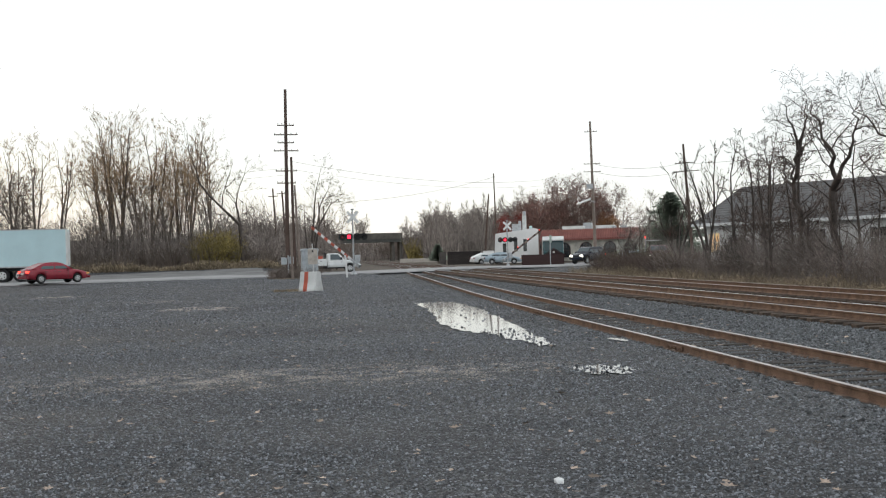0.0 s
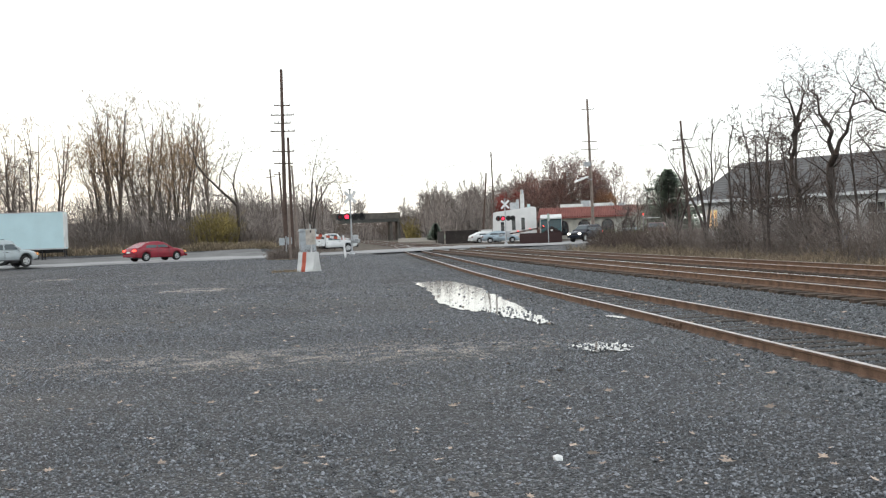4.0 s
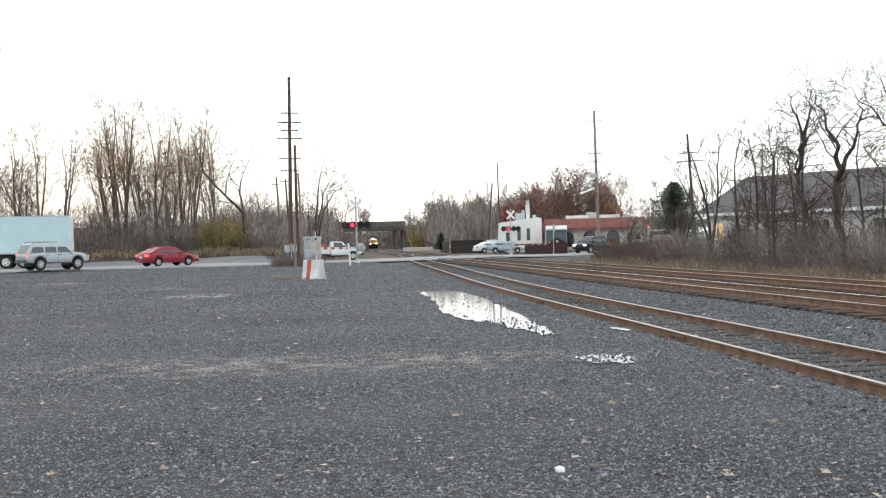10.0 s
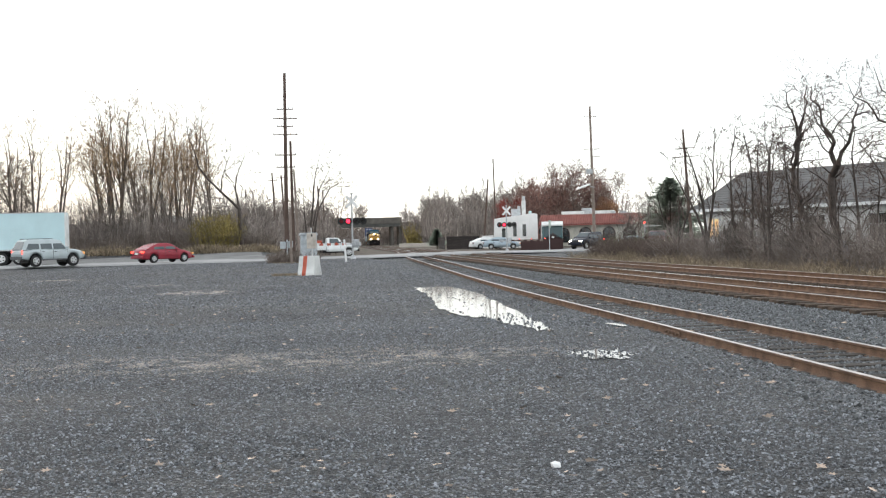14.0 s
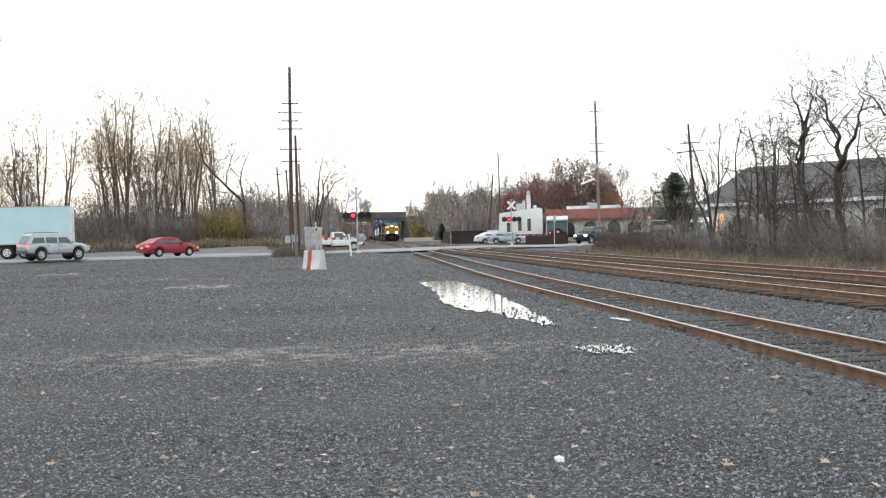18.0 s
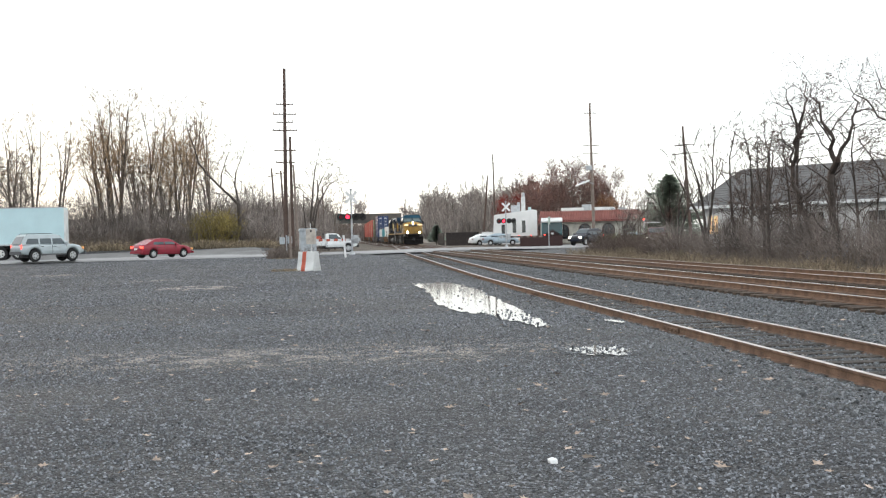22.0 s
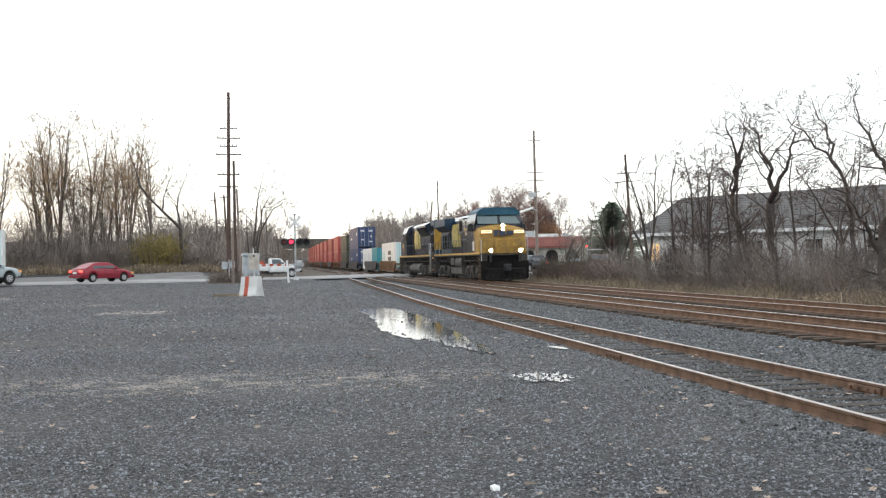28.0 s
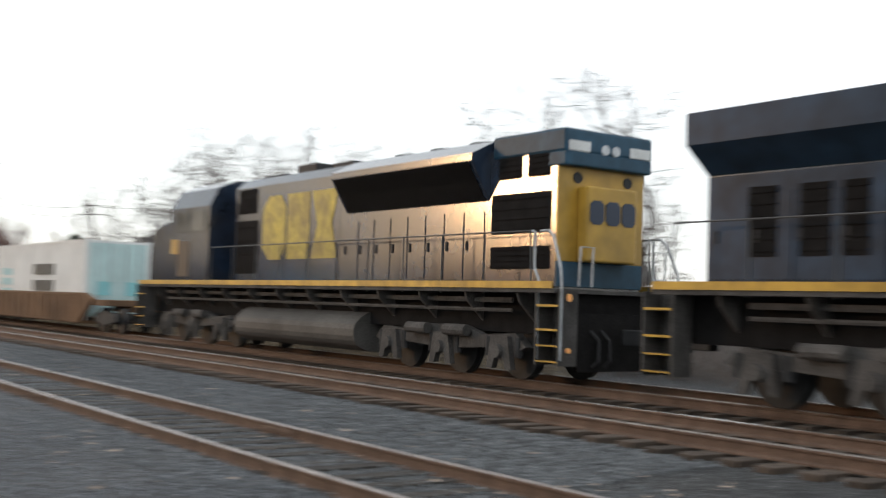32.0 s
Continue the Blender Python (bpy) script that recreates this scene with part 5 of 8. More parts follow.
def car_shell(car, paint, top, width, sill, wheels, r, roof_pts, roof_half):
    """A rounded lower body, drawn from nose to tail, with wheel arches and dark wells; and the cabin over it."""
    x0, x1, arch = top[0][0], top[-1][0], r * 1.2
    xs = {x0 + (x1 - x0) * k / 44 for k in range(45)}
    for wx in wheels:
        xs |= {wx + arch * math.cos(math.pi * k / 12) * 0.999 for k in range(13)} | {wx - arch * 1.01, wx + arch * 1.01}
    bm = B()
    rings = []
    for x in sorted(xs):
        if not x0 <= x <= x1:
            continue
        low, zt, w = along(sill, x), along(top, x), along(width, x)
        for wx in wheels:
            if abs(x - wx) < arch:
                low = max(low, r + math.sqrt(arch ** 2 - (x - wx) ** 2))
        h = zt - low
        half = [(w * 0.93, low), (w * 0.99, low + 0.10 * h), (w, low + 0.42 * h), (w * 0.985, low + 0.70 * h), (w * 0.955, low + 0.88 * h), (w * 0.87, zt)]
        ring = half + [(0.0, zt + 0.02)] + [(-y, z) for y, z in half[::-1]]
        rings.append([bm.verts.new((x, y, z)) for y, z in ring])
    for a, b in zip(rings, rings[1:]):
        for k in range(len(a)):
            bm.faces.new((a[k], a[(k + 1) % len(a)], b[(k + 1) % len(a)], b[k]))
    bm.faces.new(rings[0])
    bm.faces.new(rings[-1][::-1])
    bmesh.ops.recalc_face_normals(bm, faces=bm.faces)
    body = shade_smooth(part("body", bm, paint, car))
    for wx in wheels:
        bm = B()
        box(bm, wx - arch * 0.9, wx + arch * 0.9, -along(width, wx) * 0.62, along(width, wx) * 0.62, r * 0.7, r + arch * 0.96)
        part("wheel_well", bm, "black", body, "dark wheel well")
    bm = B()
    prism(bm, roof_pts, "y", -1, 1)
    peak, foot = max(p[1] for p in roof_pts), min(p[1] for p in roof_pts)
    for v in bm.verts:
        u = (v.co.z - foot) / (peak - foot)
        v.co.y *= roof_half[0] * (1 - u) + roof_half[1] * u
    bmesh.ops.bevel(bm, geom=list(bm.edges), offset=0.025, segments=1, affect="EDGES")
    cabin = part("cabin", bm, paint, car)
    return body, cabin


def seams(car, xs, half, z0, z1):
    """Door gaps as thin dark lines on both flanks."""
    for x in xs:
        for s in (-1, 1):
            bm = B()
            box(bm, x - 0.009, x + 0.009, min(s * (half - 0.03), s * (half + 0.003)), max(s * (half - 0.03), s * (half + 0.003)), z0, z1)
            part("door_seam", bm, "black", car)


def pane(cabin, pts, y, thick=0.02):
    bm = B()
    prism(bm, pts, "y", y, y + (thick if y > 0 else -thick))
    return part("side_window", bm, "car_glass", cabin)


def sloped_glass(cabin, x0, z0, x1, z1, h0, h1, name="windshield"):
    """A slanting pane from (x0, z0) to (x1, z1), half widths h0 and h1, set just proud of the cabin."""
    d = Vector((z1 - z0, 0, x0 - x1)).normalized() * 0.012
    if (x0 > 0) != (d.x > 0):
        d = -d
    bm = B()
    vs = [bm.verts.new(Vector(p) + d) for p in ((x0, -h0, z0), (x0, h0, z0), (x1, h1, z1), (x1, -h1, z1))]
    bm.faces.new(vs)
    bmesh.ops.recalc_face_normals(bm, faces=bm.faces)
    bmesh.ops.solidify(bm, geom=list(bm.faces), thickness=0.01)
    return part(name, bm, "car_glass", cabin)


def lamps(car, x, half, z, mat, name, w=0.32, h=0.14, depth=0.06):
    for s in (-1, 1):
        bm = B()
        box(bm, x - depth, x + depth, min(s * half, s * (half - w)), max(s * half, s * (half - w)), z - h / 2, z + h / 2, 0.02)
        part(name, bm, mat, car)


def sedan(name, paint, label, m, group="", lit=True):
    car = thing(name, label, "car", m, group)
    r, wh = 0.31, (-1.32, 1.32)
    top = [(-2.28, 0.70), (-2.22, 0.90), (-2.05, 1.00), (-1.6, 1.01), (0.9, 0.96), (1.45, 0.89), (1.9, 0.78), (2.15, 0.66), (2.28, 0.52)]
    width = [(-2.28, 0.62), (-2.15, 0.76), (-1.6, 0.87), (0.0, 0.88), (1.4, 0.87), (1.95, 0.78), (2.28, 0.55)]
    sill = [(-2.28, 0.40), (-1.9, 0.27), (1.9, 0.25), (2.28, 0.34)]
    roof = [(1.05, 0.94), (0.30, 1.38), (-0.10, 1.45), (-0.75, 1.44), (-1.20, 1.33), (-1.95, 0.99)]
    body, cabin = car_shell(car, paint, top, width, sill, wh, r, roof, (0.80, 0.60))
    seams(car, (0.62, -0.34, -1.02), 0.872, 0.34, 0.92)
    sloped_glass(cabin, 0.93, 0.97, 0.30, 1.34, 0.72, 0.58)
    sloped_glass(cabin, -1.80, 1.01, -1.18, 1.30, 0.70, 0.56, "rear_window")
    for s in (-1, 1):
        for pts in (((0.72, 0.99), (0.20, 1.31), (-0.28, 1.34), (-0.28, 0.99)), ((-0.36, 0.99), (-0.36, 1.34), (-0.85, 1.33), (-1.22, 1.15), (-1.30, 0.99))):
            w = pane(cabin, pts, s * 0.775)
            for v in w.data.vertices:
                v.co.y -= s * 0.20 * (v.co.z - 0.99) / 0.43
        bm = B()
        box(bm, 0.52, 0.70, min(s * 0.84, s * 0.98), max(s * 0.84, s * 0.98), 0.94, 1.06, 0.02)
        part("mirror", bm, paint, car)
        for x in (-0.1, -1.0):
            bm = B()
            box(bm, x, x + 0.16, min(s * 0.86, s * 0.885), max(s * 0.86, s * 0.885), 0.78, 0.81)
            part("door_handle", bm, "dark_metal", car)
        for x in wh:
            road_wheel(car, x, s * 0.74, r)
    lamps(car, -2.20, 0.78, 0.80, "tail_red" if lit else "red_dim", "tail_light")
    lamps(car, 2.16, 0.76, 0.64, "lamp_amber", "headlight")
    bm = B()
    box(bm, -2.30, -2.18, -0.75, 0.75, 0.34, 0.52, 0.03)
    box(bm, 2.18, 2.31, -0.75, 0.75, 0.30, 0.46, 0.03)
    part("bumper", bm, paint, car)
    bm = B()
    box(bm, -2.30, -2.285, -0.2, 0.2, 0.62, 0.74)
    part("plate", bm, "white_dirty", car)
    return car


def suv(name, paint, label, m, group="", rack=True, lights="lamp_amber", clad="car_grey_clad"):
    car = thing(name, label, "car", m, group)
    r, wh = 0.41, (-1.40, 1.45)
    top = [(-2.46, 0.98), (-2.40, 1.12), (-2.2, 1.14), (0.95, 1.16), (1.6, 1.12), (2.05, 1.03), (2.3, 0.90), (2.45, 0.74)]
    width = [(-2.46, 0.80), (-2.3, 0.88), (-1.4, 0.94), (0.0, 0.92), (1.45, 0.95), (2.0, 0.88), (2.45, 0.70)]
    sill = [(-2.46, 0.55), (-1.9, 0.46), (1.9, 0.46), (2.45, 0.55)]
    roof = [(1.25, 1.10), (0.50, 1.72), (0.15, 1.80), (-1.75, 1.80), (-2.02, 1.74), (-2.42, 1.10)]
    body, cabin = car_shell(car, paint, top, width, sill, wh, r, roof, (0.87, 0.68))
    seams(car, (0.98, -0.10, -1.06), 0.925, 0.52, 1.10)
    sloped_glass(cabin, 1.15, 1.14, 0.53, 1.70, 0.78, 0.66)
    sloped_glass(cabin, -2.40, 1.16, -2.08, 1.66, 0.72, 0.62, "rear_window")
    for s in (-1, 1):
        for pts in (((0.92, 1.16), (0.50, 1.66), (-0.05, 1.68), (-0.05, 1.16)), ((-0.15, 1.16), (-0.15, 1.68), (-1.0, 1.68), (-1.0, 1.16)), ((-1.12, 1.16), (-1.12, 1.68), (-1.80, 1.66), (-2.10, 1.16))):
            w = pane(cabin, pts, s * 0.85)
            for v in w.data.vertices:
                v.co.y -= s * 0.19 * (v.co.z - 1.16) / 0.6
        bm = B()
        box(bm, -0.9, 0.95, min(s * 0.90, s * 0.94), max(s * 0.90, s * 0.94), 0.44, 0.52, 0.01)
        part("side_cladding", bm, clad, car)
        bm = B()
        box(bm, 0.78, 1.0, min(s * 0.92, s * 1.10), max(s * 0.92, s * 1.10), 1.12, 1.30, 0.03)
        part("mirror", bm, paint, car)
        for x in (0.0, -0.95):
            bm = B()
            box(bm, x, x + 0.18, min(s * 0.91, s * 0.945), max(s * 0.91, s * 0.945), 0.98, 1.02)
            part("door_handle", bm, "dark_metal", car)
        for x in wh:
            road_wheel(car, x, s * 0.80, r, 0.25)
        if rack:
            bm = B()
            bar(bm, [(0.1, s * 0.60, 1.75), (0.0, s * 0.60, 1.84), (-1.8, s * 0.60, 1.84), (-1.9, s * 0.60, 1.75)], 0.02)
            part("roof_rail", bm, "dark_metal", car)
    lamps(car, -2.40, 0.86, 0.98, "tail_red", "tail_light", 0.14, 0.26, 0.03)
    lamps(car, 2.33, 0.84, 0.86, lights, "headlight", 0.34, 0.18)
    bm = B()
    box(bm, -2.52, -2.40, -0.85, 0.85, 0.48, 0.70, 0.03)
    part("rear_bumper", bm, clad, car)
    bm = B()
    box(bm, 2.40, 2.52, -0.85, 0.85, 0.46, 0.68, 0.03)
    part("front_bumper", bm, clad, car)
    bm = B()
    for k in range(4):
        box(bm, 2.42, 2.47, -0.46, 0.46, 0.76 + 0.06 * k, 0.79 + 0.06 * k)
    part("grille_bar", bm, "dark_metal", car)
    # short and tall in its proportions
    for ob in car.children_recursive:
        for v in ob.data.vertices:
            v.co.x *= 0.945
            if not ob.name.startswith(("wheel", "hub")):
                v.co.z *= 1.045
    return car


def pickup(m):
    car = thing("pickup_truck", "white single-cab work pickup with tool boxes, parked by the tracks", "truck", m)
    r, wh = 0.38, (-1.65, 1.75)
    top = [(-0.25, 1.10), (1.15, 1.10), (1.9, 1.06), (2.35, 0.98), (2.6, 0.80)]
    width = [(-0.25, 0.93), (1.75, 0.94), (2.3, 0.88), (2.6, 0.74)]
    sill = [(-0.25, 0.48), (2.2, 0.48), (2.6, 0.56)]
    roof = [(1.30, 1.08), (0.85, 1.66), (0.65, 1.72), (-0.10, 1.72), (-0.22, 1.64), (-0.25, 1.08)]
    body, cabin = car_shell(car, "car_white", top, width, sill, (1.75,), r, roof, (0.86, 0.70))
    sloped_glass(cabin, 1.28, 1.12, 0.88, 1.64, 0.80, 0.68)
    seams(car, (1.02, -0.12), 0.925, 0.54, 1.06)
    for s in (-1, 1):
        w = pane(cabin, ((1.02, 1.14), (0.74, 1.62), (0.02, 1.64), (0.02, 1.14)), s * 0.84)
        for v in w.data.vertices:
            v.co.y -= s * 0.15 * (v.co.z - 1.14) / 0.6
        for x in wh:
            road_wheel(car, x, s * 0.80, r, 0.25)
        for k, (x0, x1, z0) in enumerate(((-2.75, -2.12, 0.62), (-2.10, -1.20, 0.86), (-1.18, -0.32, 0.62))):
            bm = B()
            box(bm, x0, x1, min(s * 0.62, s * 0.97), max(s * 0.62, s * 0.97), z0, 1.24, 0.02)
            tb = part("tool_box", bm, "car_white", car, "white side tool box")
            bm = B()
            box(bm, x0 + 0.28, x0 + 0.40, min(s * 0.965, s * 0.985), max(s * 0.965, s * 0.985), 1.02, 1.06)
            part("latch", bm, "dark_metal", tb)
        bm = B()
        box(bm, 0.9, 1.05, min(s * 0.92, s * 1.14), max(s * 0.92, s * 1.14), 1.14, 1.36, 0.02)
        part("mirror", bm, "black", car)
    bm = B()
    box(bm, -2.78, -0.30, -0.62, 0.62, 0.62, 0.80, 0.02)
    part("bed", bm, "car_grey_clad", car)
    bm = B()
    box(bm, -2.6, 2.2, -0.35, 0.35, 0.36, 0.60)
    part("chassis", bm, "dark_metal", car)
    bm = B()
    bar(bm, [(-0.4, -0.7, 1.2), (-0.4, -0.7, 1.74), (-0.4, 0.7, 1.74), (-0.4, 0.7, 1.2)], 0.03)
    part("headache_rack", bm, "dark_metal", car)
    lamps(car, 2.50, 0.82, 0.86, "white_dirty", "headlight", 0.26, 0.18)
    bm = B()
    box(bm, 2.54, 2.70, -0.90, 0.90, 0.46, 0.66, 0.03)
    part("bumper", bm, "black", car)
    bm = B()
    for k in range(4):
        box(bm, 2.56, 2.62, -0.5, 0.5, 0.70 + 0.05 * k, 0.725 + 0.05 * k)
    part("grille_bar", bm, "dark_metal", car)
    for x, z, mat in ((-0.9, 1.24, "red_paint"), (-1.5, 1.24, "grey_box")):
        bm = B()
        box(bm, x - 0.22, x + 0.22, -0.9, -0.66, z, z + 0.26, 0.03)
        part("load", bm, mat, car, "tool case on the side box")
    return car


def box_trailer(m):
    """A parked highway trailer seen along its side; local x runs forward, 0 at its rear."""
    tr = thing("box_trailer", "long pale white box trailer standing on the road", "trailer", m)
    Lt, h = 14.6, 1.28
    bm = B()
    box(bm, 0, Lt, -h, h, 1.15, 4.05, 0.02)
    part("body", bm, "trailer_side", tr)
    for z, w in ((1.12, 0.10), (4.02, 0.07)):
        for s in (-1, 1):
            bm = B()
            box(bm, -0.02, Lt + 0.02, min(s * (h - 0.05), s * (h + 0.025)), max(s * (h - 0.05), s * (h + 0.025)), z, z + w)
            part("side_rail", bm, "galv", tr)
    for s in (-1, 1):
        for x in (0.0, Lt):
            bm = B()
            box(bm, x - 0.06, x + 0.06, min(s * (h - 0.05), s * (h + 0.02)), max(s * (h - 0.05), s * (h + 0.02)), 1.15, 4.05)
            part("corner_post", bm, "white_dirty", tr)
        bm = B()
        box(bm, -0.03, 0.0, min(s * 0.02, s * 1.2), max(s * 0.02, s * 1.2), 1.25, 3.95)
        part("rear_door", bm, "white_dirty", tr)
    bm = B()
    box(bm, 0.2, Lt - 0.4, -0.55, 0.55, 0.85, 1.14)
    part("chassis", bm, "dark_metal", tr)
    bm = B()
    box(bm, 0.02, 0.10, -1.1, 1.1, 0.52, 0.62)
    box(bm, 0.02, 0.10, -0.7, -0.6, 0.6, 1.15)
    box(bm, 0.02, 0.10, 0.6, 0.7, 0.6, 1.15)
    part("rear_guard", bm, "dark_metal", tr)
    for x in (3.5, 4.8):
        for s in (-1, 1):
            road_wheel(tr, x, s * 1.06, 0.51, 0.5, "white_dirty")
    for s in (-1, 1):
        bm = B()
        box(bm, 1.7, 1.74, min(s * 0.7, s * 1.28), max(s * 0.7, s * 1.28), 0.3, 1.1)
        part("mud_flap", bm, "rubber", tr)
        bm = B()
        cyl(bm, (10.8, s * 0.7, 0.32), (10.8, s * 0.7, 1.1), 0.07, n=8)
        part("landing_leg", bm, "dark_metal", tr)
    return tr


def delivery_truck(m):
    """A snub-nosed truck that shows its front; local x runs forward, 0 at its front."""
    t = thing("delivery_truck", "pale grey delivery truck with a wide teal windscreen, facing the crossing", "truck", m)
    bm = B()
    box(bm, -6.0, -0.9, -1.2, 1.2, 0.75, 2.75, 0.06)
    part("cargo_body", bm, "white_dirty", t)
    bm = B()
    prism(bm, [(-0.95, 0.6), (0.0, 0.6), (0.05, 1.2), (-0.25, 2.55), (-0.95, 2.6)], "y", -1.15, 1.15, 0.05)
    cab = part("cab", bm, "truck_teal", t, "dark teal cab")
    bm = B()
    prism(bm, [(0.04, 1.38), (0.06, 1.38), (-0.20, 2.36), (-0.22, 2.36)], "y", -1.0, 1.0)
    part("windscreen", bm, "teal_glass", cab, "wide teal windscreen")
    bm = B()
    prism(bm, [(-1.3, 2.55), (0.02, 2.45), (0.05, 2.62), (-0.5, 3.0), (-1.3, 3.0)], "y", -1.2, 1.2, 0.04)
    part("roof_fairing", bm, "white_dirty", t, "pale roof fairing")
    bm = B()
    for k in range(5):
        box(bm, 0.02, 0.07, -0.7, 0.7, 0.70 + 0.09 * k, 0.74 + 0.09 * k)
    part("grille_bar", bm, "dark_metal", cab)
    bm = B()
    box(bm, 0.0, 0.16, -1.15, 1.15, 0.42, 0.64, 0.03)
    part("bumper", bm, "galv", t)
    for s in (-1, 1):
        bm = B()
        box(bm, 0.02, 0.08, s * 0.9 - 0.14, s * 0.9 + 0.14, 0.80, 0.98, 0.02)
        part("headlight", bm, "white_dirty", cab)
        bm = B()
        bar(bm, [(-0.2, s * 1.15, 2.2), (0.05, s * 1.45, 2.2), (0.05, s * 1.45, 1.6)], 0.025)
        box(bm, 0.0, 0.06, s * 1.45 - 0.10, s * 1.45 + 0.10, 1.62, 2.12, 0.02)
        part("mirror", bm, "dark_metal", t)
        for x in (-0.9, -4.6):
            road_wheel(t, x, s * 0.98, 0.42, 0.3)
    bm = B()
    box(bm, -5.8, -0.1, -0.5, 0.5, 0.45, 0.76)
    part("chassis", bm, "dark_metal", t)
    return t


def lamp_post(m):
    """A slim post with a short white arm and a lit red lamp."""
    t = thing("signal_post", "slim grey post with white arm and lit red lamp", "signal", m)
    bm = B()
    cyl(bm, (0, 0, -0.1), (0, 0, 2.7), 0.06, n=8)
    part("post", bm, "galv", t)
    bm = B()
    box(bm, 0.0, 1.5, -0.02, 0.02, 2.28, 2.34)
    part("arm", bm, "white_paint", t)
    bm = B()
    cyl(bm, (0, -0.06, 2.62), (0, -0.12, 2.62), 0.075, n=14)
    part("lamp", bm, "tail_red", t, "lit red lamp")


MOVERS = []
ROAD_Z = 0.43
red_car = sedan("red_sedan", "car_red", "dark red sedan waiting on the road, brake lights lit", pose(-11.4, 86.2, ROAD_Z, 0, 0, 42))
MOVERS.append((red_car, [(t, pose(-11.35 - a * 0.80, 86.2 - a * 0.60 + (0.03 * a) ** 2 * 6, ROAD_Z, 0, 0, 42 - 0.5 * a)) for t, a in ((0, 8.6), (0.5, 7.15), (1, 5.9), (1.5, 4.7), (2, 3.6), (2.5, 2.6), (3, 1.8), (3.5, 1.1), (4.2, 0.4), (5, 0.05), (5.5, 0), (12, 0), (22, 0), (32, 0))]))
silver_suv = suv("silver_suv", "car_silver", "silver-green sport utility vehicle waiting behind the red sedan", pose(-18.4, 80.9, ROAD_Z, 0, 0, 38))
MOVERS.append((silver_suv, [(t, pose(-18.4 - a * 0.84, 80.9 - a * 0.54, ROAD_Z, 0, 0, 38 - 0.4 * a)) for t, a in ((0, 34), (1, 24.5), (2, 16), (3, 8.2), (3.5, 5.4), (4, 3.2), (4.5, 1.6), (5, 0.6), (5.5, 0.1), (6, 0), (12, 0), (22, 0), (32, 0))]))
pickup(pose(1.15, 102.6, 0.31, 0, 0, 4))
box_trailer(pose(-19.7, 93.0, ROAD_Z, 0, 0, 187))
suv("dark_suv", "car_navy", "dark navy sport utility vehicle waiting at the crossing, headlights lit", pose(30.3, 124.6, 0.19, 0, 0, 222), rack=False, lights="lamp_car", clad="car_navy")
sedan("pale_sedan", "car_pale", "pale blue sedan parked behind the crossing signal", pose(22.2, 134.0, 0.3, 0, 0, -8), lit=False)
sedan("white_sedan", "car_white", "white sedan parked by the white building", pose(21.2, 138.5, 0.3, 0, 0, 12), lit=False)
delivery_truck(pose(30.3, 143.0, 0.2, 0, 0, -101) @ Matrix.Scale(1.14, 4))
lamp_post(pose(29.7, 100.0, 0.1, 0, 0, -15))
sedan("pale_sedan", "car_pale", "pale grey-blue sedan half hidden by the brush", pose(30.6, 106.0, 0.1, 0, 0, 10), lit=False)
suv("dark_suv", "car_maroon", "dark red vehicle with lit headlights, half hidden by brush", pose(32.0, 103.5, 0.1, 0, 0, -112), rack=False, lights="lamp_car", clad="car_navy")


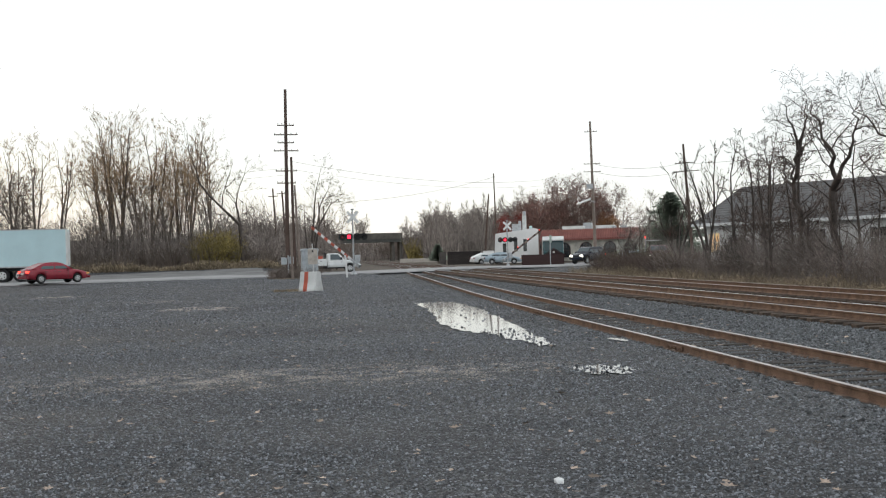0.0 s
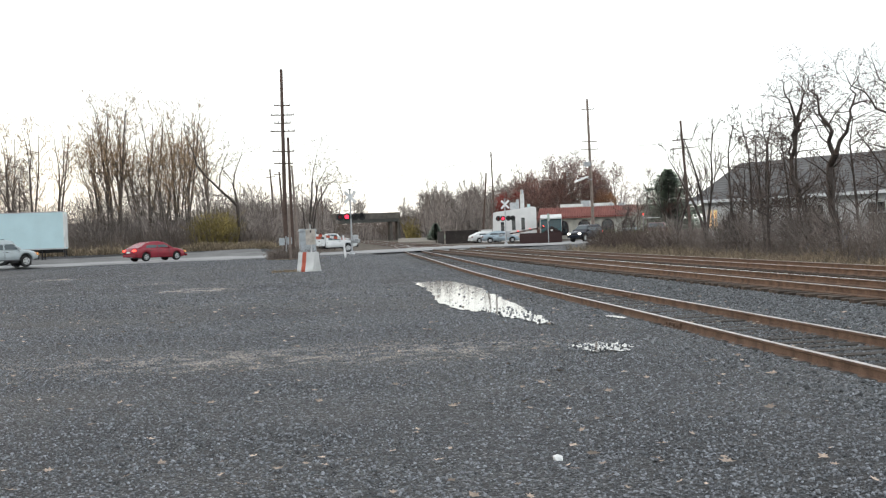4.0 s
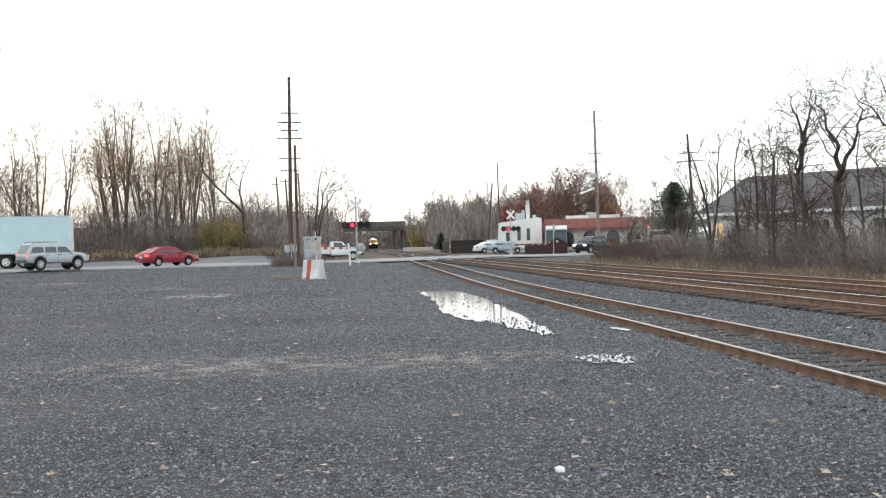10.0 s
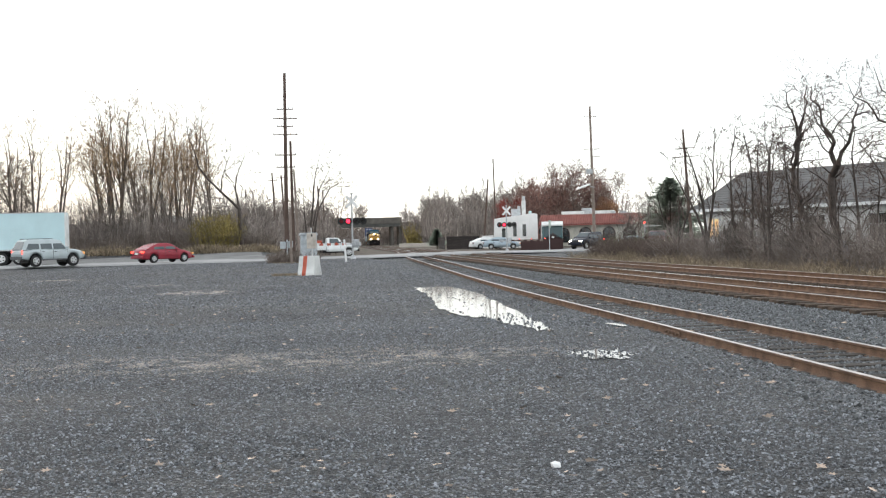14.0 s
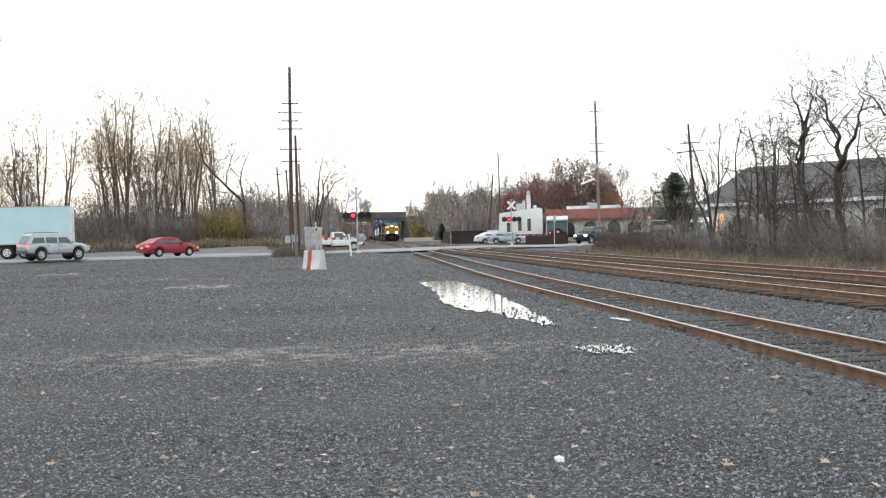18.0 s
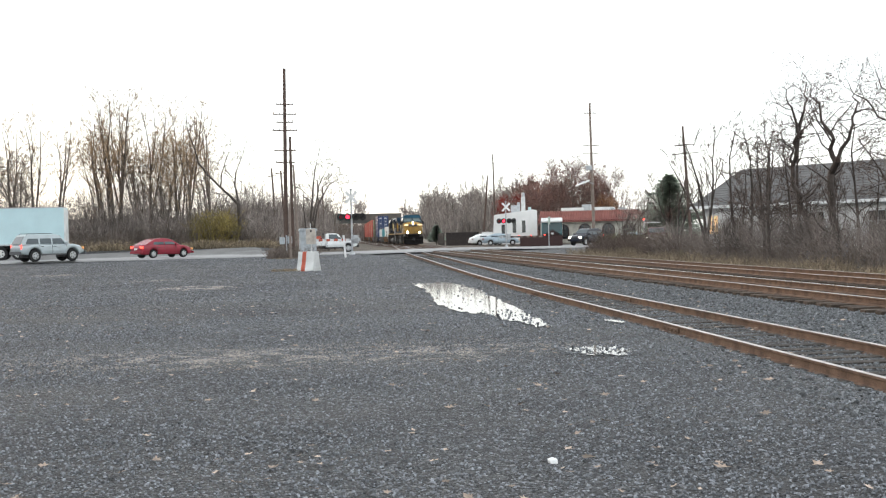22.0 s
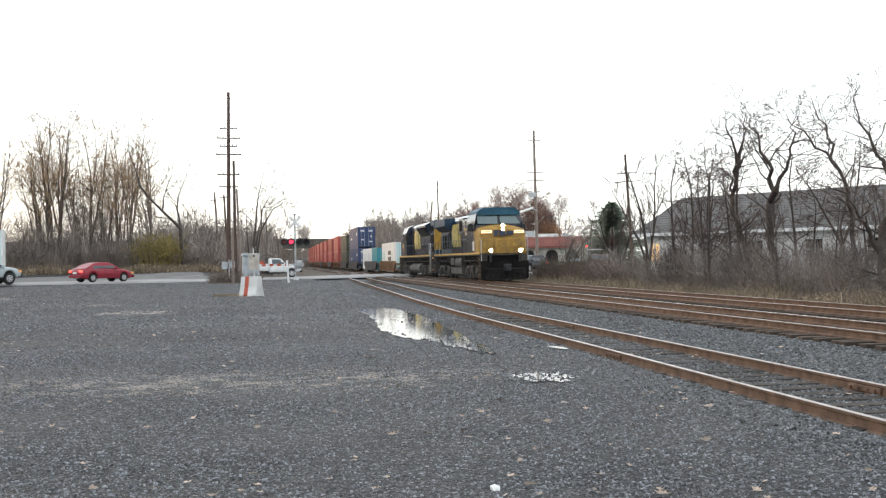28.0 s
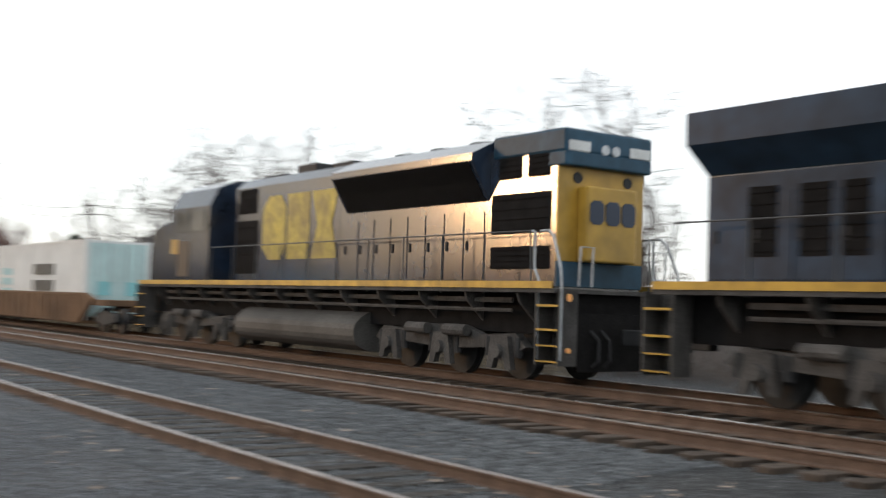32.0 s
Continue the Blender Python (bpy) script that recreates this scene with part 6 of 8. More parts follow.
# ---- crossing signals, poles, signs ----
def crossing_signal(m, label, arm_len=8.0, flip=1):
    """A mast with crossbuck, flashing lamps, bell, gate motor. The gate arm is returned so that it can be keyed."""
    sg = thing("crossing_signal", label, "railroad signal", m, "crossing signals")
    bm = B()
    cyl(bm, (0, 0, 0), (0, 0, 5.0), 0.075, 0.065, 12)
    part("mast", bm, "galv", sg)
    bm = B()
    cyl(bm, (0, 0, -0.1), (0, 0, 0.25), 0.30, 0.14, 12)
    part("base", bm, "galv", sg)
    for a in (1, -1):
        bm = B()
        box(bm, -0.62, 0.62, -0.012, 0.012, -0.11, 0.11)
        bmesh.ops.rotate(bm, verts=bm.verts, matrix=Matrix.Rotation(radians(45 * a), 3, "Y"))
        bmesh.ops.translate(bm, verts=bm.verts, vec=(0, -0.09 - 0.014 * a, 4.45))
        part("crossbuck_blade", bm, "white_paint", sg, "white reflective blade")
    bm = B()
    box(bm, -0.95, 0.95, -0.04, 0.04, 2.88, 2.96)
    part("lamp_arm", bm, "galv", sg)
    for x, lit in ((-0.85, 0), (-0.32, 1), (0.32, 2), (0.85, 2)):
        bm = B()
        cyl(bm, (x, -0.12, 2.92), (x, -0.15, 2.92), 0.29, n=20)
        disc = part("lamp_backing", bm, "black", sg)
        bm = B()
        cyl(bm, (x, -0.10, 2.92), (x, 0.10, 2.92), 0.16, n=16)
        part("lamp_housing", bm, "black", disc)
        bm = B()
        cyl(bm, (x, -0.15, 2.92), (x, -0.20, 2.92), 0.155, 0.12, 16)
        part("lamp_lens", bm, "red_lens" if lit == 1 else "red_dim" if lit == 0 else "black", disc, "lit red lens" if lit == 1 else "")
        bm = B()
        for k in range(7):
            a0, a1 = math.pi * k / 7, math.pi * (k + 1) / 7
            vs = [bm.verts.new(p) for p in ((x + 0.19 * math.cos(a0), -0.15, 2.92 + 0.19 * math.sin(a0)), (x + 0.19 * math.cos(a1), -0.15, 2.92 + 0.19 * math.sin(a1)),
                                            (x + 0.19 * math.cos(a1), -0.42, 2.90 + 0.19 * math.sin(a1)), (x + 0.19 * math.cos(a0), -0.42, 2.90 + 0.19 * math.sin(a0)))]
            bm.faces.new(vs)
        bmesh.ops.solidify(bm, geom=list(bm.faces), thickness=0.01)
        part("lamp_hood", bm, "black", disc)
    bm = B()
    cyl(bm, (0, 0, 5.0), (0, 0, 5.10), 0.10, 0.16, 12)
    part("bell", bm, "galv", sg)
    bm = B()
    box(bm, 0.08, 0.50, -0.20, 0.20, 0.85, 1.50, 0.03)
    part("gate_motor", bm, "galv", sg, "grey gate mechanism box")
    return sg


def gate_arm(parent_pose, length, paints=("white_paint", "red_paint"), lamp="red_dim"):
    """The striped arm, pivoting at the mast; local x runs along the arm."""
    g = thing("gate_arm", "red and white striped crossing gate arm with red lamps", "crossing gate", parent_pose, "crossing gates")
    n = 12
    for i in range(n):
        bm = B()
        x0, x1 = length * i / n, length * (i + 1) / n
        box(bm, x0, x1, -0.03, 0.03, -0.09, 0.09)
        part("stripe", bm, paints[i % 2], g)
    bm = B()
    box(bm, -0.9, 0.0, -0.05, 0.05, -0.06, 0.06)
    box(bm, -1.05, -0.7, -0.12, 0.12, -0.14, 0.14, 0.02)
    part("counterweight", bm, "galv", g)
    for k in (0.3, 0.62, 0.97):
        bm = B()
        cyl(bm, (length * k, -0.03, 0.14), (length * k, 0.03, 0.14), 0.05, n=12)
        part("arm_lamp", bm, lamp, g, "small red lamp")
    return g


SIG_L = (2.85, 88.2, 0.31)
SIG_R = (21.0, 123.4, 0.17)
crossing_signal(pose(*SIG_L, 0, 0, 4), "galvanised crossing signal with white crossbuck and lit red lamps")
crossing_signal(pose(*SIG_R, 0, 0, 8), "galvanised crossing signal mast across the tracks, red lamps lit")
arm_l = gate_arm(pose(*SIG_L), 5.1)
arm_r = gate_arm(pose(*SIG_R), 5.1, ("pole_light", "fence_brown"), "tail_red")
DROP = ((0, 31.5), (0.5, 29), (1, 25.5), (1.5, 21.5), (2, 18.5), (2.5, 15.5), (3, 12.6), (3.5, 9.8), (4.2, 6), (5, 2), (5.6, 0), (16, 0), (32, 0))


def arm_pose(at, turn, up, side):
    x, y, z = at
    q = Matrix.Rotation(radians(turn), 4, "Z") @ Matrix.Rotation(radians(-up), 4, "Y")
    off = Matrix.Rotation(radians(turn), 4, "Z") @ Vector((0.0, side, 0))
    return Matrix.Translation((x + off.x, y + off.y, z + 1.15)) @ q


MOVERS.append((arm_l, [(t, arm_pose(SIG_L, 134, a, 0.25)) for t, a in DROP]))
MOVERS.append((arm_r, [(t, arm_pose(SIG_R, -46, a, 0.25)) for t, a in DROP]))


def utility_pole(m, height, r, arms, label, mat="pole_wood", caps=True, lean=0):
    """arms: (height, half length) of each crossarm; each carries insulators."""
    p = thing("utility_pole", label, "pole", m @ pose(0, 0, 0, 0, lean, 0), "utility poles")
    bm = B()
    cyl(bm, (0, 0, -0.4), (0, 0, height), r, r * 0.62, 12)
    part("shaft", bm, mat, p)
    for z, w in arms:
        bm = B()
        box(bm, -w, w, -0.15, -0.07, z - 0.04, z + 0.04, 0.01)
        arm = part("crossarm", bm, mat, p)
        for x in (-w * 0.92, -w * 0.45, w * 0.45, w * 0.92):
            bm = B()
            cyl(bm, (x, -0.11, z + 0.04), (x, -0.11, z + 0.15), 0.025, 0.035, 8)
            part("insulator", bm, "galv", arm)
    return p


pole_a = utility_pole(pose(-2.15, 85.0, 0.3), 14.0, 0.17, [(11.3, 0.62), (10.6, 0.88), (10.0, 0.62), (9.4, 0.92), (7.9, 0.8), (7.0, 0.7)], "tall dark wooden utility pole with many crossarms", lean=0.6)
utility_pole(pose(-1.62, 84.6, 0.3), 8.9, 0.14, [], "plain dark wooden pole beside the tall one", lean=-0.4)
utility_pole(pose(-1.22, 84.3, 0.3), 6.8, 0.11, [], "slim weathered light pole", "pole_light", lean=-2.2)
utility_pole(pose(-4.2, 128, 0.3), 9.3, 0.14, [(8.4, 0.5)], "distant leaning wooden pole", lean=-3)
utility_pole(pose(-3.2, 128, 0.3), 9.0, 0.15, [(8.7, 0.6)], "distant leaning wooden pole with a short crossarm", lean=-3)
utility_pole(pose(0.6, 150, 0.3), 8.8, 0.13, [], "thin distant wooden pole", lean=-1)
utility_pole(pose(1.3, 158, 0.3), 8.6, 0.13, [], "thin distant wooden pole", lean=-1)
pole_b = utility_pole(pose(31.9, 127.3, 0.3), 16.2, 0.20, [(15.0, 0.75), (11.3, 0.95), (10.4, 1.0)], "tall pale wooden utility pole with two wide crossarms", "pole_light", lean=-0.8)
utility_pole(pose(35.4, 103.7, 0.3), 11.2, 0.16, [(9.4, 1.0), (8.6, 1.3)], "leaning dark wooden utility pole with two crossarms", lean=-3.4)
utility_pole(pose(26.2, 163, 0.3), 13.0, 0.14, [], "thin distant wooden pole behind the white building", lean=-1)
utility_pole(pose(24.3, 163, 0.3), 10.0, 0.17, [], "distant leaning wooden pole behind the white building", lean=5)
# a lamp and a box on the pale pole
lamp = thing("street_lamp", "street lamp with a wide pale shade on a bracket", "street lamp", pose(31.9, 127.3, 7.2))
bm = B()
bar(bm, [(0, -0.2, 0.0), (-0.9, -0.6, 0.25), (-1.6, -0.9, 0.25)], 0.04)
part("bracket", bm, "galv", lamp)
bm = B()
prism(bm, [(-2.2, -0.30), (-0.7, 0.25), (-0.7, 0.42), (-2.2, -0.12)], "y", -1.4, -0.4, 0.02)
part("shade", bm, "white_paint", lamp, "wide pale shade")
box_t = thing("pole_transformer", "grey box mounted on the pale utility pole", "transformer", pose(31.9, 127.3, 9.0))
bm = B()
box(bm, -0.95, -0.15, -0.35, 0.1, -0.25, 0.3, 0.03)
part("box", bm, "galv", box_t)


def wire(a, b, sag, r=0.016, seg=14):
    bm = B()
    a, b = Vector(a), Vector(b)
    pts = []
    for i in range(seg + 1):
        u = i / seg
        p = a.lerp(b, u)
        p.z -= sag * 4 * u * (1 - u)
        pts.append(p)
    bar(bm, pts, r, 4)
    return tagged(part("overhead_wire", bm, "black"), "thin sagging overhead wire", "cable", "overhead wires")


wire((-2.1, 84.9, 9.0), (31.9, 127.2, 10.6), 1.4, 0.012)
wire((-2.1, 84.9, 8.4), (31.9, 127.2, 9.8), 1.2, 0.010)
wire((-2.1, 84.9, 8.4), (-60, 96, 8.0), 0.8, 0.010)
wire((-2.1, 84.9, 7.9), (-60, 96, 7.4), 0.8, 0.010)
wire((31.9, 127.2, 11.6), (35.3, 103.8, 9.8), 0.6, 0.016)
wire((31.9, 127.2, 10.7), (35.3, 103.8, 9.0), 0.6, 0.016)
wire((35.3, 103.8, 9.6), (44, 40, 9.0), 0.9, 0.016)
wire((0.6, 150, 8.9), (26.2, 163, 12.8), 0.8, 0.02)


def build_bungalow():
    b = thing("signal_bungalow", "grey steel relay cabinet beside the crossing", "cabinet", pose(-0.5, 78.6, 0.28, 0, 0, 6) @ Matrix.Scale(0.88, 4))
    bm = B()
    box(bm, -0.62, 0.62, -0.55, 0.55, 0.15, 2.15, 0.02)
    part("body", bm, "grey_box", b)
    bm = B()
    prism(bm, [(-0.72, 2.13), (0.72, 2.13), (0.60, 2.32), (-0.60, 2.32)], "y", -0.66, 0.66, 0.01)
    part("roof", bm, "grey_box", b)
    bm = B()
    box(bm, -0.45, 0.45, -0.58, -0.55, 0.35, 2.0, 0.01)
    d = part("door", bm, "grey_box", b)
    bm = B()
    box(bm, -0.22, 0.22, -0.59, -0.58, 1.85, 2.0)
    part("label_plate", bm, "white_dirty", d)
    bm = B()
    box(bm, -0.7, 0.7, -0.6, 0.6, -0.1, 0.15, 0.02)
    part("plinth", bm, "concrete", b)
    m = thing("meter_box", "small grey meter boxes on a short post", "meter box", pose(-2.0, 80.5, 0.3))
    bm = B()
    cyl(bm, (0, 0, 0), (0, 0, 1.6), 0.05, n=8)
    part("post", bm, "galv", m)
    for x, z, w in ((-0.35, 0.95, 0.28), (0.18, 1.0, 0.22)):
        bm = B()
        box(bm, x - w / 2, x + w / 2 + 0.1, -0.14, 0.1, z, z + 0.5, 0.02)
        part("box", bm, "grey_box", m)


build_bungalow()


def build_barrier():
    b = thing("concrete_barrier", "short white concrete barrier with a red painted stripe", "barrier", pose(-0.30, 50.2, 0.20, 0, 0, -32))
    prof = [(-0.34, 0.0), (0.34, 0.0), (0.33, 0.10), (0.24, 0.40), (0.16, 0.86), (-0.16, 0.86), (-0.24, 0.40), (-0.33, 0.10)]
    seg = ((-0.42, -0.20, "white_dirty"), (-0.20, 0.0, "red_paint"), (0.0, 0.42, "white_dirty"))
    for a, c, mat in seg:
        bm = B()
        prism(bm, prof, "x", a, c, 0.0)
        part("red_stripe" if mat == "red_paint" else "block", bm, mat, b)
    s = thing("road_sign", "pale sign board seen from behind on a thin post", "sign", pose(-0.15, 52.0, 0.22, 0, 0, 4))
    bm = B()
    cyl(bm, (0, 0, 0), (-0.05, 0, 2.1), 0.025, n=8)
    part("post", bm, "white_dirty", s)
    bm = B()
    box(bm, -0.26, 0.18, -0.03, -0.01, 1.15, 1.85, 0.01)
    part("board", bm, "concrete", s)
    bm = B()
    box(bm, -0.07, 0.0, -0.045, -0.03, 1.7, 1.8)
    part("mount", bm, "dark_metal", s)
    for x, y, z, lean, h in ((2.0, 76.0, 0.3, -4, 1.5), (-1.6, 74.5, 0.3, 0, 3.6)):
        p = thing("marker_post", "slim white marker post leaning in the gravel" if h < 2 else "slim bare wooden stake by the cabinet", "post", pose(x, y, z, 0, lean, 0))
        bm = B()
        box(bm, -0.07, 0.07, -0.03, 0.03, -0.2, h, 0.01)
        part("post", bm, "white_paint" if h < 2 else "pole_light", p)


build_barrier()


def build_lot_sign():
    s = thing("road_sign", "pale green sign board on a post by the crossing", "sign", pose(25.5, 122.0, 0.15, 0, 0, 60))
    bm = B()
    cyl(bm, (0, 0, -0.1), (0, 0, 3.3), 0.05, n=8)
    part("post", bm, "galv", s)
    bm = B()
    box(bm, -0.36, 0.36, -0.075, -0.05, 2.45, 3.3, 0.01)
    part("board", bm, "sign_green", s)


build_lot_sign()


# ---- buildings and the overpass ----
M["roof_red"] = material("red_tile_roof", (0.22, 0.080, 0.065), 0.85, 0, 0.25, 0.8, 20, 0.2)
M["stucco"] = material("rough_cream_stucco", (0.58, 0.56, 0.50), 0.9, 0, 0.35, 0.9, 12, 0.4)
M["stucco_white"] = material("white_stucco", (0.80, 0.80, 0.79), 0.85, 0, 0.1, 0.6, 12, 0.1)
M["roof_grey"] = material("grey_asphalt_shingle", (0.115, 0.112, 0.112), 0.9, 0, 0.3, 0.9, 18, 0.3)
M["siding"] = material("pale_siding", (0.84, 0.84, 0.83), 0.8, 0, 0.2, 0.5, 12, 0.1)


def wall_with_openings(bm, x0, x1, z0, z1, holes, y0, y1):
    """A wall from x0 to x1 with real rectangular openings (a, b, c, d)."""
    xs = sorted({x0, x1, *[h[0] for h in holes], *[h[1] for h in holes]})
    zs = sorted({z0, z1, *[h[2] for h in holes], *[h[3] for h in holes]})
    for a, b in zip(xs, xs[1:]):
        for c, d in zip(zs, zs[1:]):
            mx, mz = (a + b) / 2, (c + d) / 2
            if not any(h[0] < mx < h[1] and h[2] < mz < h[3] for h in holes):
                box(bm, a, b, y0, y1, c, d)
    return bm


def arch_window(parent, x, z, w, h):
    """A round-topped window, set back, with a pale surround."""
    pts = [(x - w / 2, z), (x + w / 2, z), (x + w / 2, z + h - w / 2)]
    pts += [(x + w / 2 * math.cos(a), z + h - w / 2 + w / 2 * math.sin(a)) for a in (0.4, 0.8, 1.2, 1.57, 1.95, 2.35, 2.75)] + [(x - w / 2, z + h - w / 2)]
    bm = B()
    prism(bm, pts, "y", -0.05, 0.02)
    wd = part("window", bm, "glass", parent, "dark arched window")
    big = [(x + (px - x) * 1.16, z + (pz - z) * 1.08 - 0.05) for px, pz in pts]
    bm = B()
    prism(bm, big, "y", -0.03, 0.02)
    part("surround", bm, "fence_brown", wd)
    bm = B()
    box(bm, x - 0.03, x + 0.03, -0.07, -0.05, z, z + h)
    box(bm, x - w / 2, x + w / 2, -0.07, -0.05, z + h * 0.45, z + h * 0.45 + 0.06)
    part("glazing_bar", bm, "fence_brown", wd)


def build_restaurant():
    b = thing("restaurant", "low stucco building with a red tile roof and arched windows", "building", pose(31.2, 152.5, 0.3, 0, 0, -20))
    Lb, h = 18.5, 2.95
    bm = B()
    box(bm, -0.5, Lb, 0.02, 9, 0, h)
    part("wall", bm, "stucco", b)
    for x in (2.6, 5.6, 8.8, 11.6, 14.4):
        arch_window(b, x, 0.55, 1.5, 1.9)
    bm = B()
    prism(bm, [(-0.8, h - 0.15), (-0.7, h + 0.05), (1.6, h + 1.35), (1.7, h + 1.2)], "x", -0.7, Lb + 0.2)
    roof = part("roof", bm, "roof_red", b, "sloping red tile roof edge")
    for i in range(60):
        bm = B()
        x = -0.6 + i * (Lb + 0.7) / 60
        cyl(bm, (x, -0.78, h + 0.02), (x, 1.62, h + 1.38), 0.10, n=6)
        part("roof_tile", bm, "roof_red", roof)
    bm = B()
    box(bm, -0.5, Lb, 1.6, 9, h, h + 1.25)
    part("parapet", bm, "stucco", b)
    for x, w, z in ((2.0, 3.2, 0.6), (6.6, 2.6, 0.6), (10.0, 0.9, 0.5), (4.9, 1.2, 1.0)):
        bm = B()
        box(bm, x, x + w, 3.0, 5.0, h + 1.2, h + 1.25 + z, 0.03)
        part("roof_unit", bm, "white_dirty" if w > 2 else "galv", b, "pale rooftop unit")
    bm = B()
    cyl(bm, (9.2, 2.6, h + 1.2), (9.2, 2.6, h + 1.7), 0.35, n=10)
    part("roof_vent", bm, "galv", b)


build_restaurant()


def build_shed():
    b = thing("garden_shed", "small dark red-brown shed with a gabled roof", "shed", pose(27.3, 128.6, 0.1, 0, 0, -12))
    bm = B()
    box(bm, -1.15, 1.15, -0.9, 0.9, 0.0, 1.15)
    prism(bm, [(-1.15, 1.15), (1.15, 1.15), (0.0, 1.85)], "y", -0.9, 0.9)
    part("wall", bm, "fence_brown", b)
    for s in (-1, 1):
        bm = B()
        prism(bm, [(s * 1.40, 1.02), (0.0, 1.90), (0.0, 1.98), (s * 1.42, 1.09)], "y", -1.05, 1.05)
        part("roof", bm, "fence_brown", b)
    bm = B()
    box(bm, -0.45, 0.45, -0.93, -0.90, 0.05, 1.25)
    part("door", bm, "fence_dark", b)
    bm = B()
    box(bm, -0.14, 0.14, -0.94, -0.90, 1.38, 1.60)
    part("vent", bm, "white_dirty", b, "pale gable vent")


build_shed()


def build_white_building():
    b = thing("white_building", "small white stucco building with a stepped roofline", "building", pose(23.6, 149.3, 0.3, 0, 0, -9) @ Matrix.Diagonal((0.78, 0.9, 1, 1)))
    steps_ = ((0.0, 2.6, 3.7), (2.6, 5.5, 4.3), (5.5, 7.6, 4.5))
    bm = B()
    holes = [(1.5, 2.1, 1.4, 2.6), (3.4, 4.0, 1.5, 3.1), (5.0, 5.6, 1.5, 3.1)]
    prism(bm, [(0, 0), (7.6, 0), (7.6, 4.4), (6.9, 4.55), (4.0, 4.25), (1.0, 4.0), (0.25, 3.9), (0.1, 2.0)], "y", 0, 8)
    part("wall", bm, "stucco_white", b)
    for a, c, z0, z1 in holes:
        bm = B()
        box(bm, a, c, -0.03, 0.02, z0, z1)
        w = part("window", bm, "glass", b)
        bm = B()
        box(bm, a - 0.08, a, -0.05, 0.02, z0 - 0.08, z1 + 0.08)
        box(bm, c, c + 0.08, -0.05, 0.02, z0 - 0.08, z1 + 0.08)
        part("window_frame", bm, "white_paint", w)
    bm = B()
    box(bm, -1.9, 0.0, 0.4, 3.0, 0, 1.7)
    part("side_shed", bm, "stucco_white", b)
    for x, w, z, m in ((3.2, 1.2, 0.9, "galv"), (5.0, 0.7, 2.0, "white_dirty"), (4.3, 0.5, 1.3, "galv"), (6.2, 0.5, 0.6, "box_aqua")):
        bm = B()
        box(bm, x, x + w, 2.0, 3.0, 4.0, 4.3 + z, 0.02)
        part("roof_duct", bm, m, b, "rooftop duct")
    bm = B()
    cyl(bm, (5.35, 2.5, 6.3), (5.35, 2.5, 6.9), 0.28, n=10)
    part("roof_vent", bm, "galv", b)


build_white_building()


def build_house():
    """The long low house with a hipped grey roof behind the trees."""
    ang = 118.0
    b = thing("long_house", "long low pale house with a hipped grey shingle roof", "house", pose(25.9, 73.4, 0.45, 0, 0, ang - 180))
    Lh, d, h = 34.0, 8.6, 2.75
    bm = B()
    holes = [(0.4, 1.3, 0.9, 2.1), (4.6, 5.6, 1.0, 2.1), (8.4, 9.6, 0.9, 2.1), (12.6, 13.8, 0.9, 2.1), (16.6, 18.4, 0.8, 2.1), (21.5, 22.7, 0.9, 2.1), (26, 27.4, 0.9, 2.1)]
    wall_with_openings(bm, 0, Lh, 0, h, holes, 0, 0.2)
    wall_with_openings(bm, 0, Lh, 0, h, [], d - 0.2, d)
    box(bm, 0, 0.2, 0.2, d - 0.2, 0, h)
    box(bm, Lh - 0.2, Lh, 0.2, d - 0.2, 0, h)
    part("wall", bm, "siding", b)
    for i, (a, c, z0, z1) in enumerate(holes):
        bm = B()
        box(bm, a, c, 0.10, 0.14, z0, z1)
        w = part("window", bm, "window_glow" if i == 0 else "glass", b, "warmly lit window" if i == 0 else "dark window")
        for q in ((a - 0.1, a, z0 - 0.1, z1 + 0.1), (c, c + 0.1, z0 - 0.1, z1 + 0.1), (a, c, z1, z1 + 0.1), (a, c, z0 - 0.1, z0), ((a + c) / 2 - 0.03, (a + c) / 2 + 0.03, z0, z1), (a, c, (z0 + z1) / 2 - 0.025, (z0 + z1) / 2 + 0.025)):
            bm = B()
            box(bm, q[0], q[1], -0.03, 0.10, q[2], q[3])
            part("window_frame", bm, "white_paint", w)
    bm = B()
    e, rh, inset = 0.6, 2.55, -0.35
    vs = [bm.verts.new(p) for p in ((-e, -e, h), (Lh + e, -e, h), (Lh + e, d + e, h), (-e, d + e, h), (inset, d / 2, h + rh), (Lh - inset, d / 2, h + rh))]
    for f in ((0, 1, 5, 4), (1, 2, 5), (2, 3, 4, 5), (3, 0, 4), (3, 2, 1, 0)):
        bm.faces.new([vs[i] for i in f])
    roof = part("roof", bm, "roof_grey", b, "hipped grey shingle roof")
    for k in range(1, 15):
        # courses of shingles as slight steps up the front slope
        u = k / 15
        y0, z0 = -e + (d / 2 + e) * u, h + rh * u
        xl, xr = -e + (inset + e) * u, Lh + e - (inset + e) * u
        bm = B()
        prism(bm, [(y0, z0 + 0.03), (y0 + 0.31, z0 + 0.03 + 0.155), (y0 + 0.31, z0 + 0.12), (y0, z0 - 0.01)], "x", xl, xr)
        part("shingle_course", bm, "roof_grey", roof)
    bm = B()
    box(bm, -e - 0.02, Lh + e, -e - 0.04, -e + 0.02, h - 0.17, h + 0.02)
    box(bm, -e - 0.04, -e + 0.02, -e, d + e, h - 0.17, h + 0.02)
    part("fascia", bm, "white_paint", b, "white eave board")


build_house()


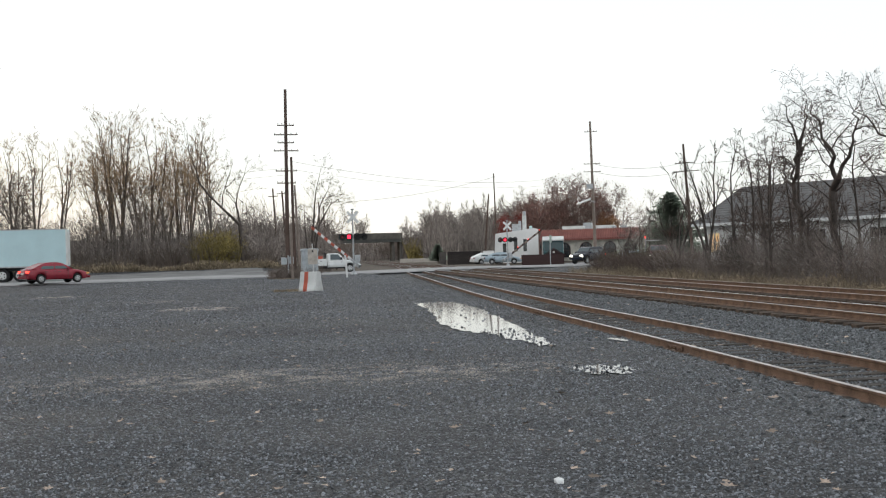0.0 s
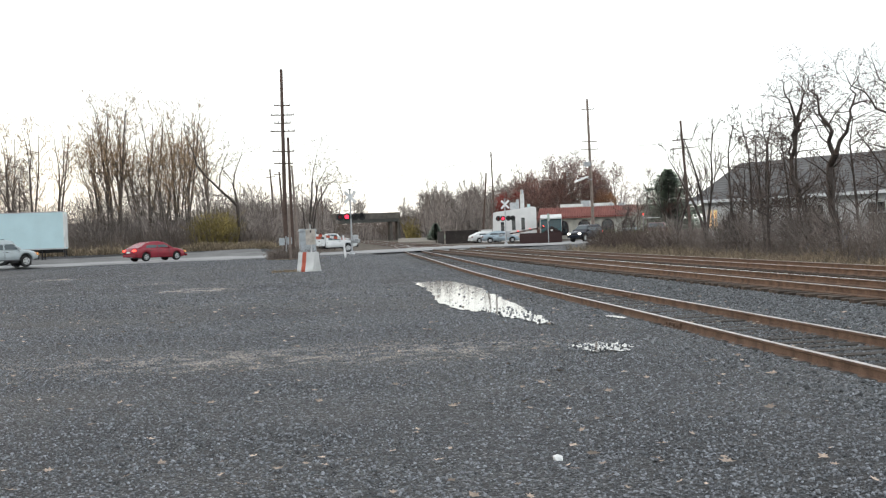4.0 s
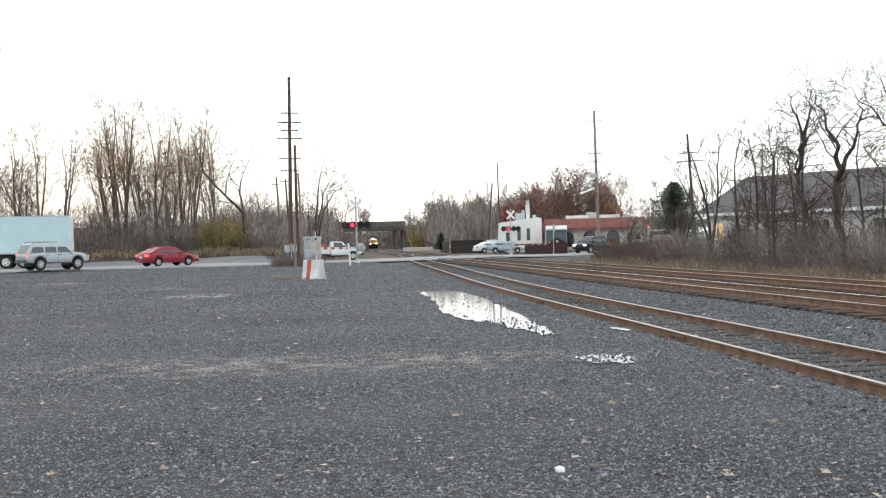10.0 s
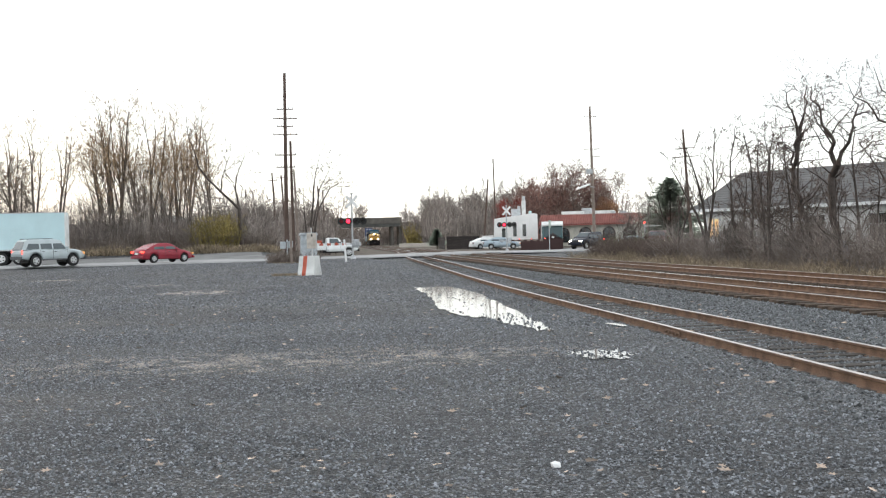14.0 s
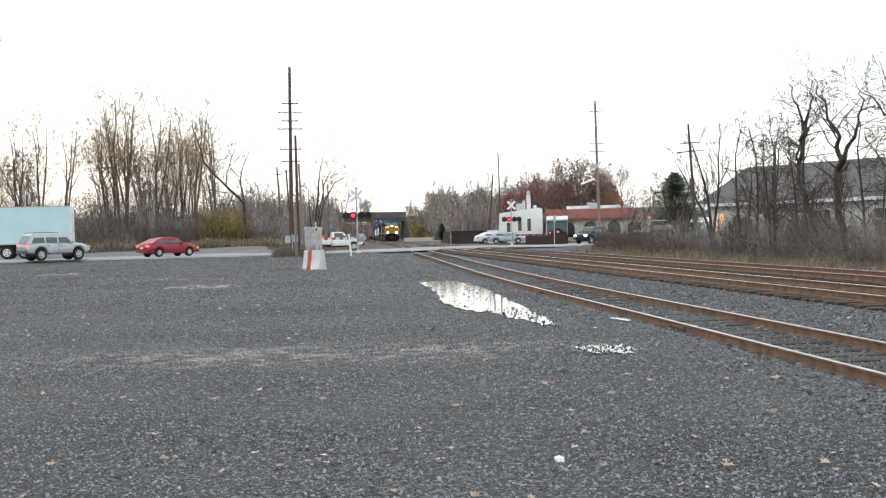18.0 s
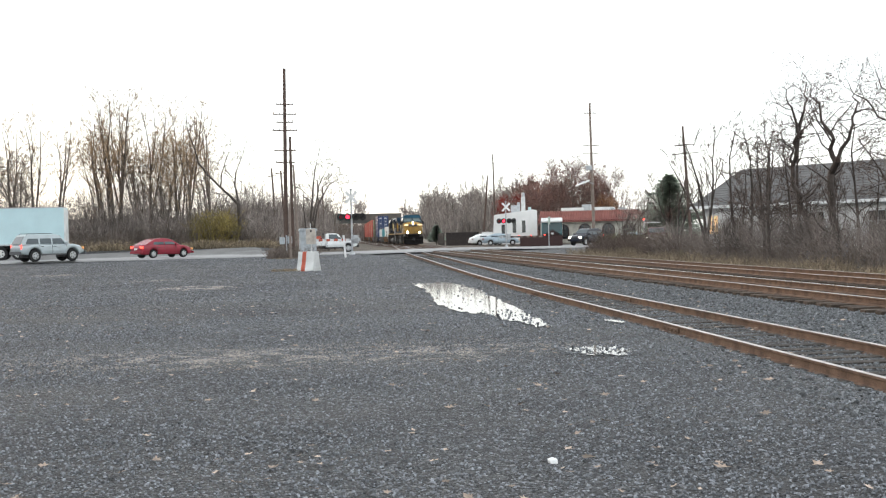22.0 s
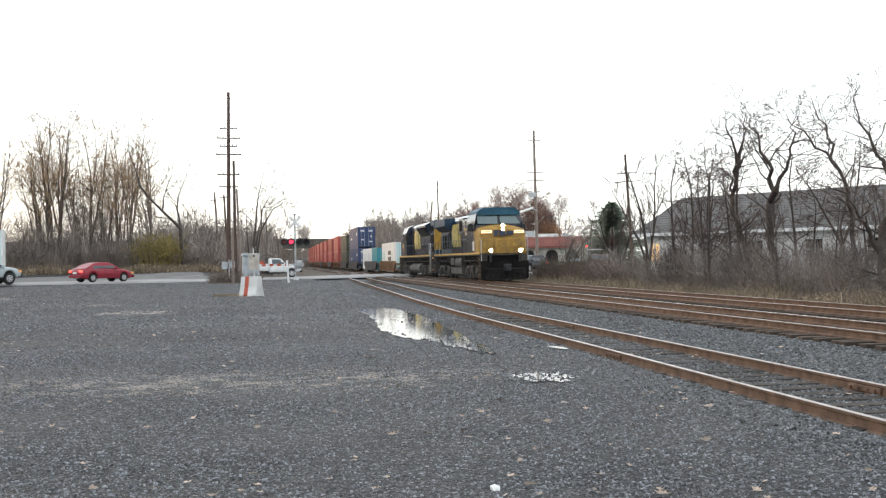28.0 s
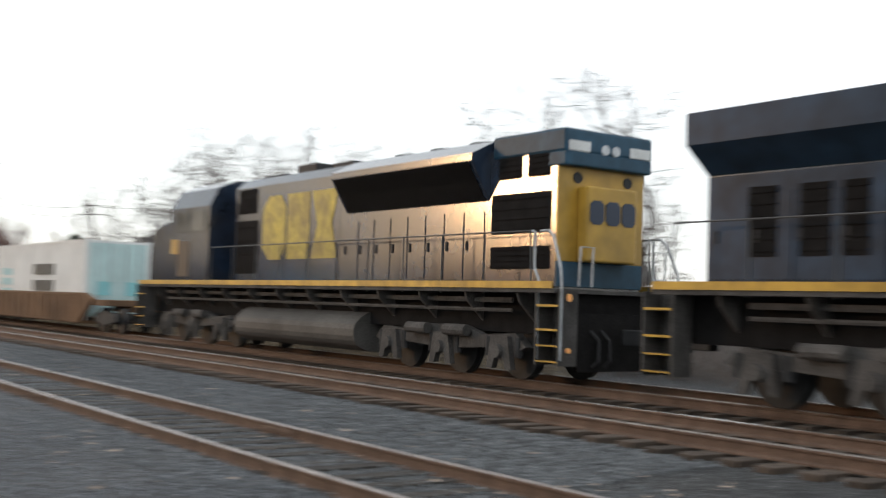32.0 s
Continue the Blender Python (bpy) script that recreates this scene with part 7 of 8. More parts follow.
def build_overpass():
    b = thing("overpass", "grey concrete road bridge over the tracks", "bridge", pose(0, 0, 0), kind="structure")
    y = 372
    bm = B()
    box(bm, -70, 28.3, y, y + 11, 6.3, 7.3)
    part("girder", bm, "steel_girder", b)
    bm = B()
    box(bm, -420, 28.3, y - 0.3, y + 11.3, 7.3, 7.7)
    box(bm, -120, 28.3, y - 0.3, y, 7.7, 9.3)
    box(bm, 28.3, 140, y - 0.3, y + 11.3, 5.4, 7.7)
    part("deck", bm, "concrete_dark", b)
    for x in (25.2, 27.8):
        for yy in (y + 1.5, y + 6, y + 9.5):
            bm = B()
            cyl(bm, (x, yy, 0), (x, yy, 6.4), 0.55, n=12)
            part("pier", bm, "concrete_dark", b)
    for x0, x1 in ((-14, -4),):
        bm = B()
        prism(bm, [(x0, 0), (x1, 0), (x1 - 3, 6.4), (x0, 6.4)], "y", y, y + 11)
        part("abutment", bm, "concrete_dark", b)
    truck = thing("distant_truck", "small white truck far off on the bridge", "truck")
    bm = B()
    box(bm, -4, 4, -1.2, 1.2, 1.0, 3.6, 0.05)
    part("body", bm, "white_dirty", truck)
    bm = B()
    box(bm, 4.2, 6.2, -1.1, 1.1, 0.8, 2.8, 0.2)
    part("cab", bm, "white_dirty", truck)
    for x in (-2.5, 5.2):
        for s in (-1, 1):
            road_wheel(truck, x, s * 1.0, 0.5, 0.3)
    MOVERS.append((truck, [(t, pose(-62 + (t - 13.4) * 24 if t < 19.3 else 79.6, y + 4, 7.71, 0, 0, 0)) for t in (0, 8, 12, 14, 16, 18, 19.3, 32)]))


build_overpass()


def picket_fence(name, a, c, h, z, mat, label, w=0.14, gap=0.02):
    f = thing(name, label, "fence")
    a, c = Vector(a), Vector(c)
    d = (c - a)
    n = int(d.length / (w + gap))
    ang = math.degrees(math.atan2(d.y, d.x))
    bm = B()
    box(bm, -w / 2, w / 2, -0.012, 0.012, 0, h)
    me = bpy.data.meshes.new("board")
    bm.to_mesh(me)
    bm.free()
    me.materials.append(M[mat])
    rnd = random.Random(n)
    for i in range(n):
        p = a + d * (i + 0.5) / n
        ob = new("board", me)
        ob.parent = f
        ob.matrix_basis = pose(p.x, p.y, z + rnd.uniform(-0.02, 0.02), 0, 0, ang)
    bm = B()
    for zz in (0.35, h - 0.35):
        nrm = Vector((-d.y, d.x)).normalized() * 0.04
        p, q = a + nrm, c + nrm
        cyl(bm, (p.x, p.y, z + zz), (q.x, q.y, z + zz), 0.045, n=4)
    part("rail", bm, mat, f)
    return f


picket_fence("dark_fence", (17.6, 152), (21.6, 148.6), 1.75, 0.25, "fence_dark", "tall dark board fence", 0.16)
picket_fence("brown_fence", (22.9, 125.4), (27.9, 126.2), 1.25, 0.10, "fence_brown", "red-brown board fence by the restaurant lot", 0.14, 0.004)
picket_fence("dark_fence", (17.4, 152.2), (19.0, 175), 1.7, 0.25, "fence_dark", "long dark board fence beyond the crossing", 0.16)
for x, y, t in ((21.3, 221, 4), (19.2, 226, 4)):
    b = thing("concrete_block", "pale concrete block lying beside the track", "concrete block", pose(x, y, 0.25, 0, 0, t * 0.1))
    bm = B()
    box(bm, -2.6, 2.6, -0.4, 0.4, 0, 0.75, 0.05)
    part("block", bm, "concrete", b)


# ---- trees and brush ----
def tube(vs, fs, a, b, r0, r1, n):
    d = (b - a)
    q = d.to_track_quat("Z", "Y").to_matrix()
    base = len(vs)
    for p, r in ((a, r0), (b, r1)):
        for i in range(n):
            t = 2 * math.pi * i / n
            vs.append(tuple(p + q @ Vector((r * math.cos(t), r * math.sin(t), 0))))
    for i in range(n):
        fs.append((base + i, base + (i + 1) % n, base + n + (i + 1) % n, base + n + i))


def grow(seed, height, trunk_r, forks=0.0, spread=32, levels=4, start=0.3, up=0.25, kids=(7, 6, 5, 4), shrink=0.52, min_r=0.008, leaders=(), reach=1.5, lean=(0.22, 0.5)):
    """A bare tree: trunk and limbs in one mesh, the finer branches and twigs in another."""
    rnd = random.Random(seed)
    wood, twigs = ([], []), ([], [])
    tips = []

    def branch(p, d, length, r, level):
        seg = 5 if level < 2 else 3 if level == 2 else 2
        n = 9 if level == 0 else 5 if level == 1 else 3
        pts, rad = [p.copy()], [r]
        for i in range(seg):
            wob = 0.10 if level == 0 else 0.22
            d = (d + Vector((rnd.gauss(0, wob), rnd.gauss(0, wob), rnd.gauss(0, wob * 0.5) + (up * 0.22 if level else 0.05)))).normalized()
            p = p + d * length / seg
            rr = r * (1 - 0.78 * (i + 1) / seg)
            pts.append(p.copy())
            rad.append(max(rr, min_r))
        vs, fs = wood if level <= 1 else twigs
        for i in range(seg):
            tube(vs, fs, pts[i], pts[i + 1], rad[i], rad[i + 1], n)
        if level >= levels:
            tips.append(p)
            return
        k = kids[min(level, len(kids) - 1)]
        for j in range(k):
            lo = start if level == 0 else 0.25
            u = lo + (1 - lo) * (j + rnd.random()) / k
            i = min(seg - 1, int(u * seg))
            q = pts[i].lerp(pts[i + 1], u * seg - i)
            ax = d.orthogonal().normalized()
            ax.rotate(Matrix.Rotation(rnd.uniform(0, 6.283), 3, d))
            dd = (pts[i + 1] - pts[i]).normalized()
            dd = (dd + ax * math.tan(radians(spread * rnd.uniform(0.7, 1.3)))).normalized()
            branch(q, dd, length * shrink * rnd.uniform(0.75, 1.2) * (1.15 - 0.45 * u), rad[i] * rnd.uniform(0.36, 0.56), level + 1)

    for r0, r1, count, path in leaders:
        # a named stem: (sideways, height) bends, from thick to thin, with its own side branches
        pts = []
        for (xa, za), (xb, zb) in zip(path, path[1:]):
            for i in range(3):
                u = i / 3
                pts.append(Vector((xa + (xb - xa) * u + rnd.gauss(0, 0.025), rnd.gauss(0, 0.03) + 0.12 * za * math.sin(seed + za), za + (zb - za) * u)))
        pts.append(Vector((path[-1][0], 0.12 * path[-1][1] * math.sin(seed + path[-1][1]), path[-1][1])))
        k = len(pts) - 1
        rad = [r0 + (r1 - r0) * (i / k) ** 0.8 for i in range(k + 1)]
        for i in range(k):
            tube(wood[0], wood[1], pts[i], pts[i + 1] + (pts[i + 1] - pts[i]).normalized() * rad[i] * 0.45, rad[i], rad[i + 1], 8)
        span = sum((b - a).length for a, b in zip(pts, pts[1:]))
        for j in range(count):
            u = start + (1 - start) * (j + rnd.random()) / count
            i = min(k - 1, int(u * k))
            q = pts[i].lerp(pts[i + 1], u * k - i)
            dd = (pts[i + 1] - pts[i]).normalized()
            ax = dd.orthogonal().normalized()
            ax.rotate(Matrix.Rotation(rnd.uniform(0, 6.283), 3, dd))
            dd = (dd + ax * math.tan(radians(spread * rnd.uniform(0.8, 1.25)))).normalized()
            branch(q, dd, min(span * shrink, reach) * rnd.uniform(0.6, 1.3) * (1.15 - 0.5 * u), min(rad[i] * 0.55, 0.045) * rnd.uniform(0.5, 1.0), 1)
        branch(pts[-1], (pts[-1] - pts[-2]).normalized(), 0.35, r1, 3)
    if leaders:
        return wood, twigs, tips
    if forks:
        # a bole that parts into two or three leaders
        a, b = Vector((0, 0, -0.3)), Vector((rnd.gauss(0, 0.15), rnd.gauss(0, 0.15), height * forks))
        tube(wood[0], wood[1], a, a.lerp(b, 0.15), trunk_r * 1.3, trunk_r, 9)
        tube(wood[0], wood[1], a.lerp(b, 0.15), b, trunk_r, trunk_r * 0.85, 9)
        first = rnd.uniform(0, 6.283)
        for j in range(3):
            t = first + j * 2.2
            tilt = rnd.uniform(*lean)
            branch(b, Vector((math.cos(t) * tilt, math.sin(t) * tilt, 1)).normalized(), height * (0.90 - forks) * rnd.uniform(0.8, 1.05), trunk_r * rnd.uniform(0.5, 0.68), 0)
    else:
        branch(Vector((0, 0, -0.3)), Vector((rnd.gauss(0, 0.03), rnd.gauss(0, 0.03), 1)), height * 0.86, trunk_r, 0)
    return wood, twigs, tips


def leaf_cloud(points, seed, per, spread, size):
    """Loose leaves round the twig tips: one small quad each, at random turns."""
    rnd = random.Random(seed)
    vs, fs = [], []
    for p in points:
        for k in range(per):
            c = p + Vector((rnd.gauss(0, spread), rnd.gauss(0, spread), rnd.gauss(0, spread)))
            a = Vector((rnd.gauss(0, 1), rnd.gauss(0, 1), rnd.gauss(0, 1))).normalized() * size * rnd.uniform(0.6, 1.3)
            b = a.orthogonal().normalized() * a.length * 0.7
            i = len(vs)
            vs += [tuple(c - a), tuple(c - b), tuple(c + a), tuple(c + b)]
            fs.append((i, i + 1, i + 2, i + 3))
    return vs, fs


def tree(seed, height, r, label, group, bark="bark", twig="twig", leaf=None, per=0, leaf_spread=0.4, leaf_size=0.09, leaf_part="foliage", **kw):
    t = thing("tree", label, "tree", None, group)
    wood, twigs, tips = grow(seed, height, r, **kw)
    shade_smooth(part("trunk", wood, bark, t))
    part("crown", twigs, twig, t)
    if leaf:
        rnd = random.Random(seed)
        use = [p for p in tips if rnd.random() < 0.9]
        part(leaf_part, leaf_cloud(use, seed, per, leaf_spread, leaf_size), leaf, t)
    return t


def plant(proto, places, first=True):
    """Puts a tree and its copies at (x, y, z, turn, size)."""
    for i, (x, y, z, turn, k) in enumerate(places):
        m = pose(x, y, z, 0, 0, turn) @ Matrix.Scale(k, 4)
        if i == 0 and first:
            proto.matrix_basis = m
        else:
            copy_thing(proto, m)


WEST = "bare woods west of the road"
rnd_t = random.Random(21)
w_a = tree(1, 15.5, 0.20, "tall slim bare tree at the edge of the woods", WEST, twig="twig_tan", forks=0.22, lean=(0.06, 0.2), levels=4, start=0.2, spread=40, up=0.5, kids=(10, 6, 5, 4), shrink=0.34, min_r=0.009)
w_b = tree(2, 14.5, 0.18, "tall bare tree with a fine tan crown", WEST, twig="twig_tan", forks=0.16, lean=(0.08, 0.24), levels=4, start=0.2, spread=42, up=0.45, kids=(10, 6, 5, 4), shrink=0.35, min_r=0.009)
w_c = tree(3, 11.0, 0.16, "bare grey tree with spreading limbs", WEST, forks=0.3, lean=(0.15, 0.4), levels=4, start=0.15, spread=44, up=0.2, kids=(8, 6, 5, 4), shrink=0.46, min_r=0.010)
w_d = tree(4, 9.0, 0.13, "young bare tree in the understory", WEST, twig="twig_grey", levels=3, start=0.15, spread=28, up=0.4, kids=(10, 6, 5), shrink=0.45, min_r=0.012)
w_l = tree(5, 12.0, 0.2, "bare tree whose trunk leans far over", WEST, bark="bark_dark", twig="twig", levels=4, start=0.3, spread=44, up=0.3, kids=(6, 6, 5, 3), shrink=0.40, reach=2.6, min_r=0.007,
           leaders=((0.19, 0.015, 12, ((0, 0.5), (-0.3, 4.8), (-1.3, 5.9), (-3.2, 7.8), (-4.2, 9.2), (-4.6, 11.0), (-4.9, 12.2))), (0.12, 0.015, 11, ((-0.2, 4.6), (-0.5, 6.6), (-0.3, 8.4), (0.5, 10.6))), (0.09, 0.015, 9, ((-1.9, 6.4), (-1.7, 8.4), (-0.9, 10.6)))))
w_l.matrix_basis = pose(-7.1, 112, 0.3)
w_m = tree(6, 11.0, 0.2, "bare tree of several stems with drooping twigs", WEST, bark="bark_dark", twig="twig", levels=4, start=0.35, spread=46, up=0.05, kids=(6, 6, 5, 3), shrink=0.40, reach=2.8, min_r=0.007,
           leaders=((0.17, 0.015, 14, ((0, 0.2), (0.05, 3.2), (0.3, 5.8), (0.5, 8.0), (1.1, 10.4))), (0.12, 0.015, 11, ((0.1, 0.3), (0.7, 4.5), (1.9, 6.6), (3.3, 7.4))), (0.09, 0.025, 7, ((0.2, 3.0), (0.9, 6.6), (2.0, 8.6))), (0.10, 0.015, 8, ((-0.2, 0.2), (-0.6, 3.8), (-0.7, 6.6)))))
w_m.matrix_basis = pose(-0.4, 112, 0.3)
W_A, W_B, W_C, W_D = [], [], [], []
for x, y, k in ((-19.6, 118, 1.16), (-20.6, 119, 1.0), (-21.8, 119, 0.86), (-14.2, 122, 0.92), (-12.9, 121, 0.98), (-20.2, 121, 0.95), (-19.2, 124, 0.86), (-28.6, 112, 0.80), (-26.2, 111, 0.82), (-24.2, 112, 0.80), (-33, 114, 0.8), (-16.4, 119, 0.96), (-10.9, 122, 0.86)):
    W_A.append((x, y, 0.3, rnd_t.uniform(0, 360), k))
for x, y, k in ((-22.4, 121, 0.86), (-13.6, 119, 1.02), (-15.6, 122, 0.95), (-18.0, 120, 0.90), (-16.6, 125, 0.9), (-11.8, 124, 0.92), (-15.0, 118, 1.0), (-12.6, 117, 0.98), (-31.0, 111, 0.86), (-20.8, 117, 0.9)):
    W_B.append((x, y, 0.3, rnd_t.uniform(0, 360), k))
for x, y, k in ((-27.5, 111, 0.95), (-35, 112, 1.0), (-17.2, 116, 0.85), (2.2, 126, 0.7), (-38, 108, 1.1), (-30, 120, 1.0)):
    W_C.append((x, y, 0.3, rnd_t.uniform(0, 360), k))
for i in range(26):
    W_D.append((rnd_t.uniform(-40, -4), rnd_t.uniform(112, 126), 0.3, rnd_t.uniform(0, 360), rnd_t.uniform(0.55, 1.0)))
W_D += [(0.2, 118, 0.3, 110, 0.8), (-1.5, 120, 0.3, 300, 0.7), (1.2, 124, 0.3, 60, 0.7)]
plant(w_a, W_A)
plant(w_b, W_B)
plant(w_c, W_C)
plant(w_d, W_D)

EAST = "bare trees between the tracks and the house"
e_1 = tree(11, 9, 0.2, "bare dark tree with a leaning trunk and forked crown", EAST, bark="bark_dark", twig="twig_dark", levels=3, start=0.12, spread=50, up=0.12, kids=(7, 5, 3), reach=1.9, shrink=0.48, min_r=0.0065,
           leaders=((0.148, 0.085, 18, ((0.45, -0.3), (0.0, 1.55), (-0.27, 2.35), (-0.5, 3.5), (-0.57, 4.8), (-0.58, 5.8))), (0.085, 0.008, 12, ((-0.58, 5.6), (-0.9, 6.5), (-1.2, 7.15), (-1.17, 8.0))), (0.076, 0.008, 12, ((-0.57, 5.0), (-0.5, 6.8), (-0.3, 7.5), (-0.1, 8.3))), (0.064, 0.008, 13, ((-0.5, 4.0), (-0.75, 5.1), (-1.3, 5.5), (-2.4, 5.65)))))
e_1.matrix_basis = pose(21.0, 46.2, 0.1) @ Matrix.Diagonal((1, 1, 0.955, 1))
e_2 = tree(12, 9, 0.2, "bare dark tree parting into two heavy leaders", EAST, bark="bark_dark", twig="twig_dark", levels=3, start=0.12, spread=52, up=0.1, kids=(7, 5, 3), reach=1.9, shrink=0.48, min_r=0.0065,
           leaders=((0.156, 0.136, 12, ((0.1, -0.3), (0.0, 0.7), (-0.15, 2.0), (-0.2, 3.0), (-0.18, 4.35))), (0.111, 0.008, 16, ((-0.18, 4.2), (-0.5, 5.25), (-0.9, 6.0), (-1.02, 7.15), (-0.9, 8.0))), (0.102, 0.008, 16, ((-0.18, 4.2), (0.16, 5.25), (0.4, 6.15), (0.76, 7.15), (1.4, 7.8))), (0.047, 0.008, 10, ((0.6, 6.4), (1.0, 6.55), (1.6, 6.45)))))
e_2.matrix_basis = pose(21.0, 43.5, 0.1) @ Matrix.Diagonal((1, 1, 0.955, 1))
e_3 = tree(13, 9, 0.2, "slender bare tree leaning away from the tracks", EAST, bark="bark_dark", twig="twig_dark", levels=3, start=0.12, spread=50, up=0.1, kids=(7, 5, 3), reach=1.9, shrink=0.48, min_r=0.0065,
           leaders=((0.115, 0.064, 16, ((0.5, -0.3), (0.23, 1.1), (-0.04, 3.05), (-0.4, 4.05), (-1.0, 5.4))), (0.060, 0.008, 13, ((-0.95, 5.2), (-1.4, 5.9), (-2.1, 6.9), (-2.35, 7.6))), (0.060, 0.008, 13, ((-1.0, 5.4), (-0.78, 6.3), (-0.86, 7.15), (-1.26, 8.1)))))
e_3.matrix_basis = pose(22.5, 40.2, 0.1) @ Matrix.Diagonal((1, 1, 0.955, 1))
e_4 = tree(14, 9, 0.2, "heavy bare tree with a low sweeping limb", EAST, bark="bark_dark", twig="twig_dark", levels=3, start=0.12, spread=52, up=0.1, kids=(7, 5, 3), reach=1.9, shrink=0.48, min_r=0.0065,
           leaders=((0.180, 0.102, 14, ((-0.1, -0.3), (-0.1, 1.8), (0.1, 3.1), (0.17, 3.8), (0.08, 4.7))), (0.085, 0.008, 15, ((0.08, 4.6), (-0.1, 5.2), (-0.38, 6.35), (-0.42, 6.7), (-0.7, 7.8))), (0.076, 0.008, 15, ((0.1, 4.4), (0.28, 5.25), (0.55, 5.7), (1.25, 6.4), (1.46, 7.2))), (0.111, 0.008, 18, ((-0.1, 1.6), (-0.7, 2.5), (-1.2, 3.1), (-1.6, 3.8), (-3.0, 4.25))), (0.085, 0.008, 13, ((0.1, 2.9), (0.8, 4.1), (1.7, 4.9), (2.6, 5.2)))))
e_4.matrix_basis = pose(21.5, 36.3, 0.1) @ Matrix.Diagonal((1, 1, 0.955, 1))
copy_thing(e_4, pose(25.6, 30.5, 0.1, 0, 0, 160) @ Matrix.Scale(1.1, 4))
copy_thing(e_2, pose(26.0, 36.5, 0.1, 0, 0, 200) @ Matrix.Scale(0.95, 4))
copy_thing(e_3, pose(27.0, 26.0, 0.1, 0, 0, 20) @ Matrix.Scale(1.1, 4))
e_a = tree(15, 11.0, 0.20, "bare dark tree with forking upward limbs", EAST, bark="bark_dark", twig="twig_dark", forks=0.28, levels=4, start=0.12, spread=46, up=0.2, kids=(8, 6, 4, 3), shrink=0.42, min_r=0.012)
e_b = tree(16, 10.0, 0.12, "thin bare tree with crooked twigs", EAST, bark="bark_dark", twig="twig_dark", levels=4, start=0.2, spread=48, up=0.22, kids=(14, 6, 4, 3), shrink=0.32, min_r=0.012)
e_c = tree(17, 8.4, 0.17, "slender bare tree of several upright stems", EAST, bark="bark_dark", twig="twig_dark", forks=0.1, levels=4, start=0.2, spread=26, up=0.6, kids=(8, 6, 4, 2), shrink=0.36, min_r=0.011, lean=(0.12, 0.3))
plant(e_a, [(24.6, 44.8, 0.1, 150, 0.62), (23.2, 52.6, 0.1, 75, 0.5), (26.2, 40.6, 0.1, 285, 0.64), (24.0, 36.0, 0.1, 15, 0.52), (31.0, 30, 0.1, 260, 0.95), (29, 21, 0.1, 320, 0.74), (35, 14, 0.1, 30, 0.8), (30.5, 38.5, 0.1, 230, 0.66), (33.5, 33, 0.1, 60, 0.9)])
plant(e_b, [(22.6, 50.2, 0.1, 15, 0.86), (23.8, 47.2, 0.1, 75, 0.86), (21.6, 49.8, 0.1, 135, 0.84), (22.8, 55.6, 0.1, 225, 0.92), (21.9, 52.2, 0.1, 5, 0.90), (24.6, 39.5, 0.1, 145, 0.76), (22.4, 34.0, 0.1, 260, 0.66), (20.6, 46.0, 0.1, 200, 0.48), (20.4, 42.0, 0.1, 20, 0.46), (21.2, 39.0, 0.1, 310, 0.5), (25.5, 33.5, 0.1, 35, 0.72), (21.2, 55.0, 0.1, 40, 0.92), (20.9, 53.0, 0.1, 190, 0.88), (21.2, 51.6, 0.1, 100, 0.84), (20.4, 49.0, 0.1, 310, 0.72), (23.5, 45.5, 0.1, 250, 0.62), (34, 22, 0.1, 250, 0.8), (24.5, 42.5, 0.1, 60, 0.6), (22.4, 57.5, 0.1, 280, 0.7)])
plant(e_c, [(21.0, 58.5, 0.1, 0, 0.86), (20.6, 63, 0.1, 90, 0.72), (22.2, 54, 0.1, 220, 0.60), (19.6, 70, 0.1, 120, 0.5), (23.0, 48.5, 0.1, 30, 0.62), (22.6, 38.0, 0.1, 200, 0.6)])

FAR = "trees round the restaurant"
f_a = tree(21, 12.5, 0.22, "rusty-brown tree holding its last leaves", FAR, twig="twig", leaf="leaf_rust", per=7, leaf_spread=0.55, leaf_size=0.10, levels=3, start=0.2, spread=34, up=0.35, kids=(11, 8, 6), shrink=0.5, min_r=0.015)
plant(f_a, [(43.0, 186, 0.3, 0, 1.0), (39.5, 184, 0.3, 80, 0.95), (46.5, 182, 0.3, 160, 0.9), (48.5, 178, 0.3, 250, 0.82), (36.5, 190, 0.3, 300, 0.8), (41.5, 178, 0.3, 200, 0.9)])
f_r = tree(22, 8.0, 0.16, "small tree with dark red leaves", FAR, twig="twig", leaf="leaf_red", per=7, leaf_spread=0.4, leaf_size=0.12, levels=3, start=0.15, spread=30, up=0.4, kids=(8, 6, 5), shrink=0.45)
plant(f_r, [(28.2, 176, 0.3, 0, 0.95), (29.2, 180, 0.3, 0, 0.7)])
f_c = tree(23, 7.5, 0.14, "bare tree beside the parking lot", FAR, twig="twig_grey", levels=3, start=0.2, spread=38, up=0.2, kids=(9, 7, 6), shrink=0.55, min_r=0.012)
plant(f_c, [(36.0, 121, 0.3, 0, 0.95), (33.2, 113, 0.3, 120, 0.72), (39.5, 116, 0.3, 220, 0.85), (31.8, 106, 0.3, 80, 0.6), (28.5, 98, 0.3, 80, 0.55)])
far_woods = tree(24, 13.0, 0.2, "distant bare grey-brown tree beyond the crossing", "distant treeline", twig="twig_grey", levels=3, start=0.12, spread=32, up=0.35, kids=(12, 8, 6), shrink=0.48, min_r=0.03)
FW = []
for i in range(34):
    u = rnd_t.random()
    FW.append((29 + 30 * u + rnd_t.uniform(-1, 1), 330 - 70 * u + rnd_t.uniform(-20, 20), 0.2, rnd_t.uniform(0, 360), rnd_t.uniform(0.78, 1.08) * (1.0 + 0.05 * u)))
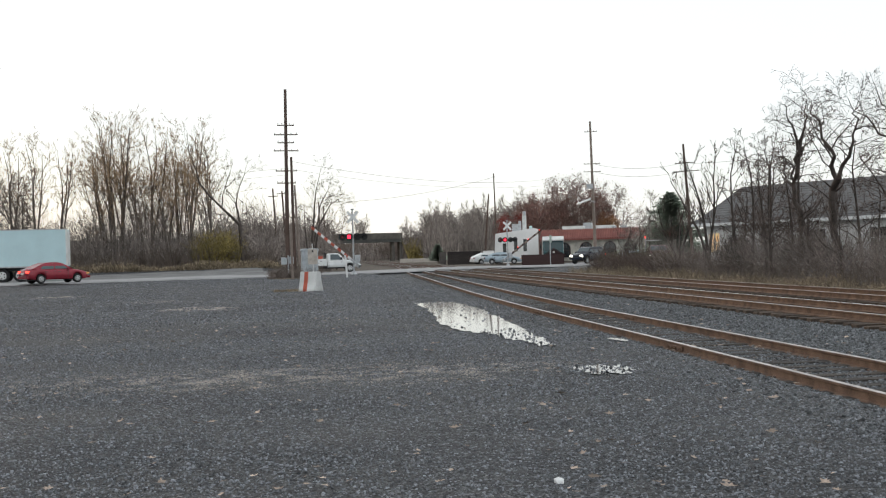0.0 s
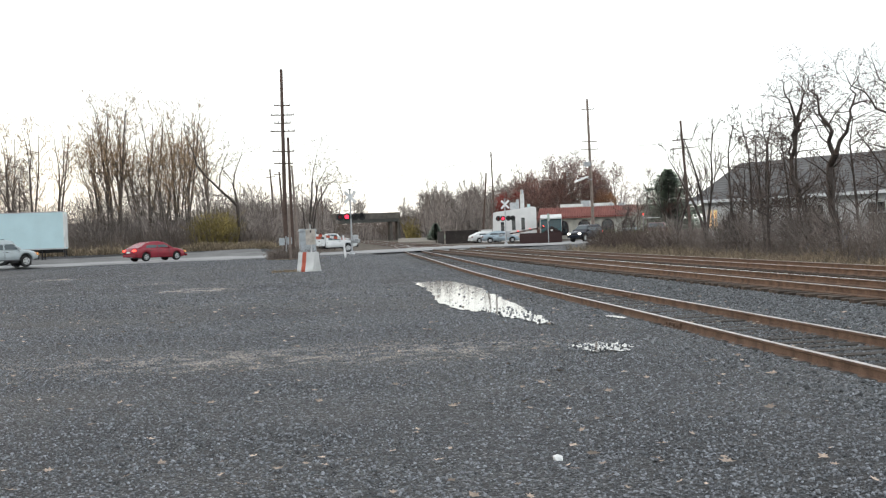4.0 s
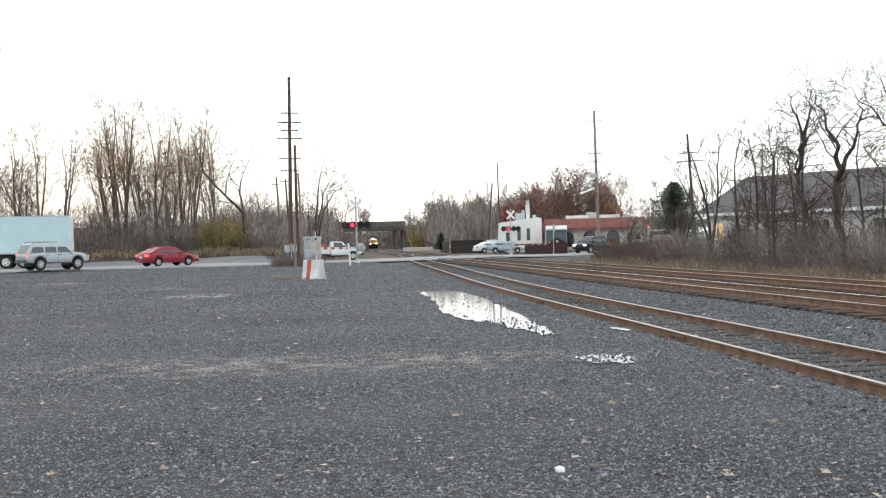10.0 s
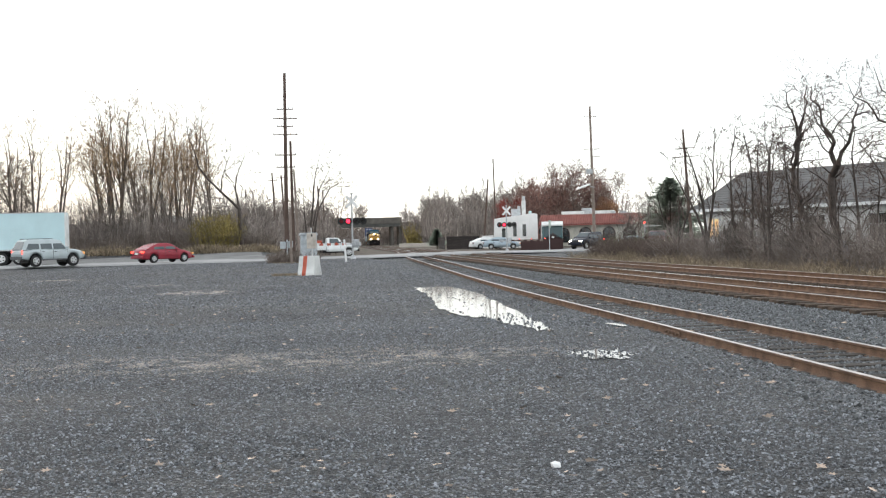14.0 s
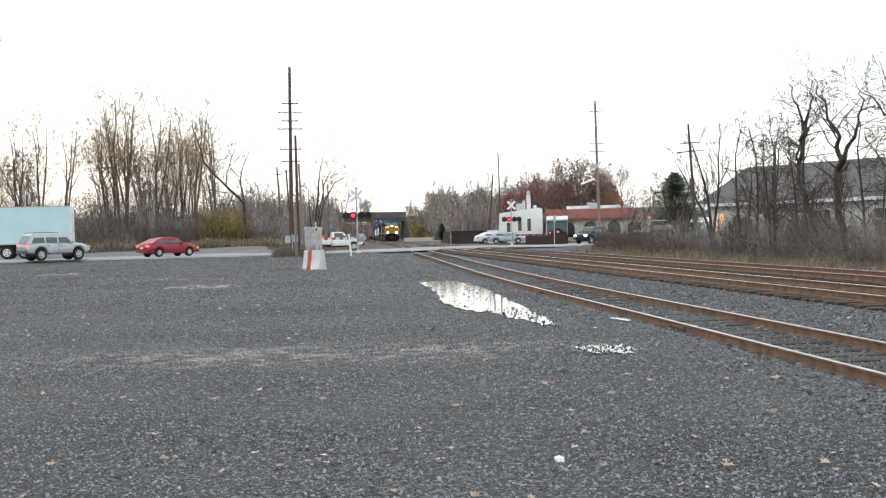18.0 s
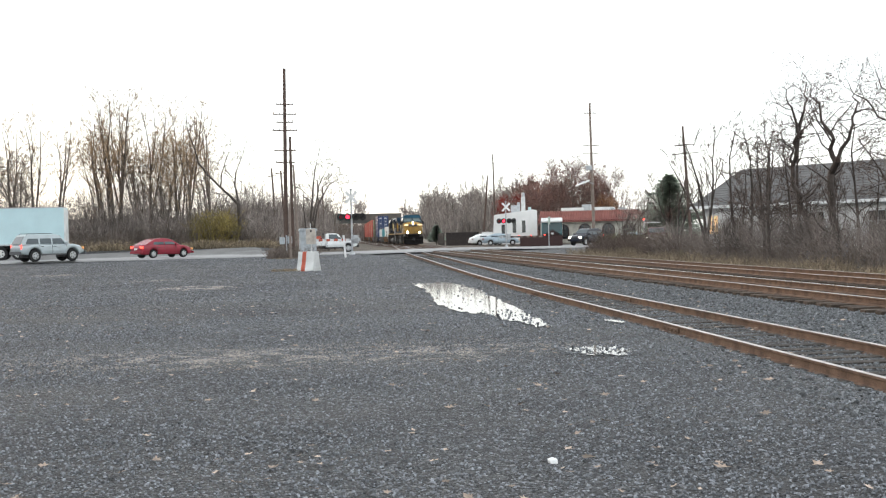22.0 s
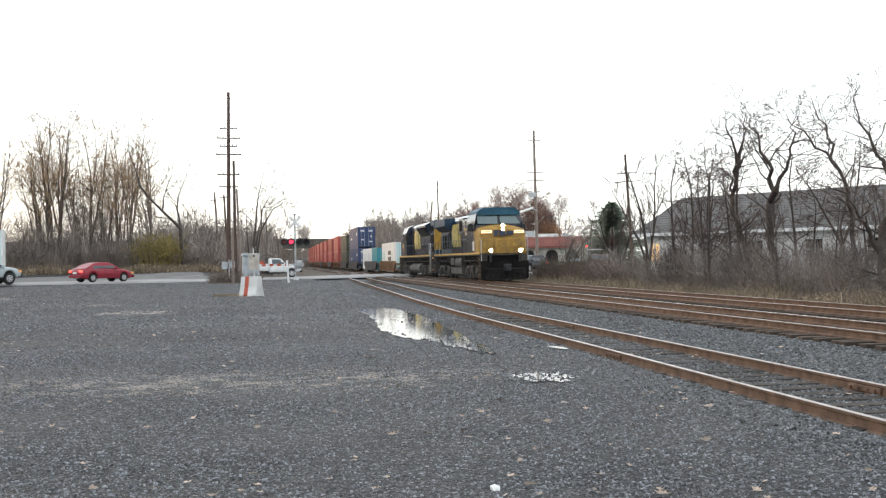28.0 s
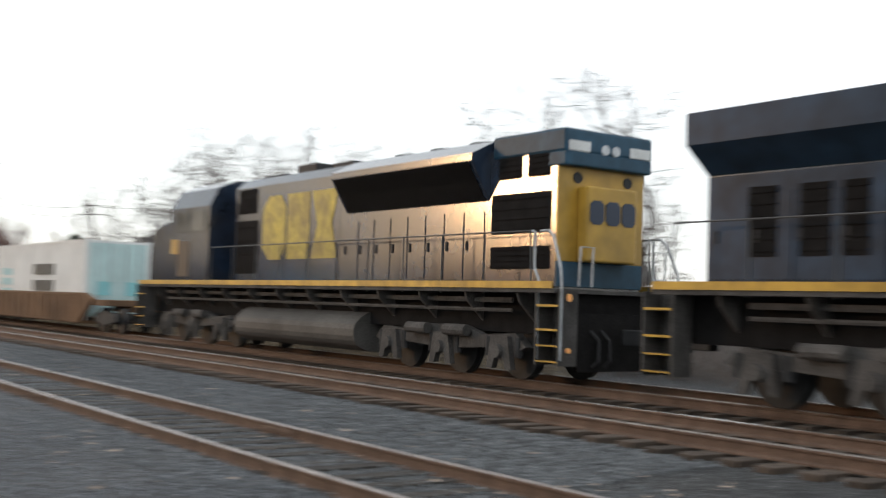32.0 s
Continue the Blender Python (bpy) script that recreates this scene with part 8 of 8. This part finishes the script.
for i in range(10):
    FW.append((rnd_t.uniform(-12, 1.5), rnd_t.uniform(190, 300), 0.2, rnd_t.uniform(0, 360), rnd_t.uniform(0.5, 0.75)))
FW += [(17, 520, 0.2, 0, 1.5), (10, 540, 0.2, 90, 1.4), (24, 560, 0.2, 200, 1.45), (4, 500, 0.2, 200, 1.2)]
plant(far_woods, FW)


def conifer(m, height, label):
    t = thing("evergreen_tree", label, "tree", m)
    bm = B()
    cyl(bm, (0, 0, -0.2), (0, 0, height * 0.95), 0.14, 0.02, 8)
    part("trunk", bm, "bark", t)
    rnd = random.Random(7)
    vs, fs = [], []
    for i in range(1300):
        u = rnd.random() ** 1.1
        z = 0.4 + (height - 0.5) * u
        reach = (1 - u) ** 0.9 * height * 0.50 * rnd.uniform(0.55, 1.25) + 0.12
        a = rnd.uniform(0, 6.283)
        tip = Vector((math.cos(a) * reach, math.sin(a) * reach, z + reach * 0.12 + rnd.uniform(-0.15, 0.25)))
        root = Vector((0, 0, z))
        for k in range(9):
            p = root.lerp(tip, (k + 1) / 9)
            for s in (-1, 1):
                w = Vector((-math.sin(a), math.cos(a), 0)) * s * (0.20 + 0.14 * rnd.random()) * (1.1 - 0.6 * k / 9) + Vector((0, 0, rnd.uniform(-0.12, 0.02)))
                f = Vector((math.cos(a), math.sin(a), 0)) * 0.16
                b = len(vs)
                vs += [tuple(p), tuple(p + w + f), tuple(p + f * 1.6)]
                fs.append((b, b + 1, b + 2))
    part("needles", (vs, fs), "leaf_green", t)
    return t


conifer(pose(37.5, 116.6, 0.3) @ Matrix.Diagonal((1.25, 1.25, 1, 1)), 7.3, "dark green spruce beside the parking lot")
conifer(pose(20.6, 192, 0.2) @ Matrix.Diagonal((0.85, 0.85, 1, 1)), 3.2, "small dark green shrub by the fence")


def brush(name, places, seed, mat, label, h, n, r=0.008, lean=0.35, category="brush", kids=3):
    """Thickets: many thin stems with side twigs, of one kind."""
    rnd = random.Random(seed)
    vs, fs = [], []

    def blade(a, b, w):
        d = (b - a).normalized()
        s = d.orthogonal().normalized()
        s.rotate(Matrix.Rotation(rnd.uniform(0, 6.283), 3, d))
        i = len(vs)
        vs.extend([tuple(a - s * w), tuple(a + s * w), tuple(b)])
        fs.append((i, i + 1, i + 2))

    for x0, x1, y0, y1, z, k in places:
        for i in range(int(n * k)):
            p = Vector((rnd.uniform(x0, x1), rnd.uniform(y0, y1), z))
            patch = 0.55 + 0.9 * max(0, 0.5 + noise.noise((p.x * 0.25, p.y * 0.25, seed)))
            t = p + Vector((rnd.gauss(0, lean), rnd.gauss(0, lean), 1)) * h * rnd.uniform(0.35, 1.0) * patch
            blade(p, t, r * 1.8)
            for j in range(kids):
                u = rnd.uniform(0.25, 0.95)
                q = p.lerp(t, u)
                blade(q, q + Vector((rnd.gauss(0, 0.5), rnd.gauss(0, 0.5), rnd.uniform(0.1, 0.9))) * h * 0.32, r)
    ob = part(name, (vs, fs), mat)
    return tagged(ob, label, category, kind="stuff")


brush("woodland_understory", [(-42, -4, 113, 127, 0.7, 1.0), (-70, -42, 108, 130, 0.7, 0.5)], 31, "twig_grey", "dense grey-brown understory of the woods", 5.6, 6000, 0.024, 0.16)
brush("woodland_understory", [(-42, -4, 111.5, 115, 0.8, 1.0)], 32, "twig", "low brown thicket along the road", 2.6, 3000, 0.018, 0.3)
brush("dead_grass", [(-42, -3.5, 108.5, 112, 0.75, 1.0)], 33, "dead_grass", "tan dead grass along the road's far side", 0.9, 5200, 0.03, 0.5)
brush("yellow_shrub", [(-11.6, -7.6, 110.5, 113.5, 0.8, 1.0)], 34, "leaf_gold", "yellow-leaved shrubs at the edge of the woods", 3.4, 110, 0.03, 0.3)
brush("woodland_understory", [(-3, 1.6, 116, 130, 0.2, 1.0)], 35, "twig_grey", "grey-brown thicket beyond the pickup", 3.4, 1500, 0.022, 0.2)
brush("roadside_weeds", [(-3.2, 0.1, 77, 84, 0.2, 1.0)], 36, "twig", "brown weeds round the signal cabinet", 1.0, 1800, 0.010, 0.4)
brush("dead_grass", [(-1.9, 0.1, 50.0, 51.8, 0.18, 0.25), (-2.8, 0.6, 76.3, 77.5, 0.2, 0.5)], 37, "dead_grass", "tan dead grass round the barrier and cabinet", 0.14, 2200, 0.010, 0.7)
brush("trackside_thicket", [(18.4, 23, 30, 64, 0.0, 1.0), (20, 26, 16, 30, 0.0, 0.6), (24, 34, 6, 16, 0.0, 0.5)], 38, "twig", "tangled grey-brown thicket along the tracks", 1.5, 2600, 0.006, 0.45)
brush("trackside_thicket", [(18.6, 21, 60, 77, 0.0, 1.0), (24.5, 33, 80, 97, 0.1, 0.5)], 39, "twig_dark", "low grey-brown brush along the tracks", 1.5, 3200, 0.010, 0.4)
brush("green_brush", [(26.8, 31.5, 98, 106, 0.1, 1.0)], 40, "brush_green", "yellow-green brush beside the crossing", 1.15, 2200, 0.022, 0.4)
brush("dead_grass", [(17.3, 19.4, 20, 78, 0.0, 1.0)], 41, "dead_grass", "tan dead grass at the foot of the ballast", 0.6, 4200, 0.009, 0.5)
brush("distant_thicket", [(28, 66, 250, 340, 0.0, 1.0)], 42, "twig_grey", "distant grey-brown woods beyond the crossing", 9.5, 8000, 0.06, 0.14)
brush("distant_thicket", [(-16, 2.0, 150, 240, 0.0, 1.0), (-16, 4.0, 240, 330, 0.0, 0.8), (-30, 60, 430, 520, 0, 1.2)], 43, "twig_grey", "distant brush by the overpass", 7.5, 3000, 0.06, 0.14)
brush("distant_thicket", [(34, 56, 172, 196, 0.2, 1.0)], 44, "leaf_rust", "rusty undergrowth behind the restaurant", 4.5, 1800, 0.06, 0.2)
brush("golden_shrub", [(24.5, 29, 300, 306, 0.2, 1.0)], 45, "leaf_gold", "golden shrub beside the overpass", 4.2, 230, 0.11, 0.25)


def crown_mass(name, crowns, seed, mat, label, per, twig_len, r):
    """Rounded far crowns: many short fine twigs that fan up and out from each crown's heart."""
    rnd = random.Random(seed)
    vs, fs = [], []
    for x, y, z, rx, rz in crowns:
        for i in range(per):
            a, u = rnd.uniform(0, 6.283), rnd.random() ** 0.45
            el = math.asin(rnd.uniform(-0.55, 1.0))
            o = Vector((math.cos(a) * math.cos(el), math.sin(a) * math.cos(el), math.sin(el)))
            c = Vector((x, y, z)) + Vector((o.x * rx, o.y * rx, o.z * rz)) * u * rnd.uniform(0.85, 1.06)
            d = (o + Vector((rnd.gauss(0, 0.5), rnd.gauss(0, 0.5), 0.9 + rnd.gauss(0, 0.4)))).normalized() * twig_len * rnd.uniform(0.5, 1.4)
            s = d.orthogonal().normalized()
            s.rotate(Matrix.Rotation(rnd.uniform(0, 6.283), 3, d.normalized()))
            b = len(vs)
            vs += [tuple(c - s * r), tuple(c + s * r), tuple(c + d)]
            fs.append((b, b + 1, b + 2))
    return tagged(part(name, (vs, fs), mat), label, "woods", kind="stuff")


rc = random.Random(77)
far = []
for i in range(64):
    u = rc.random()
    h = rc.uniform(4.2, 7.2)
    far.append((30 + 30 * u + rc.uniform(-2, 2), 318 - 70 * u + rc.uniform(-16, 16), h * 0.95, rc.uniform(2.6, 4.6), h))
crown_mass("distant_crowns", far, 51, "twig_grey", "rounded grey-brown crowns of distant woods", 380, 1.5, 0.045)
crown_mass("distant_crowns", [(rc.uniform(-30, 46), rc.uniform(428, 470), 4.0, 5.0, rc.uniform(4, 6)) for i in range(34)], 52, "twig", "brown crowns of woods beyond the overpass", 260, 2.2, 0.08)
crown_mass("distant_crowns", [(rc.uniform(-20, 0), rc.uniform(170, 330), 3.6, 3.2, rc.uniform(3.2, 4.6)) for i in range(34)], 53, "twig_grey", "grey-brown crowns of woods west of the tracks", 260, 1.3, 0.04)
crown_mass("rusty_crowns", [(40.5 + rc.uniform(-5.5, 8.5), 184 + rc.uniform(-6, 6), rc.uniform(5.5, 8.2), rc.uniform(2.2, 3.2), rc.uniform(3.2, 4.8)) for i in range(15)], 54, "leaf_rust", "rounded rusty-brown crowns behind the restaurant", 520, 0.9, 0.035)
crown_mass("orange_crowns", [(47.6 + rc.uniform(-1.6, 1.6), 178 + rc.uniform(-2, 2), rc.uniform(3.5, 7.0), 1.7, 2.4) for i in range(6)], 66, "leaf_orange", "orange-leaved crown beside the rusty trees", 420, 0.5, 0.05)
crown_mass("woodland_haze", [(rc.uniform(-46, -5), rc.uniform(118, 134), rc.uniform(3.0, 6.5), 2.8, rc.uniform(2.6, 4.2)) for i in range(46)], 55, "twig_grey", "hazy grey twigs deep in the woods", 260, 0.9, 0.018)
HB = []
for i in range(84):
    y = rc.uniform(16, 62)
    HB.append((rc.uniform(19.3, 23.5) + (60 - y) * 0.06, y, rc.uniform(0.5, 1.1), rc.uniform(1.0, 1.8), rc.uniform(0.7, 1.6)))
crown_mass("house_brush", HB, 56, "twig_grey", "tangled grey brush before the house", 380, 0.75, 0.007)
crown_mass("ivy_mound", [(20.6 + rc.uniform(-0.7, 0.7), 54.2 + rc.uniform(-0.8, 0.8), 1.0, 0.75, 1.3) for i in range(5)] + [(21.6 + rc.uniform(-0.6, 0.6), 47.6 + rc.uniform(-0.6, 0.6), 1.0, 0.6, 1.2) for i in range(4)] + [(21.4 + rc.uniform(-0.5, 0.5), 46.3, 0.9, 0.5, 1.1)], 64, "bark_dark", "dark tangled mounds of ivy and twigs under the trees", 900, 0.22, 0.012)
crown_mass("tan_crown_tips", [(rc.uniform(-24.5, -11.5), rc.uniform(116, 124), rc.uniform(8.0, 11.5), rc.uniform(1.6, 2.6), rc.uniform(2.2, 3.6)) for i in range(30)], 57, "leaf_tan", "fine tan twigs and last leaves of the tall trees", 260, 0.55, 0.009)
# unseen crowns, added to keep the low western sky out of the train's reflections
crown_mass("western_woods", [(rc.uniform(-135, -78), rc.uniform(-45, 60), rc.uniform(6.0, 9.0), rc.uniform(4.5, 7.0), rc.uniform(8.0, 11.0)) for i in range(110)], 58, "twig_grey", "unseen bare woods behind the camera, added to darken reflections", 420, 2.4, 0.10)
crown_mass("western_woods", [(rc.uniform(-84, -57), rc.uniform(34, 74), rc.uniform(6.0, 8.0), rc.uniform(4.5, 5.5), rc.uniform(10.0, 12.0)) for i in range(44)], 65, "twig_grey", "unseen tall bare woods added to darken the train's reflections", 420, 2.4, 0.10)
# added behind the bridge to fill the opening under it with dark brown
crown_mass("distant_crowns", [(rc.choice((rc.uniform(-14, 8), rc.uniform(27, 40))), rc.uniform(392, 440), rc.uniform(1.5, 4.0), 3.5, rc.uniform(2.5, 3.6)) for i in range(30)], 59, "twig", "brown twigs filling the opening under the overpass", 320, 1.6, 0.08)

NEAR_W = "bare saplings at the west edge of the lot"
n_a = tree(41, 12.0, 0.16, "bare tree with long drooping twigs at the lot's edge", NEAR_W, bark="bark_dark", twig="twig_dark", levels=4, start=0.3, spread=46, up=0.05, kids=(9, 6, 5, 4), shrink=0.46, min_r=0.006)
plant(n_a, [(-14.9, 46.8, 0.1, 30, 1.35)])
crown_mass("yellow_shrub_leaves", [(rc.uniform(-11.6, -7.6), rc.uniform(110.5, 113.5), rc.uniform(2.2, 3.9), rc.uniform(0.7, 1.3), rc.uniform(0.7, 1.2)) for i in range(20)], 61, "leaf_gold", "last yellow leaves of the shrubs by the woods", 170, 0.16, 0.045)
# more unseen blocking crowns; the first group stays low to let the sun through
crown_mass("western_woods", [(rc.uniform(-88, -64), rc.uniform(94, 142), rc.uniform(3.0, 4.5), rc.uniform(4.0, 6.5), rc.uniform(4.0, 6.0)) for i in range(24)] + [(rc.uniform(-160, -92), rc.uniform(84, 150), rc.uniform(6.0, 9.0), rc.uniform(5.0, 7.0), rc.uniform(9.0, 12.0)) for i in range(80)] + [(rc.uniform(-120, -62), rc.uniform(28, 62), rc.uniform(6.0, 9.0), rc.uniform(4.5, 6.5), rc.uniform(8.0, 11.0)) for i in range(60)] + [(rc.uniform(-140, -92), rc.uniform(64, 96), rc.uniform(6.0, 9.0), rc.uniform(4.5, 6.5), rc.uniform(8.0, 11.0)) for i in range(40)], 62, "twig_grey", "unseen bare woods added to block low sky from reflections", 420, 2.4, 0.10)
crown_mass("distant_crowns", [(rc.uniform(0, 32), rc.uniform(590, 625), rc.uniform(2.0, 6.0), 4.5, rc.uniform(4.0, 5.5)) for i in range(26)] + [(rc.uniform(31, 44), rc.uniform(470, 500), rc.uniform(2.0, 5.0), 4.0, rc.uniform(3.5, 5.0)) for i in range(14)], 63, "twig", "brown woods where the tracks curve away", 340, 2.4, 0.12)


bin_ = thing("waste_bin", "blue steel waste bin in the brush behind the trees", "bin", pose(23.8, 50.6, 0.1, 0, 0, 25))
bm = B()
box(bm, -0.9, 0.9, -0.5, 0.5, 0.08, 1.0, 0.03, (-0.06, -0.08))
part("body", bm, "bin_blue", bin_)
bm = B()
prism(bm, [(-0.62, 1.02), (0.62, 1.02), (0.5, 1.14), (-0.5, 1.10)], "x", -0.98, 0.98, 0.02)
part("lid", bm, "black", bin_, "dark lid")


# ---- loose stones and leaves on the lot ----
def scatter_stones(name, n, seed, area, size, mat, label, z=lambda x, y: ground_z(x, y), fan=False):
    """Chips of crushed stone: squashed, turned four-sided pyramids and wedges."""
    rnd = np.random.RandomState(seed)
    x0, x1, y0, y1 = area
    u = rnd.rand(n)
    ys = y0 * (y1 / y0) ** u if y0 > 0 else y0 + (y1 - y0) * u
    xs = x0 + (x1 - x0) * rnd.rand(n)
    if fan:
        # the bounds in x are widths per metre of distance: the piece spreads out like a fan
        ys = np.sqrt(y0 ** 2 + (y1 ** 2 - y0 ** 2) * u ** 1.5)
        xs = xs * ys
    base = np.array([(1, 0, -0.4), (-0.5, 0.87, -0.5), (-0.5, -0.87, -0.4), (0.35, 0.5, 0.6), (-0.6, 0.1, 0.7), (0.3, -0.55, 0.55)])
    tri = ((3, 4, 5), (0, 3, 5), (0, 1, 3), (1, 4, 3), (1, 2, 4), (2, 5, 4), (2, 0, 5))
    vs, fs = [], []
    for i in range(n):
        s = size * (0.45 + 0.9 * rnd.rand() ** 2)
        a = rnd.rand() * 6.283
        c, sn = math.cos(a), math.sin(a)
        p = base * (s, s * (0.6 + 0.5 * rnd.rand()), s * (0.5 + 0.5 * rnd.rand())) + rnd.randn(6, 3) * s * 0.14
        zz = z(xs[i], ys[i])
        b = len(vs)
        vs += [(xs[i] + c * q[0] - sn * q[1], ys[i] + sn * q[0] + c * q[1], zz + q[2] * 0.9 + s * 0.2) for q in p]
        fs += [(b + t[0], b + t[1], b + t[2]) for t in tri]
    ob = part(name, (vs, fs), mat)
    return tagged(ob, label, "gravel", kind="stuff")


def island_variation(m, amount=0.7):
    """Lets each loose piece of a joined mesh differ in lightness."""
    n, l = m.node_tree.nodes, m.node_tree.links
    b = n["Principled BSDF"]
    src = b.inputs["Base Color"].links[0].from_socket
    geo, hsv, mul = n.new("ShaderNodeNewGeometry"), n.new("ShaderNodeHueSaturation"), n.new("ShaderNodeMath")
    mul.operation = "MULTIPLY_ADD"
    mul.inputs[1].default_value, mul.inputs[2].default_value = amount * 2, 1 - amount
    l.new(geo.outputs["Random Per Island"], mul.inputs[0])
    l.new(mul.outputs[0], hsv.inputs["Value"])
    l.new(src, hsv.inputs["Color"])
    l.new(hsv.outputs["Color"], b.inputs["Base Color"])


island_variation(M["stone"], 0.7)
for key in ("ballast", "leaf_tan", "twig_grey", "dead_grass", "leaf_gold", "leaf_rust", "brush_green"):
    island_variation(M[key], 0.55)
M["leaf_dead"] = material("fallen_leaves", (0.42, 0.335, 0.27), 0.8, 0, 0.4, 9, 40, 0)
island_variation(M["leaf_dead"], 0.5)

scatter_stones("loose_gravel", 105000, 1, (-0.34, 0.62, 5.6, 24), 0.0145, "stone", "loose grey stone chips on the lot", fan=True)
scatter_stones("loose_gravel", 22000, 12, (-10, 9, 20, 52), 0.022, "stone", "loose grey stones further out on the lot")
scatter_stones("loose_gravel", 26000, 8, (-16, 5.6, 30, 84), 0.030, "stone", "coarse loose grey stones towards the road")
scatter_stones("wet_stones", 190, 22, (3.3, 4.5, 19.2, 24.0), 0.024, "stone", "wet stones along the puddle's edge", lambda x, y: 0.024)
scatter_stones("wet_stones", 70, 23, (2.9, 4.9, 24.0, 40.0), 0.03, "stone", "wet stones standing in the long puddle", lambda x, y: 0.020)
scatter_stones("wet_stones", 150, 24, (3.35, 4.35, 14.5, 15.95), 0.022, "stone", "wet stones standing in the small puddle", lambda x, y: 0.022)
scatter_stones("track_ballast", 30000, 2, (7.6, 9.95, 8, 75), 0.034, "ballast", "grey crushed-stone ballast round the tracks")
scatter_stones("track_ballast", 9000, 6, (10.1, 18.0, 10, 60), 0.034, "ballast", "grey ballast between the main tracks")
scatter_stones("track_ballast", 14000, 3, (4.6, 8.4, 6, 60), 0.030, "ballast", "ballast stones along the siding", lambda x, y: ground_z(x, y))


def scatter_leaves():
    rnd = random.Random(9)
    vs, fs = [], []
    for i in range(900):
        y = 6.5 * (34 / 6.5) ** rnd.random()
        x = rnd.uniform(-9, 9)
        s = rnd.uniform(0.022, 0.050)
        a = rnd.uniform(0, 6.283)
        q = Matrix.Rotation(a, 3, "Z") @ Matrix.Rotation(rnd.uniform(-0.5, 0.5), 3, "X")
        c = Vector((x, y, ground_z(x, y) + 0.03))
        b = len(vs)
        # a lobed oak leaf, curled up at its edges
        lobes = [(1.0, 0, 0.3), (0.5, 0.3, 0.1), (0.5, 0.62, 0.3), (0.05, 0.36, 0.05), (-0.25, 0.55, 0.25), (-0.4, 0.22, 0.05), (-1.0, 0, 0.1), (-0.4, -0.15, 0.05), (-0.25, -0.5, 0.3), (0.05, -0.25, 0.05), (0.5, -0.6, 0.2), (0.45, -0.2, 0.1)]
        vs += [tuple(c + q @ Vector((p[0] * rnd.uniform(0.8, 1.1), p[1] * rnd.uniform(0.8, 1.25), p[2] * rnd.uniform(0.2, 1.0))) * s * 1.3) for p in lobes] + [tuple(c)]
        fs += [(b + k, b + (k + 1) % 12, b + 12) for k in range(12)]
    tagged(part("fallen_leaves", (vs, fs), "leaf_dead"), "scattered tan and brown fallen leaves", "leaves", kind="stuff")
    st = thing("pale_stone", "chipped white stone lying on the gravel", "stone", pose(1.65, 7.9, 0.02))
    bm = B()
    bmesh.ops.create_icosphere(bm, subdivisions=1, radius=0.05)
    for v in bm.verts:
        v.co = Vector((v.co.x * 0.85, v.co.y * 0.8, v.co.z * 0.62)) * (1 + 0.45 * noise.noise(v.co * 14))
    part("stone_body", bm, "white_paint", st)


scatter_leaves()


# ---- what moves ----
def train_pose(s, z, t):
    # it slows a little as it nears the crossing
    y = 587.9 - 18.57 * t - 8.0 * math.exp(-((t - 20) / 4.5) ** 2) - 0.5 * math.exp(-((t - 29.3) / 0.9) ** 2) + s
    yy = y + 8.0
    turn = -math.degrees(math.atan((bend(yy + 5) - bend(yy - 5)) / 10))
    return pose(MAIN[1] + bend(y), y, RAIL_Z + z, 0, 0, turn)


def motions():
    times = [0, 3, 6, 9] + [11 + 0.75 * k for k in range(29)]
    for ob, s, z in TRAIN:
        walk(ob, [(t, train_pose(s, z, t)) for t in times])
    for ob, rows in MOVERS:
        walk(ob, rows)


motions()
